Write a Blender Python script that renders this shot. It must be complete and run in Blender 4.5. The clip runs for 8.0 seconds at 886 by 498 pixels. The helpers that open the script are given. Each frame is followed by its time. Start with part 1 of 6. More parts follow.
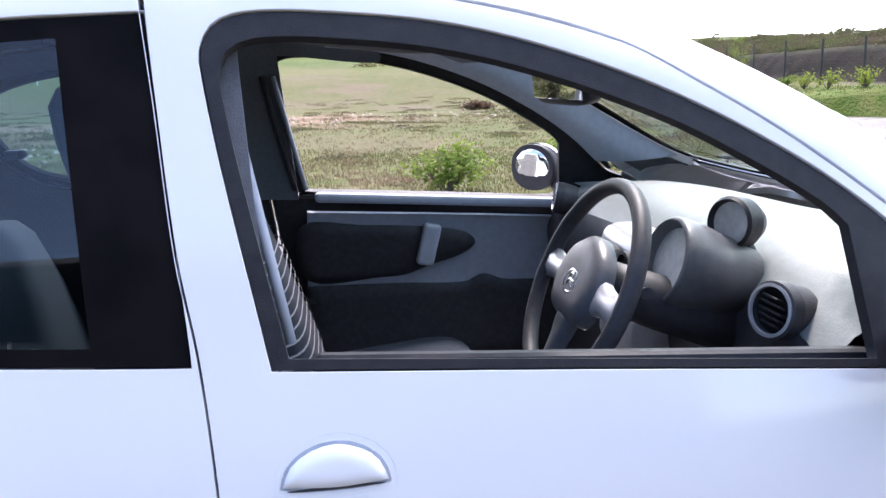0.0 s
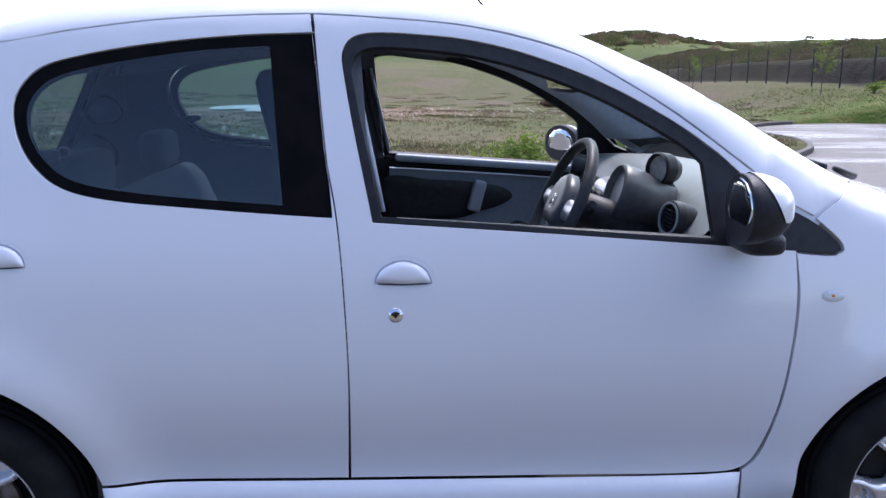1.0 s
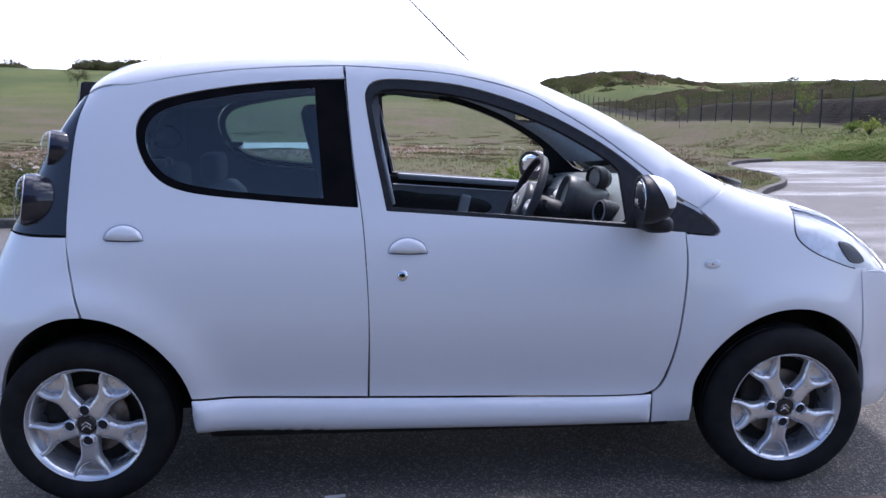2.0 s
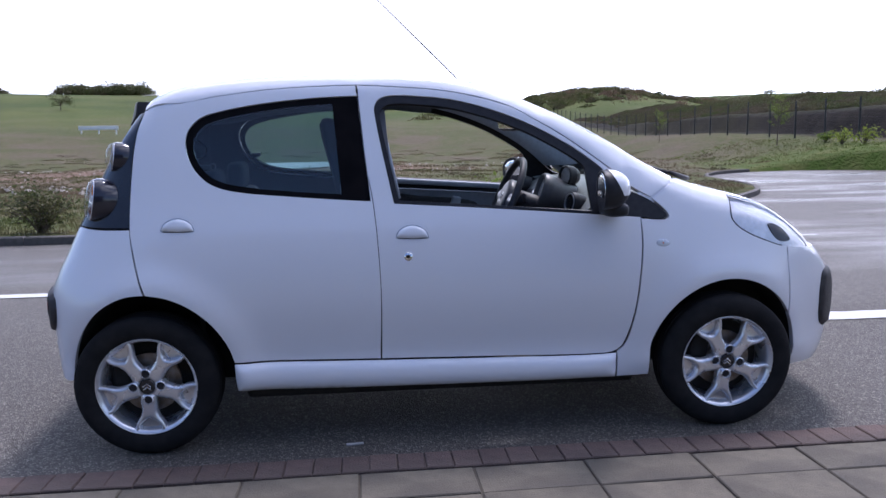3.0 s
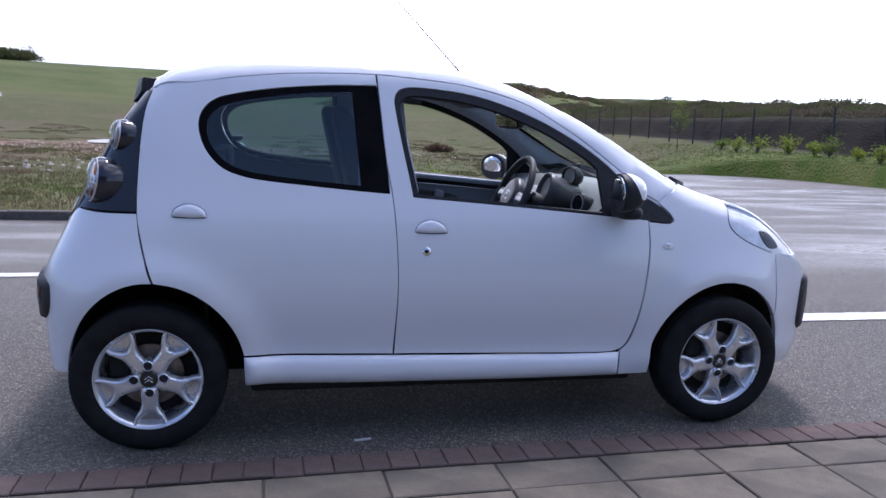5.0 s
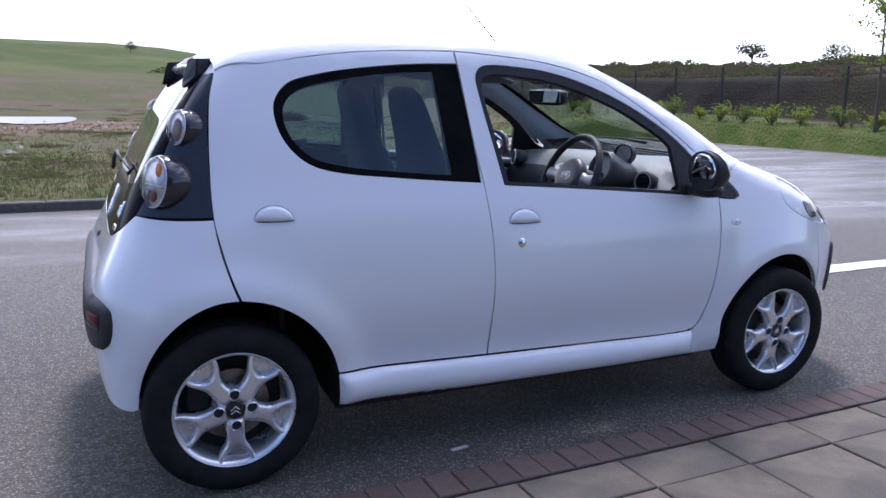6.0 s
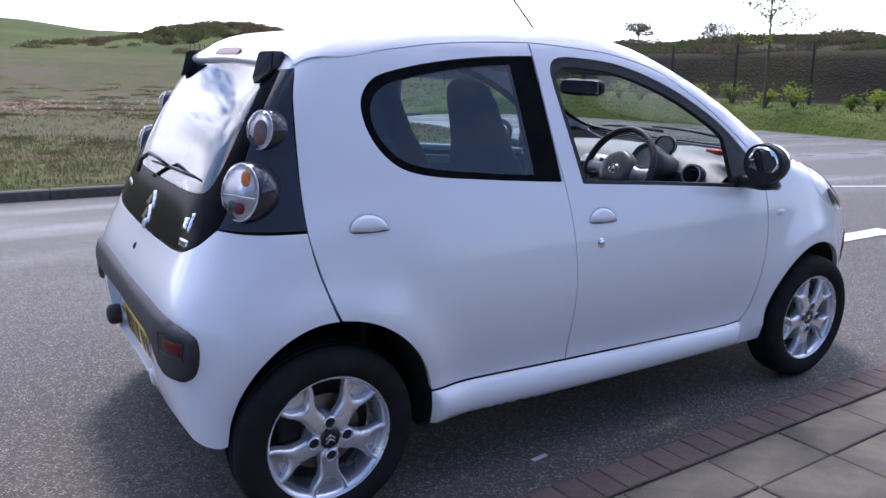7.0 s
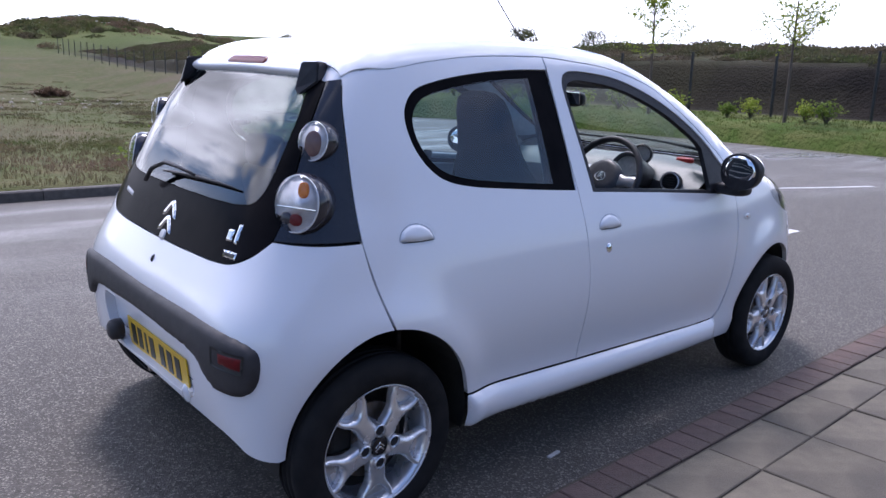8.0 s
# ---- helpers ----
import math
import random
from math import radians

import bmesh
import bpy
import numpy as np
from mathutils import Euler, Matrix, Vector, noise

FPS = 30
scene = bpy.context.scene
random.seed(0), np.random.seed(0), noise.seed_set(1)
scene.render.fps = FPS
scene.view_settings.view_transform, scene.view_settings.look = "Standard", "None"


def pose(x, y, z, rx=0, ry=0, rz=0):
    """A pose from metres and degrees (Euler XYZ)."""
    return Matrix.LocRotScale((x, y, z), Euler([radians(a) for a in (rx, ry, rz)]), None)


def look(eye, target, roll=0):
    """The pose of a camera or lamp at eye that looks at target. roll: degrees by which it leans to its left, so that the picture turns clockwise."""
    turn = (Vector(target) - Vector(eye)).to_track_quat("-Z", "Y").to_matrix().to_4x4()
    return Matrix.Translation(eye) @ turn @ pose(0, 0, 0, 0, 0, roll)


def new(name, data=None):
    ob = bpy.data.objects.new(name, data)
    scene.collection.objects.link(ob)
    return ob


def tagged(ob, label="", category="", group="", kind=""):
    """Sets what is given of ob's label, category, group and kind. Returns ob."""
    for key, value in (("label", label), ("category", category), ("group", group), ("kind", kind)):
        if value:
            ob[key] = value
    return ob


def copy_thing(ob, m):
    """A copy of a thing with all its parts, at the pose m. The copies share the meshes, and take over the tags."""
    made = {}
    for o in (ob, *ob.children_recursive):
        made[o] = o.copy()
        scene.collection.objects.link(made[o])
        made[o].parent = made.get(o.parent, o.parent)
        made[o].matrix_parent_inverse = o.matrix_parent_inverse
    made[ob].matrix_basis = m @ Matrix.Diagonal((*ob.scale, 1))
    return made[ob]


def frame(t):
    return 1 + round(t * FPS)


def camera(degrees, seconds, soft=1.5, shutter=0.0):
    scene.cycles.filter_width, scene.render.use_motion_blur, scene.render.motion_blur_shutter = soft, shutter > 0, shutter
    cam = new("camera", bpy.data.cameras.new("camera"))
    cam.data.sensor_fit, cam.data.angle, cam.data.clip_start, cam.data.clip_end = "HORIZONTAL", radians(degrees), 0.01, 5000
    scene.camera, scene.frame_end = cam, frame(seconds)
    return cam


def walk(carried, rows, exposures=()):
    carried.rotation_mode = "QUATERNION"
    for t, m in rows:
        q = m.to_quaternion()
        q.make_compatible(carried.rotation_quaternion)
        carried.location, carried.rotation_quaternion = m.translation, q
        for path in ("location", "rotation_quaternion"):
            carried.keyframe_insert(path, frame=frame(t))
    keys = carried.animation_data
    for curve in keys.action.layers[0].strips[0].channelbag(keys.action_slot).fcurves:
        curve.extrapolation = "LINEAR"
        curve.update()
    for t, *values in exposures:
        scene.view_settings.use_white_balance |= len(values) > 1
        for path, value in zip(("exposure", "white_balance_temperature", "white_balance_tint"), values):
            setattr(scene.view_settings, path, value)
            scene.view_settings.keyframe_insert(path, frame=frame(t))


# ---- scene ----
cam = camera(60.3, 8.0)
PATH = [
    (0, (-0.116, -1.614, 1.282), (0.182, 0.323, 0.882), -1.8),
    (0.5, (-0.088, -2.016, 1.267), (0.046, -0.059, 0.878), -1.4),
    (1, (-0.127, -2.452, 1.258), (-0.017, -0.497, 0.851), -0.2),
    (1.5, (-0.162, -2.811, 1.258), (-0.026, -0.853, 0.876), 0.1),
    (1.7, (-0.148, -2.966, 1.234), (-0.021, -1.0, 0.89), -0.1),
    (2.8, (-0.271, -3.686, 1.214), (-0.104, -1.713, 0.935), -0.5),
    (3, (-0.256, -3.737, 1.179), (-0.088, -1.761, 0.915), -1.1),
    (3.5, (-0.231, -3.763, 1.189), (-0.087, -1.786, 0.921), -1.2),
    (4, (-0.223, -3.764, 1.179), (-0.083, -1.786, 0.917), -0.7),
    (4.2, (-0.25, -3.756, 1.193), (-0.1, -1.78, 0.92), -0.2),
    (5.3, (-0.942, -3.541, 1.202), (-0.435, -1.63, 0.902), 1.4),
    (5.5, (-1.097, -3.434, 1.208), (-0.562, -1.533, 0.89), 0.4),
    (6, (-1.502, -3.149, 1.241), (-0.705, -1.352, 0.873), 0.6),
    (6.5, (-1.77, -2.988, 1.243), (-0.814, -1.272, 0.869), 0.6),
    (7, (-1.992, -2.699, 1.299), (-0.954, -1.043, 0.874), 0.5),
    (7.5, (-2.236, -2.555, 1.31), (-1.046, -1.0, 0.902), 0.9),
    (8, (-2.402, -2.47, 1.323), (-1.125, -0.989, 0.908), 1.4),
]
EXPOSURES = [(0.0, 1.68, 6450, 23), (0.5, 1.03, 6050, 24), (1.0, 0.74, 5950, 24), (1.5, 0.68, 5950, 25), (1.7, 0.63, 5950, 25), (2.8, 0.26, 5850, 26), (4.2, 0.26, 5850, 26), (5.5, 0.36, 5850, 26), (6.5, 0.48, 5880, 26), (8.0, 0.36, 5930, 26)]
walk(cam, [(t, look(eye, target, roll)) for t, eye, target, roll in PATH], EXPOSURES)

# ---- world, sun, exposure ----
SUN_AZ, SUN_EL = 24.0, 63.0     # degrees from +y towards +x, and above the horizon
world = bpy.data.worlds.new("sky")
scene.world = world
world.use_nodes = True
wn, wl = world.node_tree.nodes, world.node_tree.links
wn.clear()
w_out = wn.new("ShaderNodeOutputWorld")
sky = wn.new("ShaderNodeTexSky")
sky.sky_type, sky.sun_disc = "NISHITA", False
sky.air_density, sky.dust_density, sky.ozone_density = 1.2, 0.4, 4.0
sky.sun_elevation, sky.sun_rotation = radians(SUN_EL), radians(SUN_AZ)
bg_sky, bg_cloud, w_mix = wn.new("ShaderNodeBackground"), wn.new("ShaderNodeBackground"), wn.new("ShaderNodeMixShader")
bg_sky.inputs[1].default_value = 0.15
bg_cloud.inputs[0].default_value = (0.91, 0.965, 1.0, 1)
bg_cloud.inputs[1].default_value = 1.05
w_co, w_noise, w_ramp = wn.new("ShaderNodeTexCoord"), wn.new("ShaderNodeTexNoise"), wn.new("ShaderNodeValToRGB")
w_map = wn.new("ShaderNodeMapping")
w_map.inputs["Scale"].default_value = (1.0, 1.0, 1.7)
w_noise.inputs["Scale"].default_value, w_noise.inputs["Detail"].default_value, w_noise.inputs["Roughness"].default_value = 3.6, 9, 0.57
w_ramp.color_ramp.elements[0].position, w_ramp.color_ramp.elements[1].position = 0.475, 0.545
w_dot, w_span = wn.new("ShaderNodeVectorMath"), wn.new("ShaderNodeMapRange")
w_dot.operation = "DOT_PRODUCT"
w_dot.inputs[1].default_value = (0.447, 0.663, 0.60)
w_span.inputs[1].default_value, w_span.inputs[2].default_value, w_span.inputs[3].default_value, w_span.inputs[4].default_value = -0.35, 0.95, 0.24, 3.1
wl.new(w_co.outputs["Generated"], w_dot.inputs[0])
wl.new(w_dot.outputs["Value"], w_span.inputs[0])
w_deep, w_shade, w_lit = wn.new("ShaderNodeTexNoise"), wn.new("ShaderNodeMapRange"), wn.new("ShaderNodeMath")
w_deep.inputs["Scale"].default_value, w_deep.inputs["Detail"].default_value = 5.5, 9
w_shade.inputs[1].default_value, w_shade.inputs[2].default_value, w_shade.inputs[3].default_value, w_shade.inputs[4].default_value = 0.40, 0.62, 0.46, 1.25
w_lit.operation = "MULTIPLY"
wl.new(w_map.outputs[0], w_deep.inputs["Vector"])
wl.new(w_deep.outputs["Fac"], w_shade.inputs[0])
wl.new(w_span.outputs[0], w_lit.inputs[0])
wl.new(w_shade.outputs[0], w_lit.inputs[1])
wl.new(w_lit.outputs[0], bg_cloud.inputs[1])
wl.new(w_co.outputs["Generated"], w_map.inputs[0])
wl.new(w_map.outputs[0], w_noise.inputs["Vector"])
wl.new(w_noise.outputs["Fac"], w_ramp.inputs[0])
wl.new(sky.outputs[0], bg_sky.inputs[0])
w_cover, w_mul = wn.new("ShaderNodeMapRange"), wn.new("ShaderNodeMath")
w_mul.operation, w_mul.use_clamp = "MULTIPLY", True
w_cover.inputs[1].default_value, w_cover.inputs[2].default_value, w_cover.inputs[3].default_value, w_cover.inputs[4].default_value = 0.12, 0.6, 0.10, 1.15
wl.new(w_dot.outputs["Value"], w_cover.inputs[0])
w_bias, w_add = wn.new("ShaderNodeMapRange"), wn.new("ShaderNodeMath")
w_bias.inputs[1].default_value, w_bias.inputs[2].default_value, w_bias.inputs[4].default_value = 0.30, 0.62, 1.0
w_add.operation, w_add.use_clamp = "ADD", True
wl.new(w_dot.outputs["Value"], w_bias.inputs[0])
w_split, w_low, w_both = wn.new("ShaderNodeSeparateXYZ"), wn.new("ShaderNodeMapRange"), wn.new("ShaderNodeMath")
w_low.inputs[1].default_value, w_low.inputs[2].default_value, w_low.inputs[3].default_value, w_low.inputs[4].default_value = 0.18, 0.27, 1.0, 0.0
w_both.operation = "MULTIPLY"
wl.new(w_co.outputs["Generated"], w_split.inputs[0])
wl.new(w_split.outputs["Z"], w_low.inputs[0])
wl.new(w_low.outputs[0], w_both.inputs[0])
wl.new(w_bias.outputs[0], w_both.inputs[1])
wl.new(w_both.outputs[0], w_add.inputs[1])
wl.new(w_mul.outputs[0], w_add.inputs[0])
wl.new(w_ramp.outputs[0], w_mul.inputs[0])
wl.new(w_cover.outputs[0], w_mul.inputs[1])
wl.new(w_add.outputs[0], w_mix.inputs[0])
wl.new(bg_sky.outputs[0], w_mix.inputs[1])
wl.new(bg_cloud.outputs[0], w_mix.inputs[2])
wl.new(w_mix.outputs[0], w_out.inputs[0])

sun_data = bpy.data.lights.new("sun", "SUN")
sun_data.energy, sun_data.angle, sun_data.color = 2.9, radians(12), (1.0, 0.95, 0.87)
sun = new("sun", sun_data)
to_sun = Vector((math.sin(radians(SUN_AZ)) * math.cos(radians(SUN_EL)), math.cos(radians(SUN_AZ)) * math.cos(radians(SUN_EL)), math.sin(radians(SUN_EL))))
sun.matrix_world = look(to_sun * 50, (0, 0, 0))


# ---- materials ----
def material(name, base, rough=0.5, metal=0.0, second=None, scale=8.0, mix=(0.35, 0.65), bump=0.0, bump_scale=60.0, coat=0.0, ior=1.45,
             large=None, large_scale=0.6, rough_var=0.0, per_piece=0.0, transmission=0.0, alpha=1.0):
    """A principled surface with two scales of colour variation, varied gloss and fine relief."""
    m = bpy.data.materials.new(name)
    m.use_nodes = True
    n, l = m.node_tree.nodes, m.node_tree.links
    p = n["Principled BSDF"]
    p.inputs["Base Color"].default_value = (*base, 1)
    p.inputs["Roughness"].default_value, p.inputs["Metallic"].default_value = rough, metal
    p.inputs["Coat Weight"].default_value, p.inputs["IOR"].default_value = coat, ior
    p.inputs["Coat Roughness"].default_value = 0.09
    p.inputs["Transmission Weight"].default_value, p.inputs["Alpha"].default_value = transmission, alpha
    co = n.new("ShaderNodeTexCoord")
    colour = None
    if second:
        noise_a, ramp = n.new("ShaderNodeTexNoise"), n.new("ShaderNodeValToRGB")
        noise_a.inputs["Scale"].default_value, noise_a.inputs["Detail"].default_value = scale, 6
        ramp.color_ramp.elements[0].position, ramp.color_ramp.elements[1].position = mix
        ramp.color_ramp.elements[0].color, ramp.color_ramp.elements[1].color = (*base, 1), (*second, 1)
        l.new(co.outputs["Object"], noise_a.inputs["Vector"])
        l.new(noise_a.outputs["Fac"], ramp.inputs[0])
        colour = ramp.outputs[0]
    if large:
        noise_b, ramp_b, blend = n.new("ShaderNodeTexNoise"), n.new("ShaderNodeValToRGB"), n.new("ShaderNodeMixRGB")
        noise_b.inputs["Scale"].default_value, noise_b.inputs["Detail"].default_value = large_scale, 4
        ramp_b.color_ramp.elements[0].position, ramp_b.color_ramp.elements[1].position = 0.42, 0.62
        l.new(co.outputs["Object"], noise_b.inputs["Vector"])
        l.new(noise_b.outputs["Fac"], ramp_b.inputs[0])
        l.new(ramp_b.outputs[0], blend.inputs[0])
        if colour:
            l.new(colour, blend.inputs[1])
        else:
            blend.inputs[1].default_value = (*base, 1)
        blend.inputs[2].default_value = (*large, 1)
        colour = blend.outputs[0]
    if per_piece:
        info, hsv, span = n.new("ShaderNodeObjectInfo"), n.new("ShaderNodeHueSaturation"), n.new("ShaderNodeMapRange")
        span.inputs[3].default_value, span.inputs[4].default_value = 1 - per_piece, 1 + per_piece
        l.new(info.outputs["Random"], span.inputs[0])
        l.new(span.outputs[0], hsv.inputs["Value"])
        if colour:
            l.new(colour, hsv.inputs["Color"])
        else:
            hsv.inputs["Color"].default_value = (*base, 1)
        colour = hsv.outputs[0]
    if colour:
        l.new(colour, p.inputs["Base Color"])
    if rough_var:
        noise_r, span_r = n.new("ShaderNodeTexNoise"), n.new("ShaderNodeMapRange")
        noise_r.inputs["Scale"].default_value, noise_r.inputs["Detail"].default_value = scale * 0.3, 5
        span_r.inputs[1].default_value, span_r.inputs[2].default_value = 0.35, 0.65
        span_r.inputs[3].default_value, span_r.inputs[4].default_value = max(rough - rough_var, 0.02), min(rough + rough_var, 1)
        l.new(co.outputs["Object"], noise_r.inputs["Vector"])
        l.new(noise_r.outputs["Fac"], span_r.inputs[0])
        l.new(span_r.outputs[0], p.inputs["Roughness"])
    if bump:
        noise_c, bm_node = n.new("ShaderNodeTexNoise"), n.new("ShaderNodeBump")
        noise_c.inputs["Scale"].default_value, noise_c.inputs["Detail"].default_value = bump_scale, 5
        bm_node.inputs["Strength"].default_value, bm_node.inputs["Distance"].default_value = bump, 0.01
        l.new(co.outputs["Object"], noise_c.inputs["Vector"])
        l.new(noise_c.outputs["Fac"], bm_node.inputs["Height"])
        l.new(bm_node.outputs[0], p.inputs["Normal"])
    return m


def glass(name, tint, rough=0.0, ior=1.85):
    """Thin window glass: clear tinted pane with real reflection."""
    m = bpy.data.materials.new(name)
    m.use_nodes = True
    n, l = m.node_tree.nodes, m.node_tree.links
    n.clear()
    o, mx, tr, gl, fr = n.new("ShaderNodeOutputMaterial"), n.new("ShaderNodeMixShader"), n.new("ShaderNodeBsdfTransparent"), n.new("ShaderNodeBsdfGlossy"), n.new("ShaderNodeLayerWeight")
    power, span = n.new("ShaderNodeMath"), n.new("ShaderNodeMapRange")
    tr.inputs[0].default_value = (*tint, 1)
    gl.inputs["Roughness"].default_value = rough
    fr.inputs["Blend"].default_value = 0.5
    power.operation = "POWER"
    power.inputs[1].default_value = 4.0
    span.inputs[3].default_value = ((ior - 1) / (ior + 1))**2
    l.new(fr.outputs["Facing"], power.inputs[0])
    l.new(power.outputs[0], span.inputs[0])
    l.new(span.outputs[0], mx.inputs[0])
    l.new(tr.outputs[0], mx.inputs[1])
    l.new(gl.outputs[0], mx.inputs[2])
    l.new(mx.outputs[0], o.inputs[0])
    return m


def foliage(name, base, second, scale=4.0, large=None, large_scale=0.2, through_share=0.35):
    """Thin leaves and blades: part of the light comes through them."""
    m = material(name, base, 0.7, second=second, scale=scale, mix=(0.4, 0.6), large=large, large_scale=large_scale)
    n, l = m.node_tree.nodes, m.node_tree.links
    p, o = n["Principled BSDF"], n["Material Output"]
    p.inputs["Specular IOR Level"].default_value = 0.2
    tr, mx = n.new("ShaderNodeBsdfTranslucent"), n.new("ShaderNodeMixShader")
    l.new(p.inputs["Base Color"].links[0].from_socket, tr.inputs["Color"])
    mx.inputs[0].default_value = through_share
    l.new(p.outputs[0], mx.inputs[1])
    l.new(tr.outputs[0], mx.inputs[2])
    l.new(mx.outputs[0], o.inputs[0])
    return m


def asphalt():
    """Worn asphalt: pale and dark chippings in bitumen, damp smoother patches along the carriageway."""
    m = material("asphalt", (0.056, 0.051, 0.045), 0.7, second=(0.092, 0.085, 0.075), scale=30, large=(0.066, 0.061, 0.054), large_scale=0.45)
    n, l = m.node_tree.nodes, m.node_tree.links
    p = n["Principled BSDF"]
    co = n.new("ShaderNodeTexCoord")
    chip, pick, mx = n.new("ShaderNodeTexVoronoi"), n.new("ShaderNodeMapRange"), n.new("ShaderNodeMixRGB")
    split = n.new("ShaderNodeSeparateColor")
    chip.inputs["Scale"].default_value = 165.0
    l.new(co.outputs["Object"], chip.inputs["Vector"])
    l.new(chip.outputs["Color"], split.inputs[0])
    pick.inputs[1].default_value, pick.inputs[2].default_value = 0.70, 1.0
    l.new(split.outputs[0], pick.inputs[0])
    l.new(pick.outputs[0], mx.inputs[0])
    l.new(p.inputs["Base Color"].links[0].from_socket, mx.inputs[1])
    mx.inputs[2].default_value = (0.225, 0.205, 0.180, 1)
    p.inputs["Specular IOR Level"].default_value = 0.4
    l.new(mx.outputs[0], p.inputs["Base Color"])
    stretch, damp, gloss = n.new("ShaderNodeMapping"), n.new("ShaderNodeTexNoise"), n.new("ShaderNodeMapRange")
    stretch.inputs["Scale"].default_value = (0.22, 0.8, 1.0)
    damp.inputs["Scale"].default_value, damp.inputs["Detail"].default_value = 1.0, 7
    gloss.inputs[1].default_value, gloss.inputs[2].default_value, gloss.inputs[3].default_value, gloss.inputs[4].default_value = 0.45, 0.64, 0.64, 0.24
    l.new(co.outputs["Object"], stretch.inputs[0])
    l.new(stretch.outputs[0], damp.inputs["Vector"])
    l.new(damp.outputs["Fac"], gloss.inputs[0])
    place, wet_y, wet = n.new("ShaderNodeSeparateXYZ"), n.new("ShaderNodeMapRange"), n.new("ShaderNodeMix")
    l.new(co.outputs["Object"], place.inputs[0])
    wet_y.inputs[1].default_value, wet_y.inputs[2].default_value = 1.0, 3.4
    l.new(place.outputs["Y"], wet_y.inputs[0])
    l.new(wet_y.outputs[0], wet.inputs["Factor"])
    wet.inputs["A"].default_value = 0.78
    l.new(gloss.outputs[0], wet.inputs["B"])
    l.new(wet.outputs["Result"], p.inputs["Roughness"])
    b = n.new("ShaderNodeBump")
    b.inputs["Strength"].default_value, b.inputs["Distance"].default_value = 0.7, 0.006
    l.new(chip.outputs["Distance"], b.inputs["Height"])
    l.new(b.outputs[0], p.inputs["Normal"])
    return m


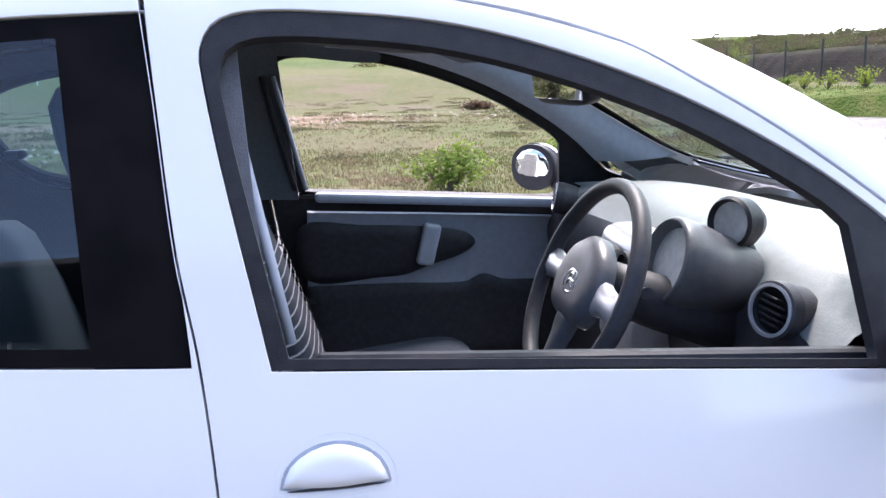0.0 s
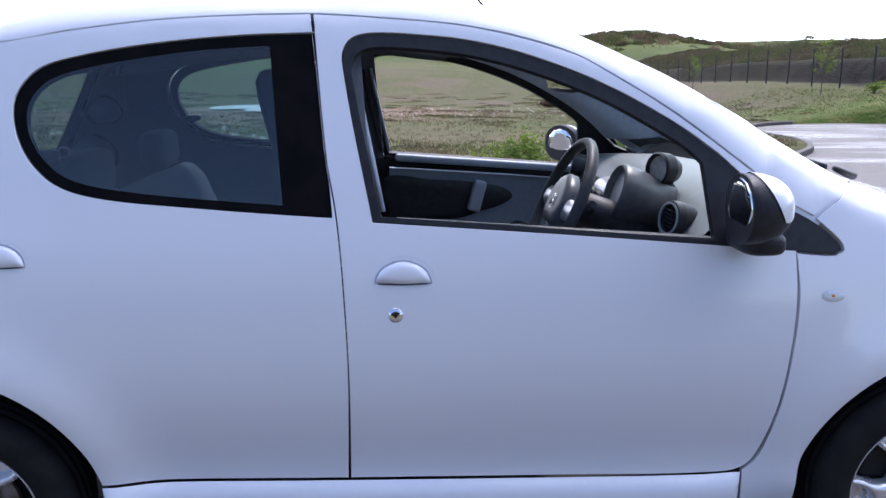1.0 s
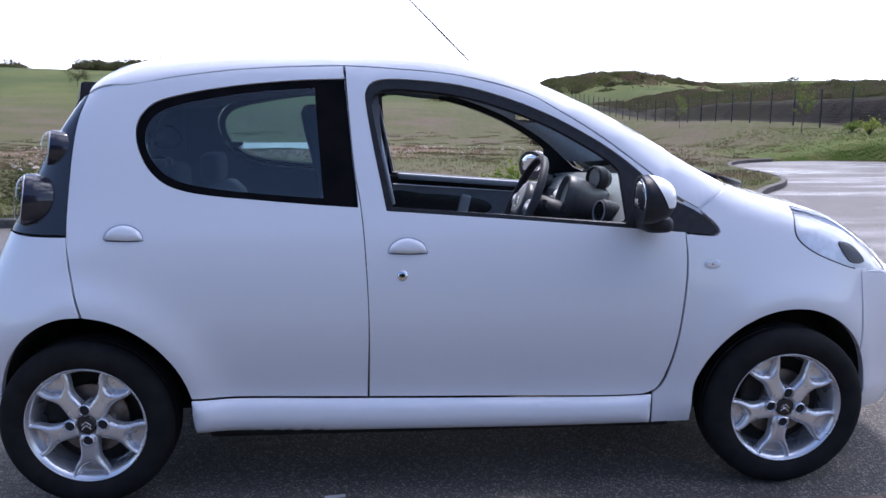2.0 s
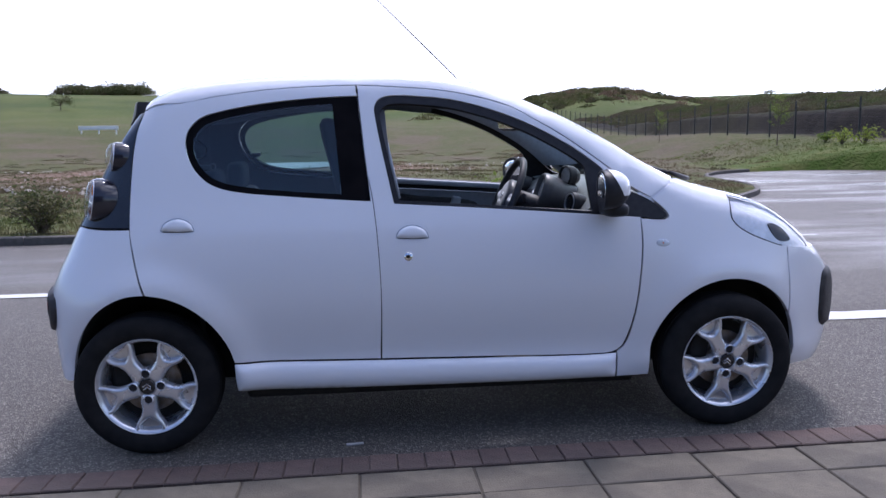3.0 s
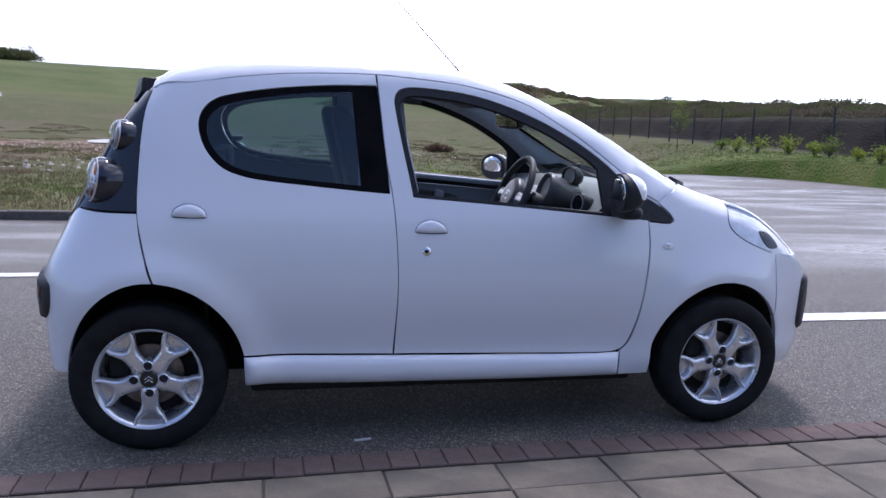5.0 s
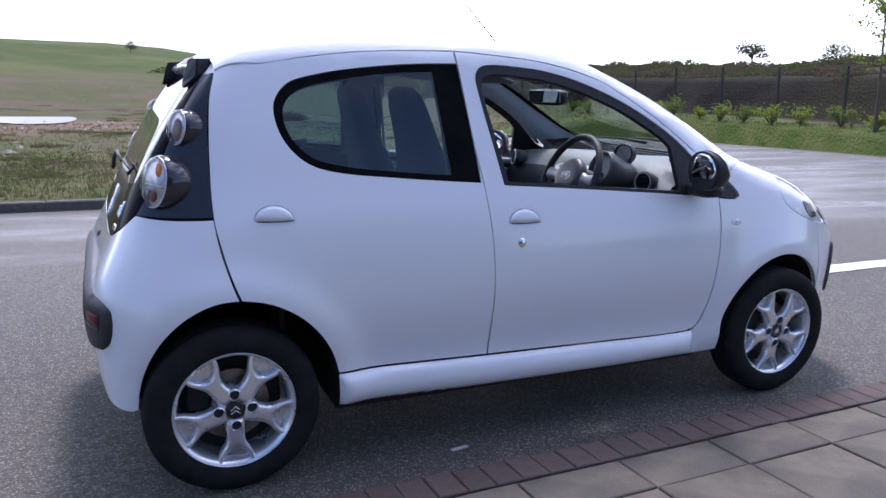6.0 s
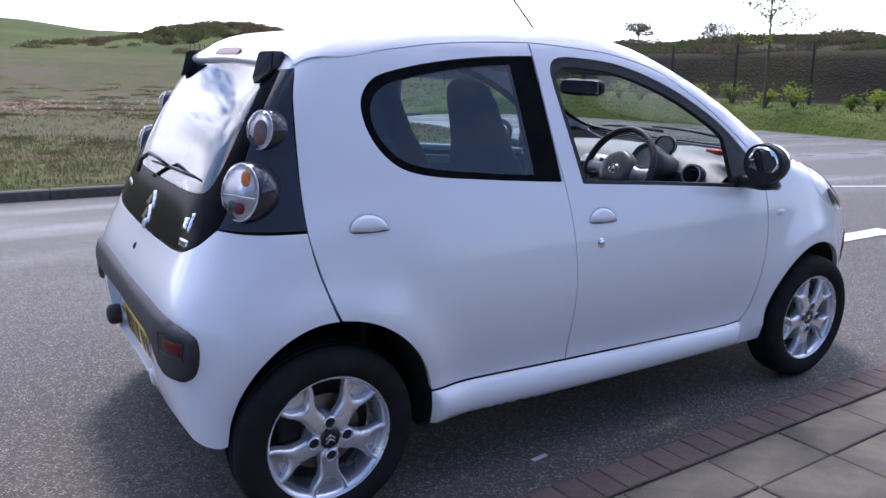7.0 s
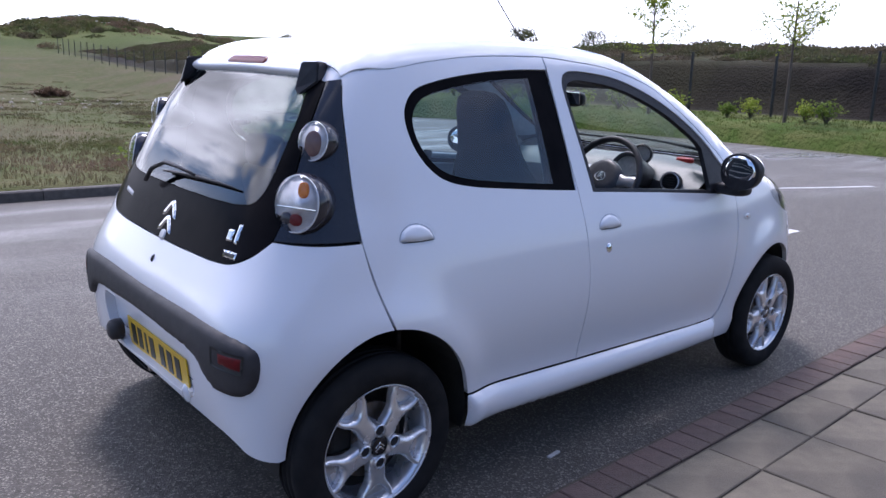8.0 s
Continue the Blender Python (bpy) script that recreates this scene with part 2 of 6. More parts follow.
M = {
    "paint": material("white_paint", (0.80, 0.81, 0.85), 0.26, coat=1.0, second=(0.79, 0.80, 0.84), scale=1.0, bump=0.01, bump_scale=400),
    "black_gloss": material("black_gloss_trim", (0.012, 0.012, 0.016), 0.12, coat=0.3, second=(0.018, 0.018, 0.022), scale=12),
    "black_border": material("black_glass_border", (0.006, 0.006, 0.007), 0.16, second=(0.010, 0.009, 0.010), scale=12, ior=1.07),
    "black_plastic": material("black_plastic", (0.022, 0.022, 0.026), 0.42, second=(0.031, 0.031, 0.035), scale=40, ior=1.3, bump=0.12, bump_scale=500),
    "bumper_plastic": material("grained_bumper_plastic", (0.030, 0.028, 0.031), 0.58, second=(0.044, 0.041, 0.044), scale=20, bump=0.15, bump_scale=500),
    "rubber": material("tyre_rubber", (0.016, 0.016, 0.017), 0.9, second=(0.024, 0.023, 0.023), scale=14, ior=1.2, bump=0.15, bump_scale=120),
    "underside": material("underside_dark", (0.012, 0.012, 0.012), 0.8, second=(0.03, 0.028, 0.025), scale=9),
    "alloy": material("silver_alloy", (0.82, 0.82, 0.84), 0.26, metal=0.7, second=(0.74, 0.74, 0.76), scale=25, rough_var=0.05),
    "chrome": material("chrome", (0.80, 0.80, 0.81), 0.10, metal=1.0, second=(0.72, 0.72, 0.73), scale=30),
    "mirror": material("mirror_glass", (0.88, 0.89, 0.90), 0.02, metal=1.0),
    "disc": material("brake_disc_steel", (0.32, 0.30, 0.28), 0.45, metal=0.8, second=(0.22, 0.17, 0.13), scale=30),
    "glass": glass("tinted_glass", (0.55, 0.70, 0.68), 0.0, 1.85),
    "glass_dark": glass("dark_tinted_glass", (0.50, 0.66, 0.70), 0.0, 1.75),
    "screen_glass": glass("windscreen_glass", (0.70, 0.82, 0.75), 0.0, 1.4),
    "smoke": material("smoked_lamp_plastic", (0.020, 0.020, 0.030), 0.14, coat=0.4, second=(0.028, 0.027, 0.038), scale=14),
    "red_smoke": material("dull_red_lamp_plastic", (0.16, 0.075, 0.06), 0.3, second=(0.11, 0.05, 0.045), scale=50),
    "lens": glass("clear_lamp_lens", (0.95, 0.96, 0.97), 0.0, 1.4),
    "reflector": material("lamp_reflector", (0.80, 0.80, 0.83), 0.26, metal=0.35, second=(0.66, 0.66, 0.69), scale=40, bump=0.10, bump_scale=70),
    "red_lens": material("red_lens", (0.15, 0.010, 0.012), 0.30, second=(0.11, 0.007, 0.009), scale=60, ior=1.3),
    "amber": material("amber_bulb", (0.75, 0.22, 0.02), 0.2, second=(0.60, 0.16, 0.015), scale=60),
    "plate_yellow": material("plate_yellow", (0.72, 0.45, 0.02), 0.35, second=(0.66, 0.40, 0.02), scale=30),
    "plate_ink": material("plate_black", (0.015, 0.015, 0.015), 0.4),
    "fabric": material("seat_fabric", (0.013, 0.019, 0.032), 0.9, second=(0.020, 0.028, 0.044), scale=90, bump=0.3, bump_scale=400),
    "fabric_stripe": material("light_seat_stripe", (0.40, 0.40, 0.42), 0.9, second=(0.30, 0.30, 0.33), scale=90, bump=0.3, bump_scale=400),
    "dash": material("dashboard_plastic", (0.145, 0.158, 0.156), 0.46, second=(0.165, 0.178, 0.175), scale=60, bump=0.12, bump_scale=350),
    "dash_dark": material("dark_cabin_plastic", (0.032, 0.032, 0.037), 0.5, second=(0.044, 0.044, 0.050), scale=60, ior=1.4, bump=0.12, bump_scale=350),
    "trim_grey": material("blue_grey_cabin_trim", (0.37, 0.41, 0.48), 0.55, second=(0.32, 0.36, 0.425), scale=50, bump=0.1, bump_scale=350),
    "headliner": material("grey_headliner", (0.15, 0.16, 0.185), 0.9, second=(0.13, 0.14, 0.16), scale=80, bump=0.2, bump_scale=300),
    "silver_plastic": material("silver_plastic", (0.48, 0.48, 0.50), 0.3, metal=0.4, second=(0.42, 0.42, 0.44), scale=40),
    "gauge": material("gauge_face", (0.75, 0.75, 0.75), 0.4, second=(0.62, 0.62, 0.63), scale=60),
    "asphalt": asphalt(),
    "line_paint": material("road_marking_paint", (0.62, 0.62, 0.60), 0.6, second=(0.42, 0.42, 0.41), scale=30, bump=0.3, bump_scale=120),
    "brick": material("red_block_paver", (0.116, 0.077, 0.065), 0.85, second=(0.094, 0.062, 0.053), scale=22, large=(0.080, 0.059, 0.051), large_scale=4, bump=0.5, bump_scale=120, per_piece=0.15),
    "slab": material("buff_paving_slab", (0.130, 0.114, 0.088), 0.88, second=(0.102, 0.090, 0.070), scale=18, large=(0.074, 0.066, 0.054), large_scale=3.2, bump=0.4, bump_scale=140, per_piece=0.10),
    "joint": material("dark_joint_sand", (0.065, 0.054, 0.043), 0.95, second=(0.08, 0.07, 0.055), scale=60, bump=0.5, bump_scale=90),
    "kerb": material("dark_kerb_stone", (0.075, 0.068, 0.062), 0.85, second=(0.11, 0.10, 0.09), scale=16, bump=0.5, bump_scale=80, per_piece=0.15),
    "water": material("puddle_water", (0.16, 0.16, 0.15), 0.28, second=(0.12, 0.12, 0.11), scale=2, ior=1.33, bump=0.6, bump_scale=3),
    "fence": material("dark_green_fence_steel", (0.016, 0.018, 0.018), 0.55, second=(0.03, 0.03, 0.03), scale=10),
    "bark": material("sapling_bark", (0.14, 0.11, 0.085), 0.9, second=(0.09, 0.07, 0.055), scale=30, bump=0.4, bump_scale=60),
    "verge_blade": foliage("verge_grass_blade", (0.078, 0.128, 0.024), (0.128, 0.160, 0.038), 0.9, (0.125, 0.130, 0.050), 0.3, 0.45),
    "dry_leaf": foliage("dry_brown_scrub", (0.125, 0.097, 0.066), (0.090, 0.074, 0.050), 1.5, (0.072, 0.074, 0.036), 0.25, 0.45),
    "leaf": foliage("spring_leaf", (0.13, 0.20, 0.035), (0.20, 0.25, 0.05)),
    "leaf_dark": foliage("shrub_leaf", (0.068, 0.090, 0.030), (0.098, 0.106, 0.044), 1.2, (0.105, 0.088, 0.054), 0.2, 0.45),
    "leaf_yellow": foliage("yellow_green_leaf", (0.30, 0.34, 0.05), (0.20, 0.28, 0.04)),
    "rust_brush": foliage("rust_brown_brush", (0.14, 0.085, 0.055), (0.10, 0.065, 0.045)),
    "blade": foliage("grass_blade", (0.082, 0.105, 0.030), (0.130, 0.122, 0.056), 0.9, (0.160, 0.112, 0.076), 0.16, 0.45),
    "facade_brick": material("orange_facade_brick", (0.33, 0.13, 0.06), 0.85, second=(0.25, 0.095, 0.045), scale=7, large=(0.29, 0.12, 0.06), large_scale=0.5, bump=0.4, bump_scale=20),
    "roof_tile": material("grey_roof_tile", (0.06, 0.06, 0.065), 0.8, second=(0.085, 0.085, 0.09), scale=6, bump=0.4, bump_scale=12),
    "white_sign": material("white_painted_metal", (0.75, 0.75, 0.74), 0.5, second=(0.66, 0.66, 0.65), scale=5),
    "wheel_grey": material("steering_wheel_plastic", (0.085, 0.087, 0.095), 0.36, second=(0.105, 0.107, 0.115), scale=60, bump=0.1, bump_scale=350),
    "stone": material("pale_rubble", (0.34, 0.30, 0.25), 0.9, second=(0.22, 0.195, 0.16), scale=6, bump=0.4, bump_scale=30),
    "litter": material("pale_litter", (0.45, 0.45, 0.46), 0.6, second=(0.35, 0.35, 0.36), scale=30),
    "red_cloth": material("red_plastic", (0.35, 0.02, 0.02), 0.4, second=(0.28, 0.02, 0.02), scale=30),
}


def grassland():
    """Rough pasture: green and dry patches, bare earth, dark scrub and soil with painted-in shade on the bank, all by
    place on the ground.
    """
    m = bpy.data.materials.new("rough_grassland")
    m.use_nodes = True
    n, l = m.node_tree.nodes, m.node_tree.links
    p = n["Principled BSDF"]
    p.inputs["Roughness"].default_value = 0.95
    p.inputs["Specular IOR Level"].default_value = 0.1
    co = n.new("ShaderNodeTexCoord")

    def field(scale, low, high, detail=6):
        t, r = n.new("ShaderNodeTexNoise"), n.new("ShaderNodeMapRange")
        t.inputs["Scale"].default_value, t.inputs["Detail"].default_value = scale, detail
        r.inputs[1].default_value, r.inputs[2].default_value = low, high
        l.new(co.outputs["Object"], t.inputs["Vector"])
        l.new(t.outputs["Fac"], r.inputs[0])
        return r.outputs[0]

    def blend(f, a, b):
        x = n.new("ShaderNodeMixRGB")
        l.new(f, x.inputs[0])
        for i, v in ((1, a), (2, b)):
            if isinstance(v, tuple):
                x.inputs[i].default_value = (*v, 1)
            else:
                l.new(v, x.inputs[i])
        return x.outputs[0]

    clump = field(0.32, 0.42, 0.58, 8)
    green = blend(field(2.5, 0.35, 0.65), (0.056, 0.074, 0.020), (0.086, 0.098, 0.032))
    dry = blend(field(3.5, 0.35, 0.65), (0.105, 0.080, 0.052), (0.146, 0.105, 0.075))
    mixed = blend(field(0.10, 0.48, 0.68), green, dry)
    mixed = blend(clump, mixed, blend(field(1.6, 0.42, 0.66), (0.066, 0.084, 0.022), (0.150, 0.112, 0.070)))
    mixed = blend(field(0.09, 0.50, 0.62), mixed, (0.132, 0.097, 0.074))
    near_tint = blend(field(14, 0.3, 0.7, 3), mixed, blend(field(6, 0.4, 0.6), (0.044, 0.056, 0.018), (0.112, 0.095, 0.056)))
    shift_, dist, ring, wet = n.new("ShaderNodeMapping"), n.new("ShaderNodeVectorMath"), n.new("ShaderNodeMapRange"), n.new("ShaderNodeMath")
    shift_.vector_type = "TEXTURE"
    shift_.inputs["Location"].default_value, shift_.inputs["Scale"].default_value = (-9.0, 41.0, 0.0), (15.0, 17.0, 40.0)
    l.new(co.outputs["Object"], shift_.inputs[0])
    dist.operation = "LENGTH"
    l.new(shift_.outputs[0], dist.inputs[0])
    ring.inputs[1].default_value, ring.inputs[2].default_value, ring.inputs[3].default_value, ring.inputs[4].default_value = 0.6, 1.1, 1.0, 0.0
    l.new(dist.outputs["Value"], ring.inputs[0])
    wet.operation = "MULTIPLY"
    l.new(ring.outputs[0], wet.inputs[0])
    l.new(field(0.35, 0.36, 0.52), wet.inputs[1])
    near_tint = blend(wet.outputs[0], near_tint, blend(field(5, 0.35, 0.65), (0.150, 0.098, 0.070), (0.205, 0.140, 0.104)))
    split, rise, far = n.new("ShaderNodeSeparateXYZ"), n.new("ShaderNodeMapRange"), n.new("ShaderNodeMapRange")
    l.new(co.outputs["Object"], split.inputs[0])
    rise.inputs[1].default_value, rise.inputs[2].default_value = 3.0, 7.5
    l.new(split.outputs["Z"], rise.inputs[0])
    hill = blend(field(0.05, 0.40, 0.6), (0.052, 0.082, 0.020), (0.092, 0.112, 0.032))
    half = n.new("ShaderNodeMath")
    half.operation = "MULTIPLY"
    half.inputs[1].default_value = 0.75
    l.new(rise.outputs[0], half.inputs[0])
    col = blend(half.outputs[0], near_tint, hill)
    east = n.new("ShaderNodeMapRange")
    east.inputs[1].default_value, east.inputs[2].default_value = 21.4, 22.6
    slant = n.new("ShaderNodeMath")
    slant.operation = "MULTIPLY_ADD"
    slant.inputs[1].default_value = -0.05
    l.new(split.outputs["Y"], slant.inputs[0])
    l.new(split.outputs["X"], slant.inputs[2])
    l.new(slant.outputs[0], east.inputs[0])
    # wet dark soil, taken darker still for the shade on the bank's face
    bank_shaded_soil = blend(field(0.8, 0.35, 0.62), (0.006, 0.005, 0.0045), (0.018, 0.015, 0.012))
    bank_green = blend(field(0.09, 0.44, 0.60), bank_shaded_soil, (0.024, 0.022, 0.012))
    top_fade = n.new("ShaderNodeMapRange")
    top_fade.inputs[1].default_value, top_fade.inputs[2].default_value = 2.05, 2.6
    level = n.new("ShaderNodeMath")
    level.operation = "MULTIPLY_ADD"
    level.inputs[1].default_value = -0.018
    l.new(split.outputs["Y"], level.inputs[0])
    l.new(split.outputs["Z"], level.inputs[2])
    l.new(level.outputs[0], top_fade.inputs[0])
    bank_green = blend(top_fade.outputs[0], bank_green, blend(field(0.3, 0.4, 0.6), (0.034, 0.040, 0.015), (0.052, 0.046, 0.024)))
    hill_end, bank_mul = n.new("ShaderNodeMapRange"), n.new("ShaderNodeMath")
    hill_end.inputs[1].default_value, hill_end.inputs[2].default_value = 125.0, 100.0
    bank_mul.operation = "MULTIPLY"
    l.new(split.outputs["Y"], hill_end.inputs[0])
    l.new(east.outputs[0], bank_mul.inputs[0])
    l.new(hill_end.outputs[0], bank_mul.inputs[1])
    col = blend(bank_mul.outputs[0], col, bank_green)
    verge_in, verge_out, verge_mul, verge_y, verge_all = (n.new("ShaderNodeMapRange"), n.new("ShaderNodeMapRange"), n.new("ShaderNodeMath"), n.new("ShaderNodeMapRange"), n.new("ShaderNodeMath"))
    verge_in.inputs[1].default_value, verge_in.inputs[2].default_value = 13.5, 15.0
    verge_out.inputs[1].default_value, verge_out.inputs[2].default_value = 22.6, 21.6
    verge_y.inputs[1].default_value, verge_y.inputs[2].default_value = 38.0, 26.0
    verge_mul.operation = verge_all.operation = "MULTIPLY"
    l.new(split.outputs["X"], verge_in.inputs[0])
    l.new(split.outputs["X"], verge_out.inputs[0])
    l.new(split.outputs["Y"], verge_y.inputs[0])
    l.new(verge_in.outputs[0], verge_mul.inputs[0])
    l.new(verge_out.outputs[0], verge_mul.inputs[1])
    l.new(verge_mul.outputs[0], verge_all.inputs[0])
    l.new(verge_y.outputs[0], verge_all.inputs[1])
    near_y, near_x, near_mul = n.new("ShaderNodeMapRange"), n.new("ShaderNodeMapRange"), n.new("ShaderNodeMath")
    near_y.inputs[1].default_value, near_y.inputs[2].default_value, near_y.inputs[4].default_value = 24.0, 9.0, 0.55
    near_x.inputs[1].default_value, near_x.inputs[2].default_value = 16.0, 13.0
    near_mul.operation = "MULTIPLY"
    l.new(split.outputs["Y"], near_y.inputs[0])
    l.new(split.outputs["X"], near_x.inputs[0])
    l.new(near_y.outputs[0], near_mul.inputs[0])
    l.new(near_x.outputs[0], near_mul.inputs[1])
    col = blend(near_mul.outputs[0], col, blend(field(0.9, 0.36, 0.64), (0.054, 0.080, 0.018), (0.118, 0.106, 0.050)))
    col = blend(verge_all.outputs[0], col, blend(field(1.2, 0.38, 0.62), (0.058, 0.092, 0.018), (0.104, 0.116, 0.036)))
    l.new(col, p.inputs["Base Color"])
    b, t = n.new("ShaderNodeBump"), n.new("ShaderNodeTexNoise")
    t.inputs["Scale"].default_value, t.inputs["Detail"].default_value = 9, 8
    b.inputs["Strength"].default_value, b.inputs["Distance"].default_value = 0.8, 0.12
    l.new(co.outputs["Object"], t.inputs["Vector"])
    l.new(t.outputs["Fac"], b.inputs["Height"])
    l.new(b.outputs[0], p.inputs["Normal"])
    return m


M["grassland"] = grassland()


# ---- mesh helpers ----
from mathutils.geometry import delaunay_2d_cdt


def part(name, source, mat, parent=None, label="", smooth=False):
    """Link a bmesh or a mesh as one object under its parent."""
    if isinstance(source, bmesh.types.BMesh):
        me = bpy.data.meshes.new(name)
        bmesh.ops.recalc_face_normals(source, faces=source.faces)
        source.to_mesh(me)
        source.free()
    else:
        me = source
    if smooth:
        me.shade_smooth()
    if not me.materials:
        me.materials.append(M[mat] if isinstance(mat, str) else mat)
    ob = new(name, me)
    if parent is not None:
        ob.parent = parent
    if label:
        ob["label"] = label
    return ob


def raw_mesh(name, verts, faces, mat, smooth=False):
    me = bpy.data.meshes.new(name)
    me.from_pydata([tuple(map(float, v)) for v in verts], [], [tuple(map(int, f)) for f in faces])
    me.materials.append(M[mat])
    if smooth:
        me.shade_smooth()
    return me


def box(size, at=(0, 0, 0), bevel=0.0, segments=2, turn=None):
    bm = bmesh.new()
    bmesh.ops.create_cube(bm, size=1.0, matrix=Matrix.Diagonal((*size, 1)))
    if bevel:
        bmesh.ops.bevel(bm, geom=bm.edges[:], offset=bevel, segments=segments, affect="EDGES", profile=0.5)
    m = Matrix.Translation(at) @ (turn.to_4x4() if turn else Matrix())
    bmesh.ops.transform(bm, matrix=m, verts=bm.verts)
    return bm


def lathe(profile, steps=40, axis="y", at=(0, 0, 0), turn=None, caps=True):
    """Turn (radius, offset) pairs round an axis through at."""
    bm = bmesh.new()
    rings = []
    for r, o in profile:
        ring = []
        for i in range(steps):
            a = 2 * math.pi * i / steps
            c, s = r * math.cos(a), r * math.sin(a)
            ring.append(bm.verts.new({"x": (o, c, s), "y": (c, o, s), "z": (c, s, o)}[axis]))
        rings.append(ring)
    for a, b in zip(rings, rings[1:]):
        for i in range(steps):
            j = (i + 1) % steps
            bm.faces.new((a[i], a[j], b[j], b[i]))
    for ring, (r, o) in ((rings[0], profile[0]), (rings[-1], profile[-1])):
        if caps and r > 1e-4:
            bm.faces.new(ring)
    bmesh.ops.remove_doubles(bm, verts=bm.verts, dist=1e-5)
    bmesh.ops.transform(bm, matrix=Matrix.Translation(at) @ (turn.to_4x4() if turn else Matrix()), verts=bm.verts)
    return bm


def tube(points, radius, steps=8, caps=True):
    """A round bar along points; radius may be a list."""
    bm = bmesh.new()
    pts = [Vector(p) for p in points]
    rad = radius if isinstance(radius, (list, tuple)) else [radius] * len(pts)
    rings = []
    for i, p in enumerate(pts):
        d = (pts[min(i + 1, len(pts) - 1)] - pts[max(i - 1, 0)]).normalized()
        u = d.cross(Vector((0.31, 0.2, 0.93))).normalized()
        v = d.cross(u)
        rings.append([bm.verts.new(p + (u * math.cos(2 * math.pi * k / steps) + v * math.sin(2 * math.pi * k / steps)) * rad[i]) for k in range(steps)])
    for a, b in zip(rings, rings[1:]):
        for k in range(steps):
            bm.faces.new((a[k], a[(k + 1) % steps], b[(k + 1) % steps], b[k]))
    if caps:
        bm.faces.new(rings[0])
        bm.faces.new(rings[-1])
    return bm


def join(*bms):
    out = bms[0]
    for b in bms[1:]:
        me = bpy.data.meshes.new("tmp")
        b.to_mesh(me)
        b.free()
        out.from_mesh(me)
        bpy.data.meshes.remove(me)
    return out


def flow(points, step=0.02, closed=True):
    """A smooth line through points; a point given twice running is a corner."""
    pts = [tuple(map(float, p)) for p in points]
    corners, clean = [], []
    for p in pts:
        if clean and p == clean[-1]:
            corners.append(len(clean) - 1)
        else:
            clean.append(p)
    n = len(clean)
    P = np.array(clean)
    if closed:
        if corners:
            k = corners[0]
            P = np.roll(P, -k, axis=0)
            cs = sorted((c - k) % n for c in corners)
            spans = [[P[i % n] for i in range(a, b + 1)] for a, b in zip(cs, cs[1:] + [n])]
        else:
            spans = [[P[i % n] for i in range(-1, n + 2)]]
    else:
        cs = sorted({0, n - 1, *corners})
        spans = [[P[i] for i in range(a, b + 1)] for a, b in zip(cs, cs[1:])]
    out = []
    for sp in spans:
        sp = np.array(sp)
        loop = closed and not corners
        if not loop:
            sp = np.vstack([2 * sp[0] - sp[1], sp, 2 * sp[-1] - sp[-2]])
        for i in range(1, len(sp) - 2):
            p0, p1, p2, p3 = sp[i - 1:i + 3]
            k = max(1, int(math.ceil(np.linalg.norm(p2 - p1) / step)))
            d1 = np.linalg.norm(p2 - p1) + 1e-9
            m1 = (p2 - p0) / (np.linalg.norm(p1 - p0) + d1) * d1
            m2 = (p3 - p1) / (np.linalg.norm(p3 - p2) + d1) * d1
            for j in range(k):
                t = j / k
                out.append((2 * t**3 - 3 * t**2 + 1) * p1 + (t**3 - 2 * t**2 + t) * m1 + (3 * t**2 - 2 * t**3) * p2 + (t**3 - t**2) * m2)
    if not closed:
        out.append(np.array(clean[-1]))
    return np.array(out)


def area2(P):
    x, y = P[:, 0], P[:, 1]
    return 0.5 * float(np.sum(x * np.roll(y, -1) - np.roll(x, -1) * y))


def inset(P, d):
    """Move a closed outline inwards by d."""
    if area2(P) < 0:
        P = P[::-1]
    t = np.roll(P, -1, axis=0) - np.roll(P, 1, axis=0)
    t = t / (np.linalg.norm(t, axis=1, keepdims=True) + 1e-9)
    return P + np.stack([-t[:, 1], t[:, 0]], axis=1) * d


def inside(Q, P):
    """Which of the points Q lie within the outline P."""
    r = np.zeros(len(Q), bool)
    x, y = Q[:, 0], Q[:, 1]
    for (x1, y1), (x2, y2) in zip(P, np.roll(P, -1, axis=0)):
        hit = (y1 > y) != (y2 > y)
        if y1 != y2:
            r ^= hit & (x < (x2 - x1) * (y - y1) / (y2 - y1) + x1)
    return r


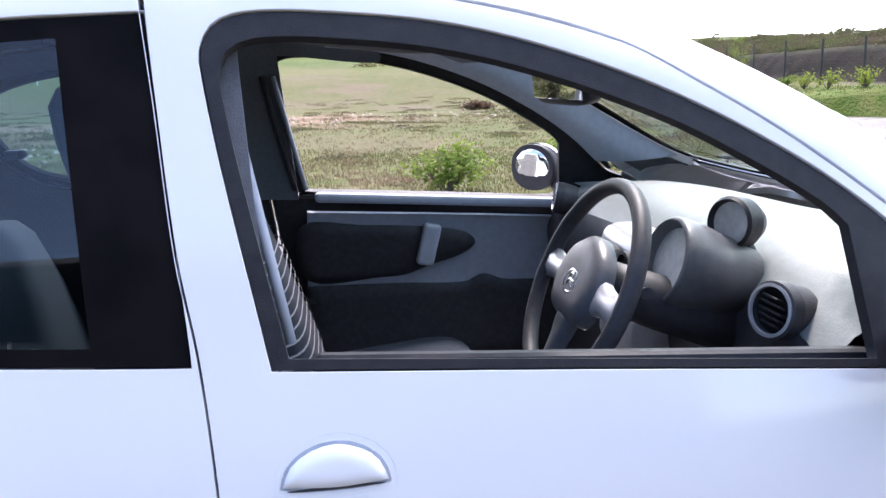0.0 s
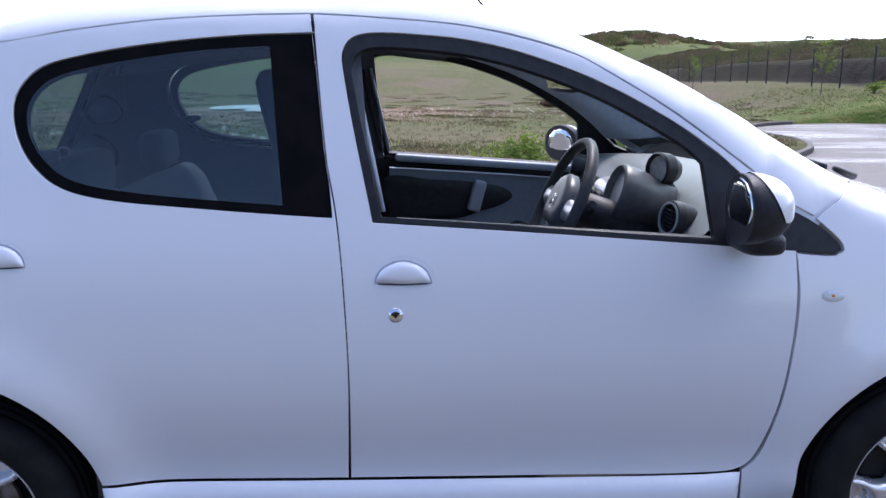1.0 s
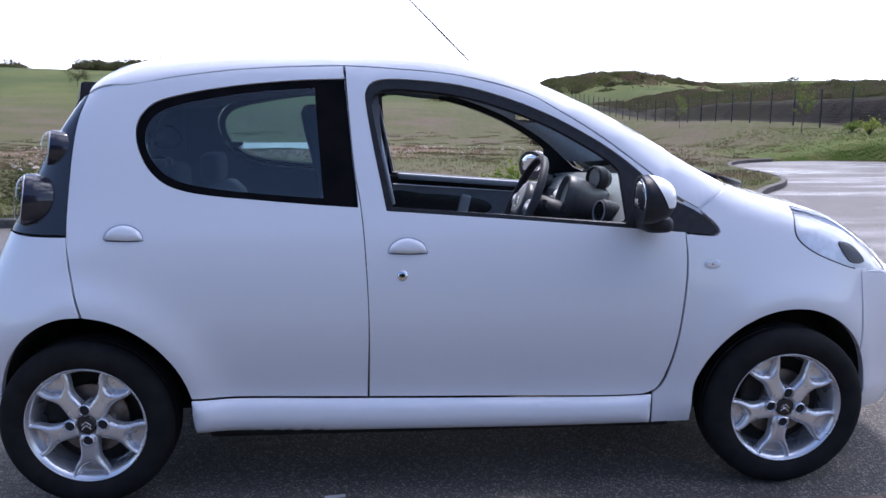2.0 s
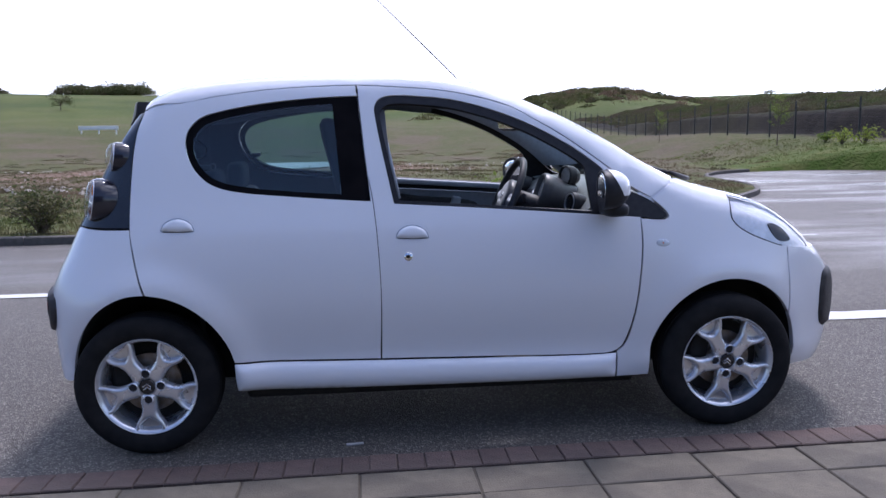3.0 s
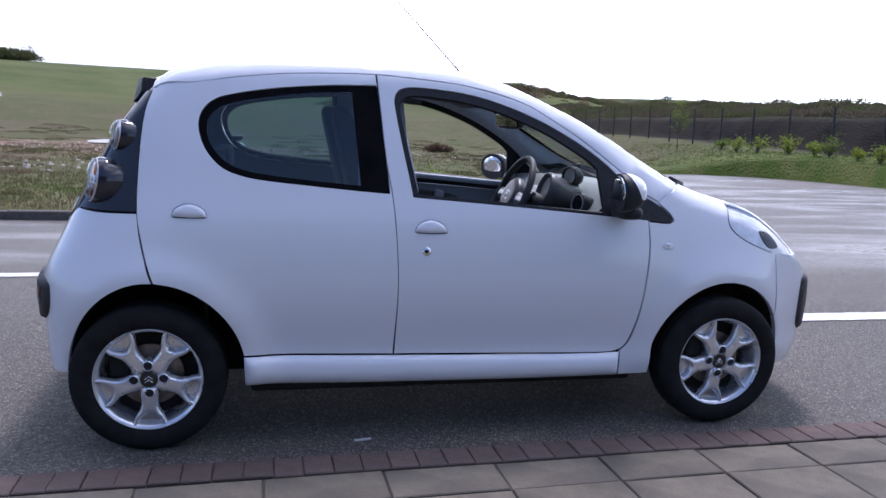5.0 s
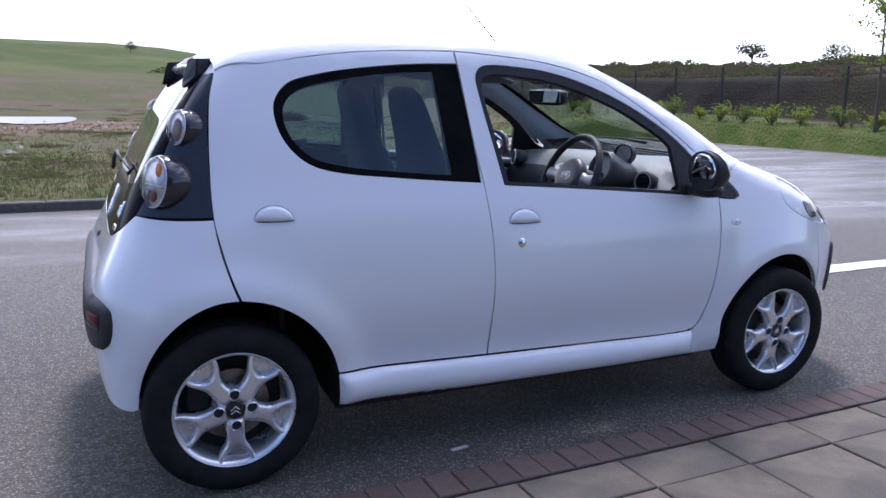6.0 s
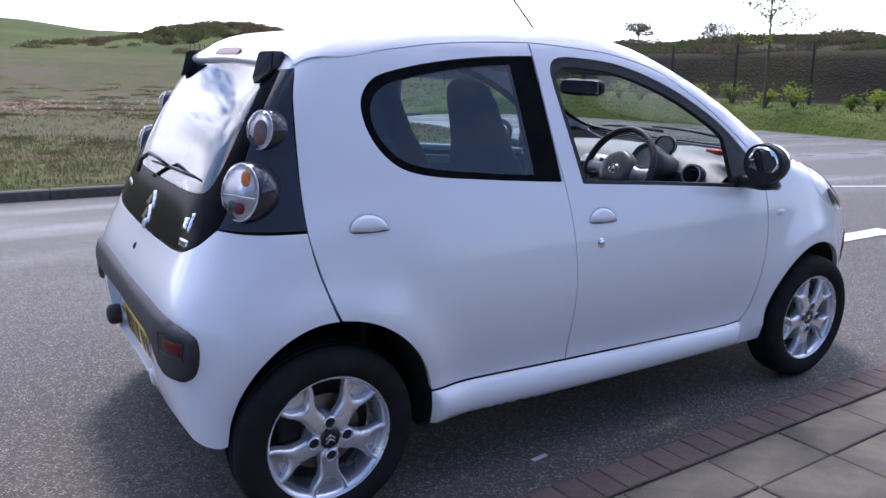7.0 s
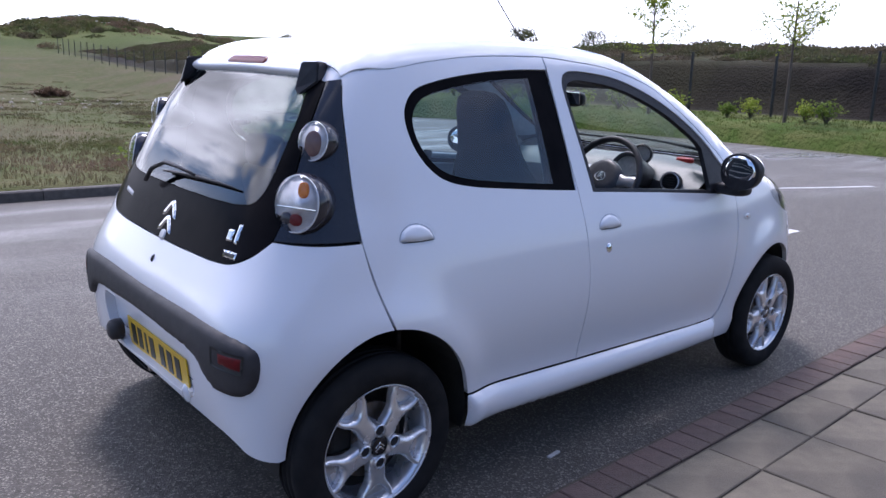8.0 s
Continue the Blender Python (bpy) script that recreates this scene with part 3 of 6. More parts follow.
def triangulate(outer, holes, step):
    """Triangles that fill an outline but not its holes, with inner points on a grid."""
    lo, hi = outer.min(0), outer.max(0)
    gx, gy = np.meshgrid(np.arange(lo[0], hi[0], step), np.arange(lo[1], hi[1], step))
    gx[1::2] += step / 2
    grid = np.stack([gx.ravel(), gy.ravel()], 1)
    keep = inside(grid, outer)
    for h in holes:
        keep &= ~inside(grid, h)
    grid = grid[keep]
    edge_pts = np.vstack([outer, *holes])
    if len(grid):
        near = np.ones(len(grid), bool)
        for a in range(0, len(edge_pts), 200):
            d = np.linalg.norm(grid[:, None] - edge_pts[None, a:a + 200], axis=2).min(1)
            near &= d > step * 0.45
        grid = grid[near]
    pts, edges, base = [], [], 0
    for loop_ in (outer, *holes):
        k = len(loop_)
        edges += [(base + i, base + (i + 1) % k) for i in range(k)]
        base += k
    pts = np.vstack([edge_pts, grid]) if len(grid) else edge_pts
    v, e, f, ov, oe, of = delaunay_2d_cdt([Vector(p) for p in pts], edges, [], 0, 1e-6)
    V = np.array([tuple(p) for p in v])
    T = np.array([tuple(t) for t in f if len(t) == 3])
    c = V[T].mean(1)
    keep = inside(c, outer)
    for h in holes:
        keep &= ~inside(c, h)
    return V, T[keep]


# ---- the shape of the car's skin ----
def curve(*knots):
    k = np.array(knots, float); xs, ys = k[:, 0], k[:, 1]; n = len(xs); h = np.diff(xs)
    A = np.zeros((n, n)); b = np.zeros(n); A[0, 0] = A[-1, -1] = 1
    for i in range(1, n - 1):
        A[i, i - 1:i + 2] = h[i - 1], 2 * (h[i - 1] + h[i]), h[i]
        b[i] = 6 * ((ys[i + 1] - ys[i]) / h[i] - (ys[i] - ys[i - 1]) / h[i - 1])
    m = np.linalg.solve(A, b)
    def f(x):
        x = np.clip(np.asarray(x, float), xs[0], xs[-1])
        i = np.clip(np.searchsorted(xs, x) - 1, 0, n - 2)
        d, a, c = h[i], xs[i + 1] - x, x - xs[i]
        return (m[i] * a**3 + m[i + 1] * c**3) / (6 * d) + (ys[i] / d - m[i] * d / 6) * a + (ys[i + 1] / d - m[i + 1] * d / 6) * c
    return f
HALF = curve((.10, .70), (.24, .748), (.345, .746), (.46, .760), (.60, .775), (.75, .763), (.86, .738), (.97, .702), (1.10, .660), (1.25, .606), (1.36, .564), (1.45, .525), (1.60, .45))
REAR = curve((.10, -1.48), (.25, -1.535), (.38, -1.566), (.52, -1.582), (.62, -1.580), (.70, -1.554), (.78, -1.516), (.90, -1.465), (1.05, -1.392), (1.20, -1.302), (1.33, -1.208), (1.42, -1.145), (1.6, -1.03))
SQUARE = curve((.10, 11.0), (.30, 10.5), (.50, 8.5), (.62, 8.5), (.80, 8.0), (1.10, 8.6), (1.30, 12.0), (1.60, 12.0))
NOSE = curve((.10, 1.765), (.25, 1.832), (.42, 1.856), (.55, 1.847), (.66, 1.829), (.78, 1.79), (.95, 1.695), (1.6, 1.45))
TOP = curve((-1.6, 1.325), (-1.25, 1.408), (-1.0, 1.450), (-.70, 1.477), (-.35, 1.487), (0, 1.476), (.20, 1.441), (.40, 1.369), (.60, 1.278), (.80, 1.166), (.98, 1.062), (1.10, 1.014), (1.25, .972), (1.45, .908), (1.62, .800), (1.76, .675), (1.86, .54), (1.96, .39))
def F(x, y, z):
    y = np.abs(y)
    n = np.where(x < -.1, SQUARE(z), 4.0)
    u = np.where(x < -.1, (-.1 - x) / (-.1 - REAR(z)), (x + .1) / (NOSE(z) + .1))
    w = HALF(z)
    for cx in (-1.16, 1.17):
        rho = np.hypot(x - cx, np.maximum(z - .28, 0)*0.95 + np.minimum(z - .28, 0)*.3)
        w = w + .028 * np.exp(-((rho - .345) / .085)**2)*np.clip((z-.2)/.1,0,1)
    a = (((y / w)**n + u**n)**(1 / n) - 1) * w
    b = (z - TOP(x + .12 * y * y) + .022 * y * y) * .85
    k = .070
    h = np.clip(.5 + .5 * (a - b) / k, 0, 1)
    return b + (a - b) * h + k * h * (1 - h)


# ---- the car's outer surface ----
def solve(f, lo, hi, n=44):
    """Where f turns from negative to positive between lo and hi, element by element."""
    lo, hi = np.array(lo, float), np.array(hi, float)
    for _ in range(n):
        mid = (lo + hi) / 2
        neg = f(mid) < 0
        lo, hi = np.where(neg, mid, lo), np.where(neg, hi, mid)
    return (lo + hi) / 2


def gradient(P):
    e = 2e-3
    x, y, z = P.T
    g = np.stack([F(x + e, y, z) - F(x - e, y, z), F(x, y + e, z) - F(x, y - e, z), F(x, y, z + e) - F(x, y, z - e)], 1)
    return g / (np.linalg.norm(g, axis=1, keepdims=True) + 1e-12)


def from_side(sign):
    def f(Q):
        x, z = Q[:, 0], Q[:, 1]
        y = solve(lambda v: F(x, v, z), np.full(len(x), 0.02), np.full(len(x), 1.0))
        return np.stack([x, sign * y, z], 1)
    return f


def from_top(Q):
    x, y = Q[:, 0], Q[:, 1]
    z = solve(lambda v: F(x, y, v), np.full(len(x), 0.45), np.full(len(x), 1.6))
    return np.stack([x, y, z], 1)


def around(cx, way):
    """Round an upright axis at cx: the first number is the angle times 0.8 m, from the way (-1 rear, 1 front)."""
    def f(Q):
        a, z = Q[:, 0] / 0.8, Q[:, 1]
        c, s = way * np.cos(a), np.sin(a)
        r = solve(lambda v: F(cx + v * c, v * s, z), np.full(len(a), 0.05), np.full(len(a), 1.3))
        return np.stack([cx + r * c, r * s, z], 1)
    return f


def side_y(x, z):
    return from_side(1)(np.array([[x, z]]))[0, 1]


def turn_of_side(cx, way, x, z):
    """The first coordinate of around() for the right flank's point (x, z)."""
    return -0.8 * math.atan2(side_y(x, z), way * (x - cx))


def turn_of_rear(cx, y, z):
    x = -solve(lambda v: F(-v, np.array([y]), np.array([z])), np.array([0.5]), np.array([1.9]))[0]
    return 0.8 * math.atan2(y, -(x - cx))


def turn_of_front(cx, y, z):
    x = solve(lambda v: F(v, np.array([y]), np.array([z])), np.array([0.9]), np.array([2.2]))[0]
    return 0.8 * math.atan2(y, x - cx)


def panel(name, outer, project, mat, parent=None, holes=(), gap=0.0022, depth=0.02, lift=0.0, step=0.035, label=""):
    """A shell on the car's surface within an outline, with a turned-in edge. lift: metres proud of the surface."""
    outer = inset(outer, gap)
    holes = [inset(h, -gap)[::-1] for h in holes]
    V, T = triangulate(outer, holes, step)
    P = project(V)
    N = gradient(P)
    P = P + N * lift
    verts, normals, faces = [], [], []
    t0 = T[0]
    flip = np.dot(np.cross(P[t0[1]] - P[t0[0]], P[t0[2]] - P[t0[0]]), N[t0[0]]) < 0
    verts += list(P)
    normals += list(N)
    faces += [tuple(t[::-1]) if flip else tuple(t) for t in T]
    for loop_ in (outer, *holes):
        L = project(loop_)
        NL = gradient(L)
        L = L + NL * lift
        k, b = len(L), len(verts)
        tang = np.roll(L, -1, 0) - np.roll(L, 1, 0)
        out = np.cross(tang, NL)
        out /= (np.linalg.norm(out, axis=1, keepdims=True) + 1e-12) * (-1 if flip else 1)
        soft = (out * 0.7 + NL * 0.7)
        mid, low = L - NL * 0.0025 + out * 0.0008, L - NL * depth
        verts += list(L) + list(mid) + list(low)
        normals += list(NL * 0.8 + soft * 0.4) + list(out) + list(out)
        for i in range(k):
            j = (i + 1) % k
            for q in (0, k):
                f = (b + q + i, b + q + k + i, b + q + k + j, b + q + j)
                faces.append(f[::-1] if flip else f)
    me = bpy.data.meshes.new(name)
    me.from_pydata([tuple(v) for v in verts], [], faces)
    me.shade_smooth()
    me.normals_split_custom_set_from_vertices([tuple(n / (np.linalg.norm(n) + 1e-12)) for n in normals])
    return part(name, me, mat, parent, label)


car = tagged(new("car"), "white five-door hatchback with alloy wheels parked by the kerb", "car")
# the carriageway's camber leans the car towards the pavement
LEAN = 1.8
car.matrix_basis = pose(0, -.705, 0) @ pose(0, 0, 0, LEAN) @ pose(0, .705, 0)

ARCH_R, ARCH_F = (-1.165, 0.28, 0.345, 0.366), (1.175, 0.28, 0.340, 0.345)


def arch(spec, a0, a1, n=9):
    """Points on a wheel arch from angle a0 to a1, in degrees from straight ahead."""
    cx, cz, rx, rz = spec
    return [(cx + rx * math.cos(radians(a0 + (a1 - a0) * i / (n - 1))), cz + rz * math.sin(radians(a0 + (a1 - a0) * i / (n - 1)))) for i in range(n)]


def c(p):
    """A corner point."""
    return [p, p]


SEAM = [(-.506, 1.427), (-.689, 1.416), (-.87, 1.393), (-1.031, 1.366)]
B_LINE = [(-.312, 1.281), (-.294, 1.101), (-.274, .982), (-.260, .838), (-.251, .618)]
SHUT_R = [(-1.19, 1.251), (-1.205, 1.073), (-1.206, .893), (-1.188, .793), (-1.166, .709)]
A_SEAM = [(-.18, 1.423), (.05, 1.401), (.283, 1.342), (.396, 1.282), (.509, 1.213), (.643, 1.116), (.732, 1.046)]
FRAME_TOP = [(.705, 1.036), (.618, 1.113), (.506, 1.190), (.346, 1.274), (.186, 1.334), (.048, 1.368), (-.091, 1.383), (-.20, 1.385), (-.242, 1.369), (-.257, 1.326)]

front_door_line = flow(c((-.325, 1.431)) + A_SEAM + c((.765, 1.008)) + c((.748, 1.0)) + FRAME_TOP + c((-.190, .966)) + [(.254, .934), (.598, .906)]
                       + c((.802, .888)) + [(.803, .787), (.794, .675), (.774, .514), (.746, .400), (.718, .350)] + [(.66, .330)] + [(.245, .337)] + c((-.256, .347)) + B_LINE[::-1])
rear_door_line = flow(c((-.330, 1.431)) + SEAM + c((-1.165, 1.338)) + SHUT_R + c((-1.143, .646)) + arch(ARCH_R, 85, 14, 8)[1:-1] + c((-.829, .362)) + [(-.683, .358)] + c((-.260, .347)) + B_LINE[::-1])
rear_window_line = flow(c((-.322, 1.387)) + [(-.504, 1.380), (-.707, 1.360), (-.865, 1.332), (-.946, 1.304), (-.991, 1.246), (-.988, 1.172), (-.953, 1.103), (-.892, 1.051), (-.793, 1.023), (-.595, 1.002), (-.419, .987)] + c((-.283, .977)))
rear_glass_line = flow(c((-.425, 1.358)) + [(-.60, 1.346), (-.73, 1.328), (-.86, 1.303), (-.927, 1.276), (-.962, 1.232), (-.961, 1.172), (-.928, 1.112), (-.875, 1.070), (-.785, 1.045), (-.60, 1.023)] + c((-.395, 1.006)))
front_frame_line = flow(c((.748, 1.0)) + FRAME_TOP + c((-.190, .966)) + [(.254, .934), (.598, .906)] + c((.802, .888)) + [(.90, .878)] + [(.918, .886)] + [(.908, .906), (.844, .957)])
front_opening_line = flow(c((.585, 1.09)) + [(.55, 1.122), (.46, 1.178), (.346, 1.238), (.186, 1.299), (.048, 1.335), (-.091, 1.352), (-.19, 1.354), (-.226, 1.338), (-.235, 1.30)] + c((-.170, .978)) + [(.254, .946)] + c((.605, .917)))
sill_line = flow(c((-.829, .357)) + [(-.683, .353), (-.256, .342), (.245, .332), (.60, .326)] + c((.705, .330)) + c((.703, .228)) + [(.3, .228), (-.3, .234)] + c((-.825, .245)))

for sign in (-1, 1):
    side = from_side(sign)
    fd = panel("front_door", front_door_line, side, "paint", car, label="white front door with the window wound down" if sign < 0 else "")
    panel("window_frame", front_frame_line, side, "black_plastic", fd, holes=[front_opening_line], gap=0.001, lift=-0.004, label="matt black window surround")
    rd = panel("rear_door", rear_door_line, side, "paint", car, holes=[rear_window_line])
    panel("window_border", rear_window_line, side, "black_border", rd, holes=[rear_glass_line], gap=0.001, lift=-0.004, label="black glass border")
    rw = panel("window", rear_glass_line, side, "glass_dark", rd, gap=-0.001, lift=-0.0045, depth=0.004, label="dark tinted side window")
    rw.visible_shadow = False

# roof with pillars, windscreen, bonnet
half_screen = [(.985, .558), (.92, .582), (.80, .594), (.65, .584), (.50, .552), (.30, .508), (.15, .460), (.085, .38)]
FOOT = [(.852, .962), (.89, .986), (.93, 1.011), (.965, 1.033)]
half_roof = [(x, side_y(x, z)) for x, z in [(-1.165, 1.338)] + SEAM[::-1] + [(-.33, 1.431)] + A_SEAM]
foot_xy = [(x, side_y(x, z)) for x, z in [(.765, 1.010), (.81, .984)] + FOOT]
roof_line = flow(c((-1.172, 0.0)) + [(-1.171, .2), (-1.168, .36)] + c((-1.165, half_roof[0][1] - .003)) + half_roof[1:] + c(foot_xy[0]) + [foot_xy[1]] + c(foot_xy[2]) + foot_xy[3:-1] + c(foot_xy[-1]) + c(half_screen[0]) + half_screen[1:] + [(.12, .2), (.13, 0), (.12, -.2)]
                 + [(x, -y) for x, y in half_screen[:0:-1]] + c((half_screen[0][0], -half_screen[0][1])) + c((foot_xy[-1][0], -foot_xy[-1][1])) + [(x, -y) for x, y in foot_xy[-2:2:-1]] + c((foot_xy[2][0], -foot_xy[2][1])) + [(foot_xy[1][0], -foot_xy[1][1])] + c((foot_xy[0][0], -foot_xy[0][1])) + [(x, -y) for x, y in half_roof[:0:-1]] + c((-1.165, -half_roof[0][1] + .003)) + [(-1.168, -.36), (-1.171, -.2)])
panel("roof", roof_line, from_top, "paint", car, depth=0.03, gap=0.0014)
screen_line = flow(c(half_screen[0]) + half_screen[1:] + [(.12, .2), (.13, 0), (.12, -.2)] + [(x, -y) for x, y in half_screen[:0:-1]] + c((.985, -.558)) + [(1.075, -.40), (1.125, -.2), (1.135, 0), (1.125, .2), (1.075, .40)])
ws = panel("windscreen", screen_line, from_top, "screen_glass", car, gap=0.002, lift=-0.002, depth=0.005)
ws.visible_shadow = False
panel("screen_border", screen_line, from_top, "black_border", ws, holes=[inset(screen_line, 0.034)[::-1] if area2(screen_line) > 0 else inset(screen_line, 0.034)], gap=0.001, lift=-0.006, depth=0.002, label="black printed windscreen border")
bonnet_edge = [(1.000, .570), (1.12, .592), (1.25, .585), (1.36, .545), (1.47, .49), (1.57, .42)]
bonnet_line = flow(c((1.155, 0.0)) + [(1.145, .2), (1.095, .40)] + c(bonnet_edge[0]) + bonnet_edge[1:] + [(1.66, .31), (1.71, .16), (1.72, 0), (1.71, -.16), (1.66, -.31)] + [(x, -y) for x, y in bonnet_edge[:0:-1]] + c((bonnet_edge[0][0], -bonnet_edge[0][1])) + [(1.095, -.40), (1.145, -.2)])
panel("cowl", flow(c((.97, .54)) + [(1.06, .39), (1.11, .2), (1.12, 0), (1.11, -.2), (1.06, -.39)] + c((.97, -.54)) + c((1.03, -.58)) + [(1.12, -.40), (1.17, -.2), (1.18, 0), (1.17, .2), (1.12, .40)] + c((1.03, .58))), from_top, "black_plastic", car, lift=-0.014, depth=0.004, label="black wiper cowl")
panel("bonnet", bonnet_line, from_top, "paint", car)


def on_top(x, y):
    return float(from_top(np.array([[x, y]]))[0, 2])


edge_xz = [(x, on_top(x, y)) for x, y in bonnet_edge]
wing_line = flow(c((.802, .884)) + c((.806, .882)) + [(.90, .874), (.922, .884), (.912, .908)] + c((.856, .958)) + [(x + .003, z - .003) for x, z in FOOT[1:-1]] + c((.970, 1.032)) + edge_xz[:2]
                 + c((1.213, on_top(1.213, .5885))) + [(1.200, .868), (1.258, .812)] + [(1.395, .755)] + c((1.46, .737)) + [(1.462, .64)] + c(arch(ARCH_F, 31, 30, 2)[0]) + arch(ARCH_F, 31, 176, 16)[1:-1] + c((.842, .232)) + c((.708, .228)) + c((.708, .335)) + [(.735, .362), (.752, .400), (.778, .514), (.798, .675), (.807, .787)])
for sign in (-1, 1):
    panel("front_wing", wing_line, from_side(sign), "paint", car)

# front bumper wraps round the nose
CXF = 1.0


def tf(x, z):
    return turn_of_side(CXF, 1, x, z)


bump_right = [(tf(1.465, .731), .733), (tf(1.468, .64), .64), (tf(*arch(ARCH_F, 30, 29, 2)[0]), arch(ARCH_F, 30, 29, 2)[0][1])]
low_f = [(tf(x, z), z) for x, z in arch(ARCH_F, 24, -12, 5)]
front_line = flow(c(bump_right[0]) + [bump_right[1]] + c(bump_right[2]) + low_f[:-1] + c(low_f[-1]) + [(turn_of_front(CXF, -.35, .19), .19), (0, .19), (-turn_of_front(CXF, -.35, .19), .19)]
                  + c((-low_f[-1][0], low_f[-1][1])) + [(-a, z) for a, z in low_f[-2::-1]] + c((-bump_right[2][0], bump_right[2][1])) + [(-bump_right[1][0], bump_right[1][1])] + c((-bump_right[0][0], bump_right[0][1]))
                  + [(-turn_of_front(CXF, -.42, .715), .715), (-turn_of_front(CXF, -.2, .72), .725), (0, .73), (turn_of_front(CXF, -.2, .72), .725), (turn_of_front(CXF, -.42, .715), .715)])
for sign in (-1, 1):
    panel("wing_edge", flow(c((1.44, .748)) + c((1.49, .74)) + c((1.49, .60)) + c((1.44, .60))), from_side(sign), "paint", car, lift=-0.0045, depth=0.002)
    panel("pillar_foot", flow([(.835, .940), (.90, .955), (1.0, 1.0), (1.0, 1.03), (.96, 1.045), (.90, 1.02), (.80, .985)]), from_side(sign), "paint", car, lift=-0.007, depth=0.002)
panel("front_bumper", front_line, around(CXF, 1), "paint", car, step=0.03, gap=0.0008)

# rear body wraps round the tail
CXR = -0.95


def tr(x, z):
    return turn_of_side(CXR, -1, x, z)


rear_arch = [(tr(x, z), z) for x, z in arch((-1.165, .28, .290, .366), 88, 176, 10)]
GLASS_SIDE = [(-.595, .896), (-.587, .98), (-.560, 1.102), (-.531, 1.22), (-.496, 1.325)]
glass_right = [(turn_of_rear(CXR, y, z), z) for y, z in GLASS_SIDE]
low_r = [(tr(-1.475, .30), .298), (turn_of_rear(CXR, -.645, .31), .309), (turn_of_rear(CXR, -.60, .33), .332), (turn_of_rear(CXR, -.53, .35), .349), (turn_of_rear(CXR, -.287, .35), .352), (0, .354)]
glass_low = [(turn_of_rear(CXR, -.545, .85), .845), (turn_of_rear(CXR, -.46, .80), .812), (turn_of_rear(CXR, -.2, .80), .800), (0, .798)]


def both(line):
    """A line from the right flank to the middle, carried on to the left flank."""
    return list(line) + [(-a, z) for a, z in line[-2::-1]]


rear_top = both([(tr(-1.206, .889), .889), (tr(-1.206, .889), .889), (tr(-1.33, .889), .889), glass_right[0], glass_right[0], *glass_low])
rear_bottom = both([rear_arch[-1], rear_arch[-1], *low_r])
rear_line = flow(c((tr(-1.149, .646), .646)) + [(tr(-1.170, .709), .709), (tr(-1.192, .793), .793)] + rear_top + [(-tr(-1.192, .793), .793), (-tr(-1.170, .709), .709)] + c((-tr(-1.149, .646), .646))
                 + [(-a, z) for a, z in rear_arch[1:-1]] + rear_bottom[::-1] + rear_arch[-2:0:-1])
plate_hole = flow(both([(turn_of_rear(CXR, -.392, .465), .465), (turn_of_rear(CXR, -.385, .535), .535), (turn_of_rear(CXR, -.36, .548), .548), (0, .550)]) + both([(turn_of_rear(CXR, -.34, .374), .374), (0, .364)])[::-1] + [(turn_of_rear(CXR, -.38, .40), .40)])
panel("rear_bumper", rear_line, around(CXR, -1), "paint", car, holes=[plate_hole], depth=0.02, step=0.03, label="white rear body panel and bumper")

# tailgate: one sheet of glass with a dark painted border
tail_top = [(turn_of_rear(CXR, -.40, 1.345), 1.345), (turn_of_rear(CXR, -.2, 1.36), 1.356), (0, 1.358)]
gate_line = flow(both([glass_right[-1], glass_right[-1], *tail_top])[::-1] + glass_right[-2:0:-1] + both([glass_right[0], *glass_low]) + [(-a, z) for a, z in glass_right[1:-1]])
half_clear = [(turn_of_rear(CXR, -y, z), z) for y, z in ((.475, 1.224), (.490, 1.161), (.498, 1.07), (.490, 1.010), (.462, .980), (.325, .966), (.10, .962))]
clear_line = flow(both([(turn_of_rear(CXR, -.448, 1.28), 1.28), (turn_of_rear(CXR, -.42, 1.325), 1.325), (turn_of_rear(CXR, -.36, 1.335), 1.338), (turn_of_rear(CXR, -.2, 1.345), 1.348), (0, 1.352)])[::-1]
                  + half_clear + [(-a, z) for a, z in half_clear[::-1]])
gate = panel("tailgate", gate_line, around(CXR, -1), "black_border", car, holes=[clear_line], gap=0.003, depth=0.008, label="glass tailgate with a black border")
rg = panel("rear_window", clear_line, around(CXR, -1), "glass", gate, gap=-0.001, depth=0.003, lift=-0.0008, label="clear tinted rear glass")
rg.visible_shadow = False
lamp_line = flow(c((tr(-1.165, 1.336), 1.336)) + [(tr(-1.19, 1.251), 1.251), (tr(-1.205, 1.073), 1.073)] + c((tr(-1.206, .893), .893)) + [(tr(-1.33, .893), .893)] + c(glass_right[0]) + glass_right[1:-1] + c((glass_right[-1][0], 1.33)))
mirror_line = [(-a, z) for a, z in lamp_line]
for sign, line in ((-1, lamp_line), (1, np.array(mirror_line))):
    lamp = panel("tail_lamp", line, around(CXR, -1), "black_gloss", car, gap=0.003, label="rear lamp cluster in a gloss black housing")


# ---- the car's fittings ----
def edge_distance(Q, loops):
    d = np.full(len(Q), 9.0)
    for L in loops:
        A, B = L, np.roll(L, -1, 0)
        AB = B - A
        ll = (AB**2).sum(1) + 1e-12
        for i in range(len(A)):
            t = np.clip(((Q - A[i]) @ AB[i]) / ll[i], 0, 1)
            d = np.minimum(d, np.linalg.norm(Q - (A[i] + t[:, None] * AB[i]), axis=1))
    return d


def dome(d, height, radius):
    u = np.clip(d / radius, 0, 1)
    return height * np.sqrt(np.clip(1 - (1 - u)**2, 0, 1))


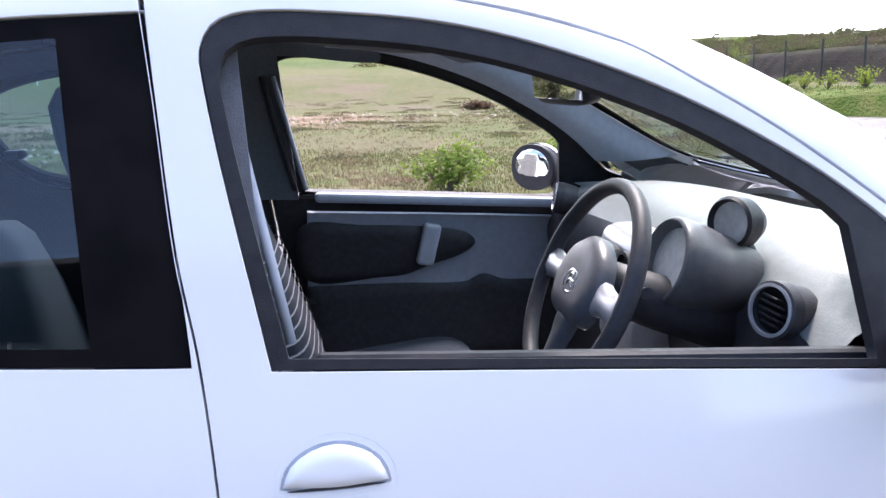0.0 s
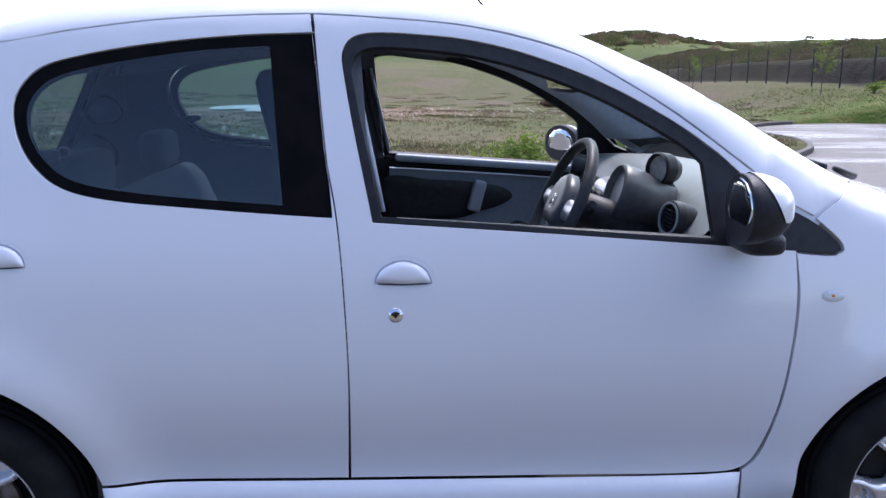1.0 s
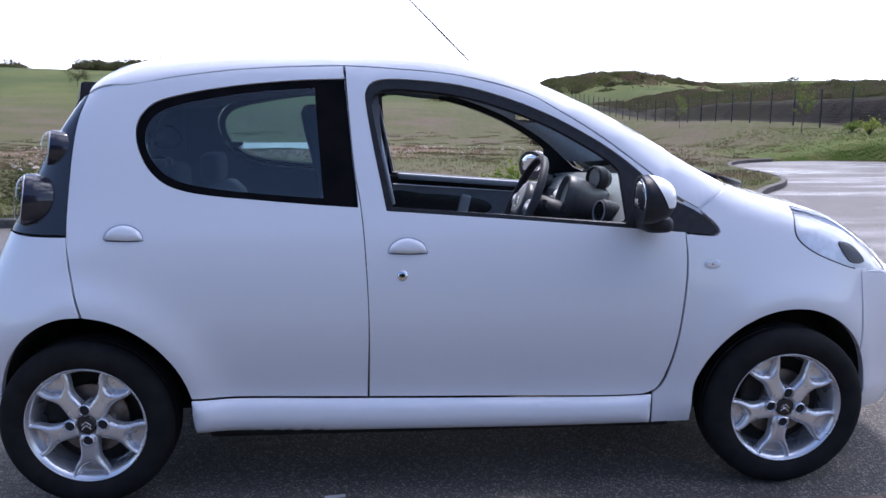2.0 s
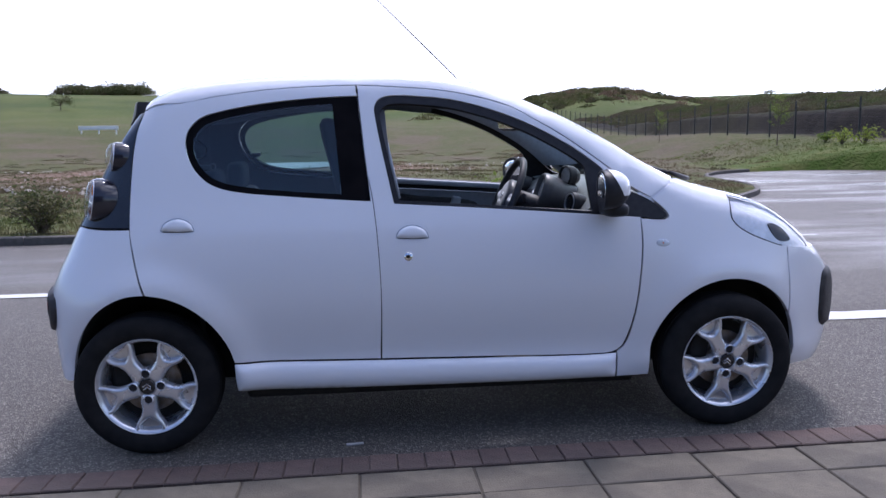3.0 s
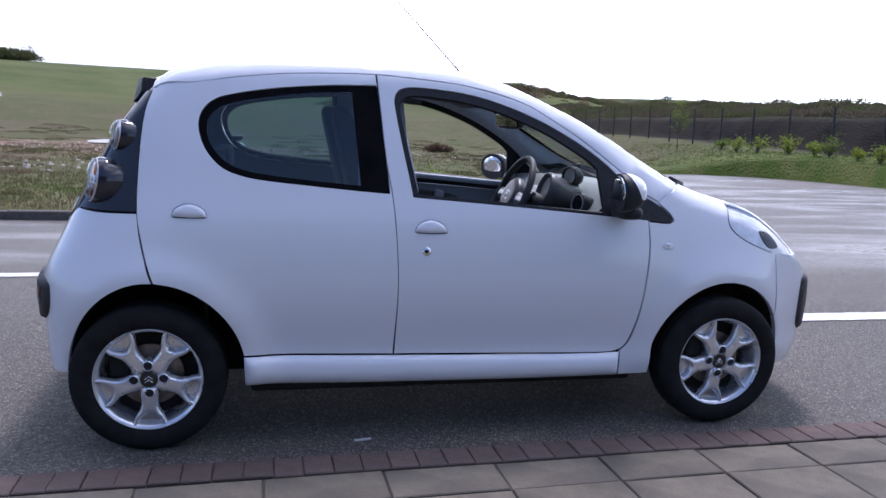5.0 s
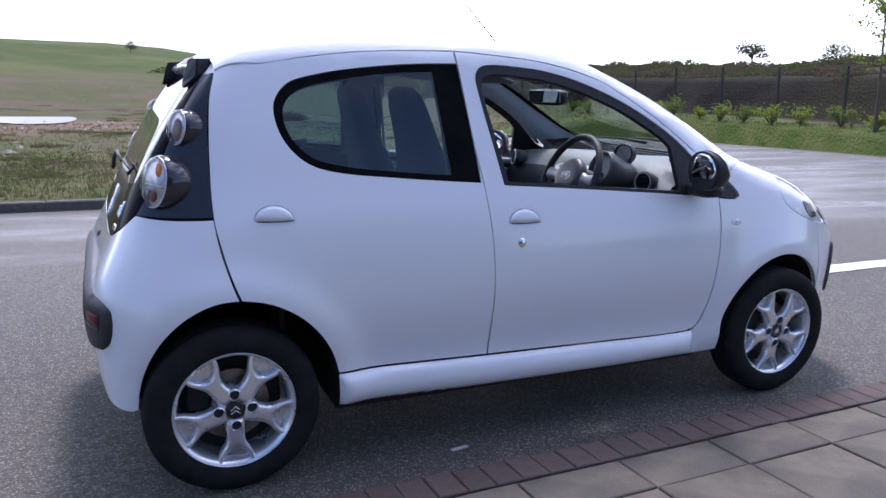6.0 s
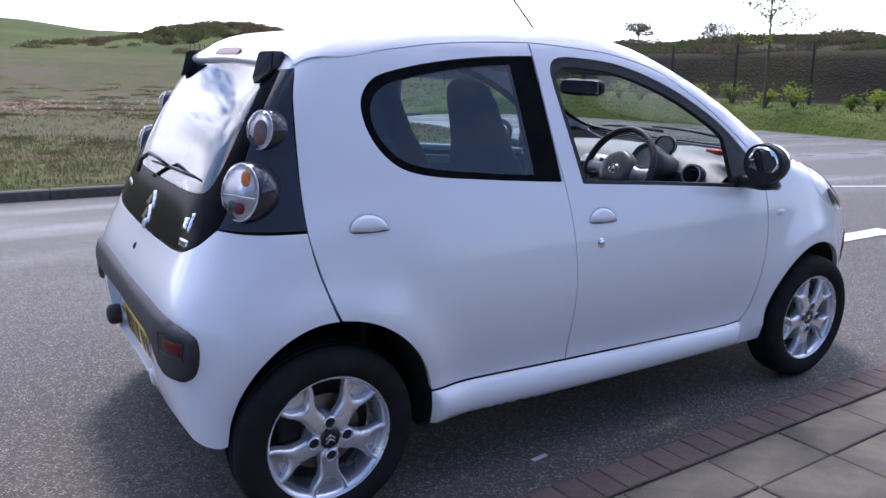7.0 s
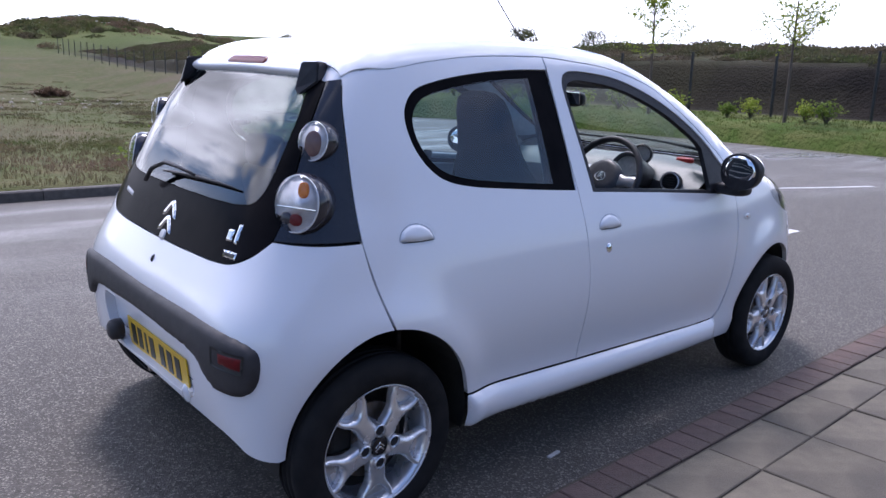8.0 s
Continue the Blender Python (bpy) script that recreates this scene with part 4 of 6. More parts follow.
def boss(name, outer, project, mat, parent=None, height=0.01, radius=0.01, base=-0.002, step=0.008, holes=(), label=""):
    """A piece that swells out of the car's surface with rounded edges."""
    if area2(outer) < 0:
        outer = outer[::-1]
    V, T = triangulate(outer, list(holes), step)
    d = edge_distance(V, [outer, *holes])
    P = project(V)
    N = gradient(P)
    P = P + N * (base + dome(d, height, radius))[:, None]
    t0 = T[len(T) // 2]
    flip = np.dot(np.cross(P[t0[1]] - P[t0[0]], P[t0[2]] - P[t0[0]]), N[t0[0]]) < 0
    me = raw_mesh(name, P, [t[::-1] if flip else t for t in T], mat, smooth=True)
    return part(name, me, mat, parent, label)


def relief(name, outer, place, mat, parent=None, height=0.006, radius=0.01, depth=0.02, step=0.006, holes=(), label=""):
    """A plate cut to an outline, rounded on its face; place maps its plane and height into the world."""
    if area2(outer) < 0:
        outer = outer[::-1]
    V, T = triangulate(outer, list(holes), step)
    h = dome(edge_distance(V, [outer, *holes]), height, radius)
    verts, faces = [place @ Vector((u, v, w)) for (u, v), w in zip(V, h)], [tuple(t) for t in T]
    for L in (outer, *holes):
        b, k = len(verts), len(L)
        verts += [place @ Vector((u, v, 0)) for u, v in L] + [place @ Vector((u, v, -depth)) for u, v in L]
        faces += [(b + i, b + k + i, b + k + (i + 1) % k, b + (i + 1) % k) for i in range(k)]
    bm = bmesh.new()
    vs = [bm.verts.new(v) for v in verts]
    for f in faces:
        bm.faces.new([vs[i] for i in f])
    bmesh.ops.remove_doubles(bm, verts=bm.verts, dist=1e-5)
    return part(name, bm, mat, parent, label, smooth=True)


def ellipse(cx, cy, rx, ry, tilt=0.0, n=40):
    a = np.linspace(0, 2 * math.pi, n, endpoint=False)
    ct, st = math.cos(radians(tilt)), math.sin(radians(tilt))
    x, y = rx * np.cos(a), ry * np.sin(a)
    return np.stack([cx + x * ct - y * st, cy + x * st + y * ct], 1)


def pillow(size, at=(0, 0, 0), e1=0.5, e2=0.5, turn=None, nu=28, nv=16):
    """A rounded block (superellipsoid) of full size."""
    def p(v, e):
        return math.copysign(abs(v)**e, v)
    bm = bmesh.new()
    rings = []
    for i in range(nv + 1):
        a = -math.pi / 2 + math.pi * i / nv
        rings.append([bm.verts.new((size[0] / 2 * p(math.cos(a), e1) * p(math.cos(b), e2), size[1] / 2 * p(math.cos(a), e1) * p(math.sin(b), e2), size[2] / 2 * p(math.sin(a), e1))) for b in (2 * math.pi * k / nu for k in range(nu))])
    for a, b in zip(rings, rings[1:]):
        for k in range(nu):
            bm.faces.new((a[k], a[(k + 1) % nu], b[(k + 1) % nu], b[k]))
    bmesh.ops.remove_doubles(bm, verts=bm.verts, dist=1e-5)
    bmesh.ops.transform(bm, matrix=Matrix.Translation(at) @ (turn.to_4x4() if turn else Matrix()), verts=bm.verts)
    return bm


def rot(rx=0, ry=0, rz=0):
    return Euler((radians(rx), radians(ry), radians(rz))).to_matrix()


# wheels
TYRE = [(.188, .055), (.196, .068), (.212, .0765), (.228, .0785), (.244, .0775), (.258, .073), (.268, .0665), (.2755, .058), (.2785, .045), (.2798, .030), (.2735, .029), (.2735, .023), (.2802, .022), (.2805, .006), (.2740, .005)]
tyre_profile = [(r, -o) for r, o in TYRE] + [(r, o) for r, o in TYRE[::-1]]
rim_profile = [(.150, .060), (.168, .055), (.1725, .02), (.1745, -.030), (.1790, -.050), (.1835, -.058), (.1885, -.0615), (.1925, -.0645), (.1945, -.0675), (.1925, -.0695), (.1905, -.0655), (.1890, -.0585), (.190, -.030), (.186, .055)]
half_spoke = [(.032, .024), (.052, .031), (.078, .0295), (.100, .0295), (.120, .035), (.140, .047), (.160, .056)]
spoke_line = flow([(.028, .0), (.028, .0)] + half_spoke + [(.182, .062), (.182, .062), (.187, .030), (.189, 0), (.187, -.030), (.182, -.062), (.182, -.062)] + [(r, -w) for r, w in half_spoke[::-1]], step=0.006)
half_pocket = [(.136, .013), (.149, .029), (.164, .040), (.175, .042), (.180, .022)]
pocket_line = flow([(.131, 0)] + half_pocket + [(.181, 0)] + [(r, -w) for r, w in half_pocket[::-1]], step=0.006)


def build_wheel():
    wheel = part("wheel", lathe(rim_profile, 64, "y", caps=False), "alloy", None, "silver five-spoke alloy wheel", smooth=True)
    face = Matrix.Translation((0, -0.052, 0)) @ pose(0, 0, 0, 90, 0, 0)
    for k in range(5):
        turn = Matrix.Rotation(radians(72 * k - 90), 4, "Z")
        relief("spoke", spoke_line, face @ turn, "alloy", wheel, 0.011, 0.013, 0.022, 0.007, holes=[pocket_line[::-1]])
        relief("spoke_pocket", pocket_line, face @ Matrix.Translation((0, 0, -0.019)) @ turn, "alloy", wheel, -0.004, 0.02, 0.004, 0.01)
    part("hub", lathe([(.0, -.0), (.056, 0), (.056, -.046), (.050, -.056), (.034, -.060), (.032, -.052), (.0, -.052)], 40, "y"), "alloy", wheel, smooth=False)
    part("hub_cap", lathe([(.0, -.046), (.0315, -.046), (.0310, -.0595), (.028, -.0625), (.0, -.0635)], 32, "y"), "black_gloss", wheel, "gloss black hub cap", smooth=False)
    for k in (-1, 1):
        chev = np.array([(-.015, -.008), (0, .004), (.015, -.008), (.015, -.0025), (0, .010), (-.015, -.0025)]) + np.array([0, .006 * k - .002])
        relief("cap_mark", chev, Matrix.Translation((0, -0.0640, 0)) @ pose(0, 0, 0, 90, 0, 0), "chrome", wheel, 0.001, 0.003, 0.001, 0.004)
    for k in range(4):
        a = radians(90 * k + 2)
        cx, cz = .0525 * math.cos(a), .0525 * math.sin(a)
        part("bolt_socket", lathe([(.0205, .0), (.0205, -.0665), (.0178, -.0690), (.0165, -.050), (.0, -.050)], 24, "y", (cx, 0, cz)), "alloy", wheel, smooth=False)
        part("wheel_bolt", lathe([(.0160, -.04), (.0160, -.0625), (.011, -.0660), (0, -.0665)], 12, "y", (cx, 0, cz)), "black_plastic", wheel, "black wheel bolt")
    part("tyre", lathe(tyre_profile, 72, "y", caps=False), "rubber", wheel, "black rubber tyre", smooth=True)
    part("brake_disc", lathe([(.03, .010), (.118, .010), (.118, -.004), (.072, -.004), (.070, -.022), (.03, -.022)], 48, "y"), "disc", wheel, "rust-tinged brake disc")
    part("brake_shield", lathe([(0, .024), (.160, .024), (.164, .030)], 40, "y"), "underside", wheel)
    part("brake_caliper", box((.075, .05, .11), (-.105, .008, .045), .012), "underside", wheel)
    return wheel


first = build_wheel()
first.parent = car
first.matrix_basis = pose(-1.17, -.705, .28)
for x, sign, spin in ((1.17, -1, 8), (-1.17, 1, 20), (1.17, 1, 50)):
    w = copy_thing(first, pose(x, .705 * sign, .28, 0, spin, 0 if sign < 0 else 180))
    w.parent = car

# wheel housings and underside
for cx, cz, rx, rz in (ARCH_R, ARCH_F):
    for sign in (-1, 1):
        bm = bmesh.new()
        rows = []
        for i in range(25):
            a = radians(-8 + 196 * i / 24)
            x, z = cx + (rx + .004 - (.055 if cx < 0 and i > 12 else 0)) * math.cos(a), cz + (rz + .004) * math.sin(a)
            ye = side_y(x, max(z, .24)) - .022
            rows.append([bm.verts.new((x, sign * y, max(z, .15))) for y in (ye, .60, .44)])
        for a, b in zip(rows, rows[1:]):
            for k in (0, 1):
                bm.faces.new((a[k], b[k], b[k + 1], a[k + 1]))
        bm.faces.new([r[2] for r in rows])
        part("wheel_housing", bm, "underside", car)
part("floor_pan", join(box((1.62, 1.32, .07), (0, 0, .208), .02), box((2.84, .86, .07), (.10, 0, .222), .02)), "underside", car, "dark underside and floor")
part("exhaust_pipe", tube([(-.3, .1, .19), (-1.1, .12, .19), (-1.30, .32, .22), (-1.45, .34, .225)], .022, 12), "disc", car)
part("rear_axle", tube([(-1.17, -.62, .24), (-1.05, -.4, .25), (-1.05, .4, .25), (-1.17, .62, .24)], .03, 12), "underside", car)

# inner skins
for sign in (-1, 1):
    side = from_side(sign)
    panel("door_card", front_door_line, side, "dash_dark", car, gap=0.006, lift=-0.026, depth=0.004)
    panel("door_card", rear_door_line, side, "dash_dark", car, holes=[rear_window_line], gap=0.006, lift=-0.026, depth=0.004)
    card = flow(c((-.17, .945)) + [(.25, .915)] + c((.70, .878)) + [(.74, .66)] + c((.68, .38)) + [(.2, .385)] + c((-.20, .395)))
    door_trim = panel("door_trim", card, side, "trim_grey", car, lift=-0.075, depth=0.012, label="blue-grey inner door trim")
    boss("door_pocket", flow([(-.19, .895), (.0, .888), (.18, .872), (.30, .845), (.335, .805), (.29, .765), (.20, .735), (.12, .705), (.05, .70), (-.18, .705)]), lambda Q, s=side: s(Q) - gradient(s(Q)) * .075, "dash_dark", door_trim, height=-0.016, radius=0.03, base=-0.004, step=0.02, label="dark recessed door panel")
    boss("door_pocket_low", flow(c((-.19, .685)) + [(.10, .675), (.30, .665), (.36, .69), (.43, .665)] + c((.66, .655)) + c((.64, .40)) + c((-.18, .40))), lambda Q, s=side: s(Q) - gradient(s(Q)) * .075, "dash_dark", door_trim, height=-0.014, radius=0.02, base=-0.004, step=0.025, label="dark lower door pocket")
    part("pull_handle", box((.055, .03, .13), (.185, sign * (side_y(.19, .8) - .105), .795), .012, 3, rot(0, 14, 0)), "trim_grey", door_trim, "light grey door pull", smooth=False)
    part("sill_rail", box((.78, .03, .030), (.245, sign * (side_y(.25, .92) - .055), .925), .01, 2, rot(0, 4.2, 0)), "trim_grey" if sign > 0 else "black_plastic", door_trim)
for sign in (-1, 1):
    frame_in = [(x, sign * (side_y(x, z) - .030), z - .012) for x, z in FRAME_TOP[:7]]
    screen_in = [(x, sign * (y - .016), on_top(x, y - .016) - .020) for x, y in ((.93, .578), (.80, .593), (.66, .585), (.46, .541), (.28, .502), (.12, .452), (-.06, .43))]
    bm = bmesh.new()
    rows = []
    fa, fb = flow(frame_in, .02, False), flow(screen_in, .02, False)
    for i in range(31):
        u = i / 30
        p, q = Vector(fa[int(u * (len(fa) - 1))]), Vector(fb[int(u * (len(fb) - 1))])
        rows.append([bm.verts.new(p.lerp(q, w) + Vector((-.012, -sign * .014, -.006)) * math.sin(math.pi * w)) for w in (0, .2, .4, .6, .8, 1)])
    for p, q in zip(rows, rows[1:]):
        for k in range(5):
            bm.faces.new((p[k], q[k], q[k + 1], p[k + 1]))
    part("pillar_trim", bm, "trim_grey", car, "blue-grey windscreen pillar trim", smooth=True)
part("headliner", panel("headliner_skin", roof_line, from_top, "headliner", None, gap=0.012, lift=-0.03, depth=0.004).data, "headliner", car, "grey cloth headliner and pillar trim")
bpy.data.objects.remove(bpy.data.objects["headliner_skin"])
panel("tail_liner", rear_line, around(CXR, -1), "underside", car, holes=[inset(plate_hole, -0.03)], gap=0.06, lift=-0.03, depth=0.003)
for sign in (-1, 1):
    panel("lamp_liner", np.array([(-sign * a, z) for a, z in inset(lamp_line, -0.045)]) if sign > 0 else inset(lamp_line, -0.045), around(CXR, -1), "dash_dark", car, gap=0, lift=-0.034, depth=0.003)
    rail = flow(c((-1.20, 1.300)) + [(x, z - .062) for x, z in SEAM[::-1]] + [(-.33, 1.372), (-.18, 1.365), (.05, 1.345)] + c((.05, 1.385)) + [(-.18, 1.408), (-.33, 1.415)] + [(x, z - .012) for x, z in SEAM] + c((-1.17, 1.335)))
    panel("rail_trim", rail, from_side(sign), "headliner", car, gap=0, lift=-0.034, depth=0.003)
    post = flow(c((-.40, 1.40)) + c((-.22, 1.40)) + c((-.19, .96)) + c((-.40, .97)))
    panel("pillar_post", post, from_side(sign), "headliner", car, gap=0, lift=-0.036, depth=0.004)
    for x0, mat in ((-.232, "trim_grey"), (-.262, "dash_dark")):
        part("window_seal", tube([(x0 + (1.30 - z) * .20, sign * (side_y(x0 + (1.30 - z) * .20, z) - .046), z) for z in (1.30, 1.2, 1.1, .98)], .007, 8), mat, car, smooth=True)
part("luggage_floor", join(box((.55, 1.16, .03), (-1.24, 0, .66), .01), box((.02, 1.2, .5), (-.98, 0, .46), .004)), "dash_dark", car)

for sign in (-1, 1):
    part("window_catch", join(pillow((.050, .022, .026), (-.925, sign * (side_y(-.925, 1.115) - .030), 1.115), .5, .5), pillow((.022, .03, .022), (-.898, sign * (side_y(-.90, 1.115) - .048), 1.120), .6, .6)), "black_plastic", car, "black pop-out window catch", smooth=True)

for sign in (-1, 1):
    boss("sill", sill_line, from_side(sign), "paint", car, 0.030, 0.055, 0.001, 0.014)

# door handles, lock, indicator
handle_f = flow(c((-.186, .835)) + [(-.176, .857), (-.152, .873), (-.122, .879), (-.092, .872), (-.070, .856)] + c((-.060, .833)) + [(-.122, .829)])
handle_r = flow(c((-1.084, .884)) + [(-1.074, .906), (-1.050, .921), (-1.021, .926), (-.992, .919), (-.970, .903)] + c((-.960, .880)) + [(-1.022, .877)])
for sign in (-1, 1):
    side = from_side(sign)
    boss("door_handle", handle_f, side, "paint", car, 0.011, 0.018, 0.0, 0.006, label="white flap door handle")
    boss("door_handle", handle_r, side, "paint", car, 0.011, 0.018, 0.0, 0.006, label="white flap door handle")
    for line in (handle_f, handle_r):
        boss("handle_surround", inset(line, -.0045), side, "trim_grey", car, 0.0012, 0.0020, -0.0004, 0.006)
        boss("handle_dish", inset(line, -.0125), side, "paint", car, -0.0030, 0.009, 0.0004, 0.006, holes=[inset(line, -.0046)[::-1]])
        low = line[:, 1].min()
        mid = line[:, 0].mean()
        # thin dark strip standing in for the shadow line under the flap
        boss("handle_gap", ellipse(mid, low + .0010, .058, .0022), side, "dash_dark", car, 0.0012, 0.002, 0.0015, 0.004)
    lock_c = (-.141, .761)
    boss("lock_ring", ellipse(*lock_c, .0165, .0165), side, "chrome", car, 0.004, 0.006, 0.0, 0.006, label="chrome lock ring")
    boss("lock_slot", ellipse(*lock_c, .0025, .0085), side, "plate_ink", car, 0.001, 0.003, 0.0035, 0.002)
    ind = boss("side_indicator", ellipse(.890, .782, .030, .0155, -2), side, "lens", car, 0.009, 0.012, 0.001, 0.006, label="clear oval side indicator")
    boss("indicator_reflector", ellipse(.890, .782, .029, .0145, -2), side, "reflector", ind, 0.001, 0.008, 0.0005, 0.006)
    boss("indicator_bulb", ellipse(.890, .782, .005, .004), side, "amber", ind, 0.004, 0.005, 0.001, 0.004)

# mirrors on the doors
for sign in (-1, 1):
    at = pose(*((.618, -.828, 1.010) if sign < 0 else (.575, .865, .985)), 0, 0, -4 if sign < 0 else 38)

    def shell(grow):
        bm = pillow((.190 + grow, .172 + grow, .152 + grow), (0, 0, 0), .88, .92, None, 40, 26)
        for vert in bm.verts:
            vert.co.x = max(vert.co.x, -.014)
        return bm

    house_m = shell(0)
    bmesh.ops.transform(house_m, matrix=at, verts=house_m.verts)
    mirror = part("door_mirror", house_m, "black_plastic", car, "round black door mirror with a white cap", smooth=True)
    cap = shell(.005)
    for co_, no_ in (((.050, 0, 0), (.88, 0, .48)), ((0, 0, -.018), (0, 0, 1))):
        bmesh.ops.bisect_plane(cap, geom=cap.verts[:] + cap.edges[:] + cap.faces[:], plane_co=co_, plane_no=no_, clear_inner=True)
    bmesh.ops.transform(cap, matrix=at, verts=cap.verts)
    part("mirror_cap", cap, "paint", mirror, "white painted mirror cap", smooth=True)
    relief("mirror_glass", ellipse(0, 0, *((.077, .067) if sign < 0 else (.068, .060))), at @ pose(-.0142, 0, 0, 0, -92, 0) @ pose(0, 0, 0, 0, 0, 90), "mirror", mirror, 0.0008, 0.01, 0.002, 0.02)
    foot = pillow((.10, .15, .055), (.672, sign * (.775 if sign < 0 else .80), .928), .6, .6)
    part("mirror_arm", foot, "black_plastic", mirror, smooth=True)

# tail lamps: round lights that look backwards out of smoked blisters
for sign, lamp in zip((-1, 1), [o for o in car.children if o.name.startswith("tail_lamp")]):
    axis = Vector((-.90, sign * .40, .17)).normalized()
    for (x, y, z), r, tall, long in (((-1.284, -.576, 1.163), .050, 1.12, .115), ((-1.362, -.622, 1.000), .074, 1.10, .150)):
        turn = axis.to_track_quat("X", "Z").to_matrix()
        squash = turn @ Matrix.Diagonal((1, 1, tall))
        at = Vector((x, -sign * y if sign > 0 else y, z))

        def turned(profile, steps=40, caps=True):
            return lathe(profile, steps, "x", at, squash, caps)

        part("lamp_blister", turned([(r * .98, .004), (r * 1.05, -.006), (r * 1.08, -.03), (r * 1.03, -.065), (r * .86, -.10), (r * .45, -long - .015), (0, -long - .024)], caps=False), "smoke", lamp, "smoked blister behind the light", smooth=True)
        lens = part("lamp_lens", turned([(r * .97, .002), (r * .93, .012), (r * .75, .022), (r * .4, .029), (0, .031)]), "lens", lamp, "clear round light with a silver reflector", smooth=True)
        part("lamp_rim", turned([(r * .99, .004), (r * .98, .007), (r * .955, .007), (r * .95, .002)], caps=False), "reflector", lens, smooth=True)
        part("lamp_reflector", turned([(r * .93, .004), (r * .80, -.004), (r * .5, -.012), (0, -.015)]), "reflector", lens, smooth=True)
        if r > .06:
            for name, mat, dy, dz, w, h, lab in (("lamp_bulb", "amber", -.018, .036, .022, .024, "amber indicator bulb"), ("lamp_bulb", "red_lens", -.002, -.040, .026, .018, "red light segment"), ("lamp_bulb", "smoke", .030, -.038, .022, .018, "")):
                part(name, pillow((.010, w * 1.7, h * 1.7), (0, 0, 0), .9, .9, None, 16, 10), mat, lens, lab, smooth=True).matrix_basis = Matrix.Translation(at) @ squash.to_4x4() @ pose(.004, sign * dy, dz)
            part("lamp_bar", box((.004, r * 1.78, .0035), (0, 0, 0), .001, 1), "chrome", lens).matrix_basis = Matrix.Translation(at) @ squash.to_4x4() @ pose(.006, 0, -.010)
        else:
            part("lamp_bulb", pillow((.008, .058, .066), (0, 0, 0), .9, .9, None, 16, 10), "red_smoke", lens, "dull red-brown bulb", smooth=True).matrix_basis = Matrix.Translation(at) @ squash.to_4x4() @ pose(.003, 0, -.006)

# headlamps
head_line = flow(c((1.215, on_top(1.215, .588))) + [(x, on_top(x, y)) for x, y in ((1.30, .568), (1.41, .522))] + c((1.505, on_top(1.505, .466))) + [(1.575, .765)] + c((1.612, .708)) + [(1.53, .716)] + c((1.462, .735)) + [(1.395, .754), (1.261, .812), (1.204, .868)])
for sign in (-1, 1):
    lens = panel("headlamp", head_line, from_side(sign), "lens", car, gap=0.003, depth=0.004, step=0.02, label="clear headlamp lens over chrome reflectors")
    panel("headlamp_reflector", head_line, from_side(sign), "reflector", lens, gap=0.004, lift=-0.016, depth=0.012, step=0.02)
    panel("headlamp_liner", inset(head_line, -0.012), from_side(sign), "reflector", lens, gap=0, lift=-0.030, depth=0.02, step=0.02)
    panel("headlamp_indicator", flow([(1.385, .838), (1.445, .826), (1.495, .765), (1.43, .768)]), from_side(sign), "dash_dark", lens, gap=0, lift=-0.012, depth=0.012, step=0.02, label="dark indicator bowl")
    panel("headlamp_edge", head_line, from_side(sign), "dash_dark", lens, holes=[inset(head_line, .008)[::-1] if area2(head_line) > 0 else inset(head_line, .008)], gap=0.003, lift=-0.006, depth=0.006, step=0.02)
    part("headlamp_bowl", lathe([(.060, 0), (.055, -.02), (.045, -.045), (.012, -.055), (0, -.055)], 28, "x", (1.46, sign * .49, .765)), "reflector", lens, smooth=True)
    part("indicator_bowl", lathe([(.035, 0), (.03, -.015), (.010, -.03), (0, -.03)], 20, "x", (1.34, sign * .57, .82)), "reflector", lens, smooth=True)

# front bumper strip at the corner
for sign in (-1, 1):
    strip = flow([(sign * .565, .595), (sign * .535, .615), (sign * .40, .61), (sign * .38, .50), (sign * .40, .36), (sign * .49, .345), (sign * .545, .38), (sign * .575, .50)])
    boss("bumper_strip", strip, around(CXF, 1), "bumper_plastic", car, 0.014, 0.02, -0.001, 0.02, label="dark grained bumper corner strip")
part("grille", box((.05, .74, .11), (1.80, 0, .42), .02), "black_plastic", car)

# rear bumper insert, reflectors, plate, tow ball
def rb(y, z):
    return (turn_of_rear(CXR, y, z), z)


insert_half = [rb(-.20, .655), rb(-.40, .658), rb(-.56, .652), rb(-.645, .640), rb(-.680, .618), rb(-.688, .575), rb(-.677, .520), rb(-.648, .490), rb(-.60, .478), rb(-.54, .482), rb(-.49, .510), rb(-.455, .540), rb(-.40, .555), rb(-.20, .560)]
insert_line = flow([(0, .652)] + insert_half + [(0, .566)] + [(-a, z) for a, z in insert_half[::-1]])
insert = boss("bumper_insert", insert_line, around(CXR, -1), "bumper_plastic", car, 0.018, 0.020, -0.002, 0.014, label="dark grey grained plastic bumper insert")
for sign in (-1, 1):
    a0, z0 = rb(-.605, .588)
    boss("reflector_recess", flow(c((sign * (a0 - .050), z0 + .022)) + c((sign * (a0 + .050), z0 + .024)) + c((sign * (a0 + .047), z0 - .026)) + c((sign * (a0 - .044), z0 - .032))), around(CXR, -1), "plate_ink", insert, -0.003, 0.006, 0.0185, 0.008)
    boss("rear_reflector", flow(c((sign * (a0 - .043), z0 + .014)) + c((sign * (a0 + .026), z0 + .013)) + c((sign * (a0 + .024), z0 - .014)) + c((sign * (a0 - .040), z0 - .022))), around(CXR, -1), "red_lens", insert, 0.002, 0.006, 0.0155, 0.008, label="dull red rear fog lamp")
panel("plate_recess", inset(plate_hole, -0.02), around(CXR, -1), "paint", car, gap=0, lift=-0.034, depth=0.004)
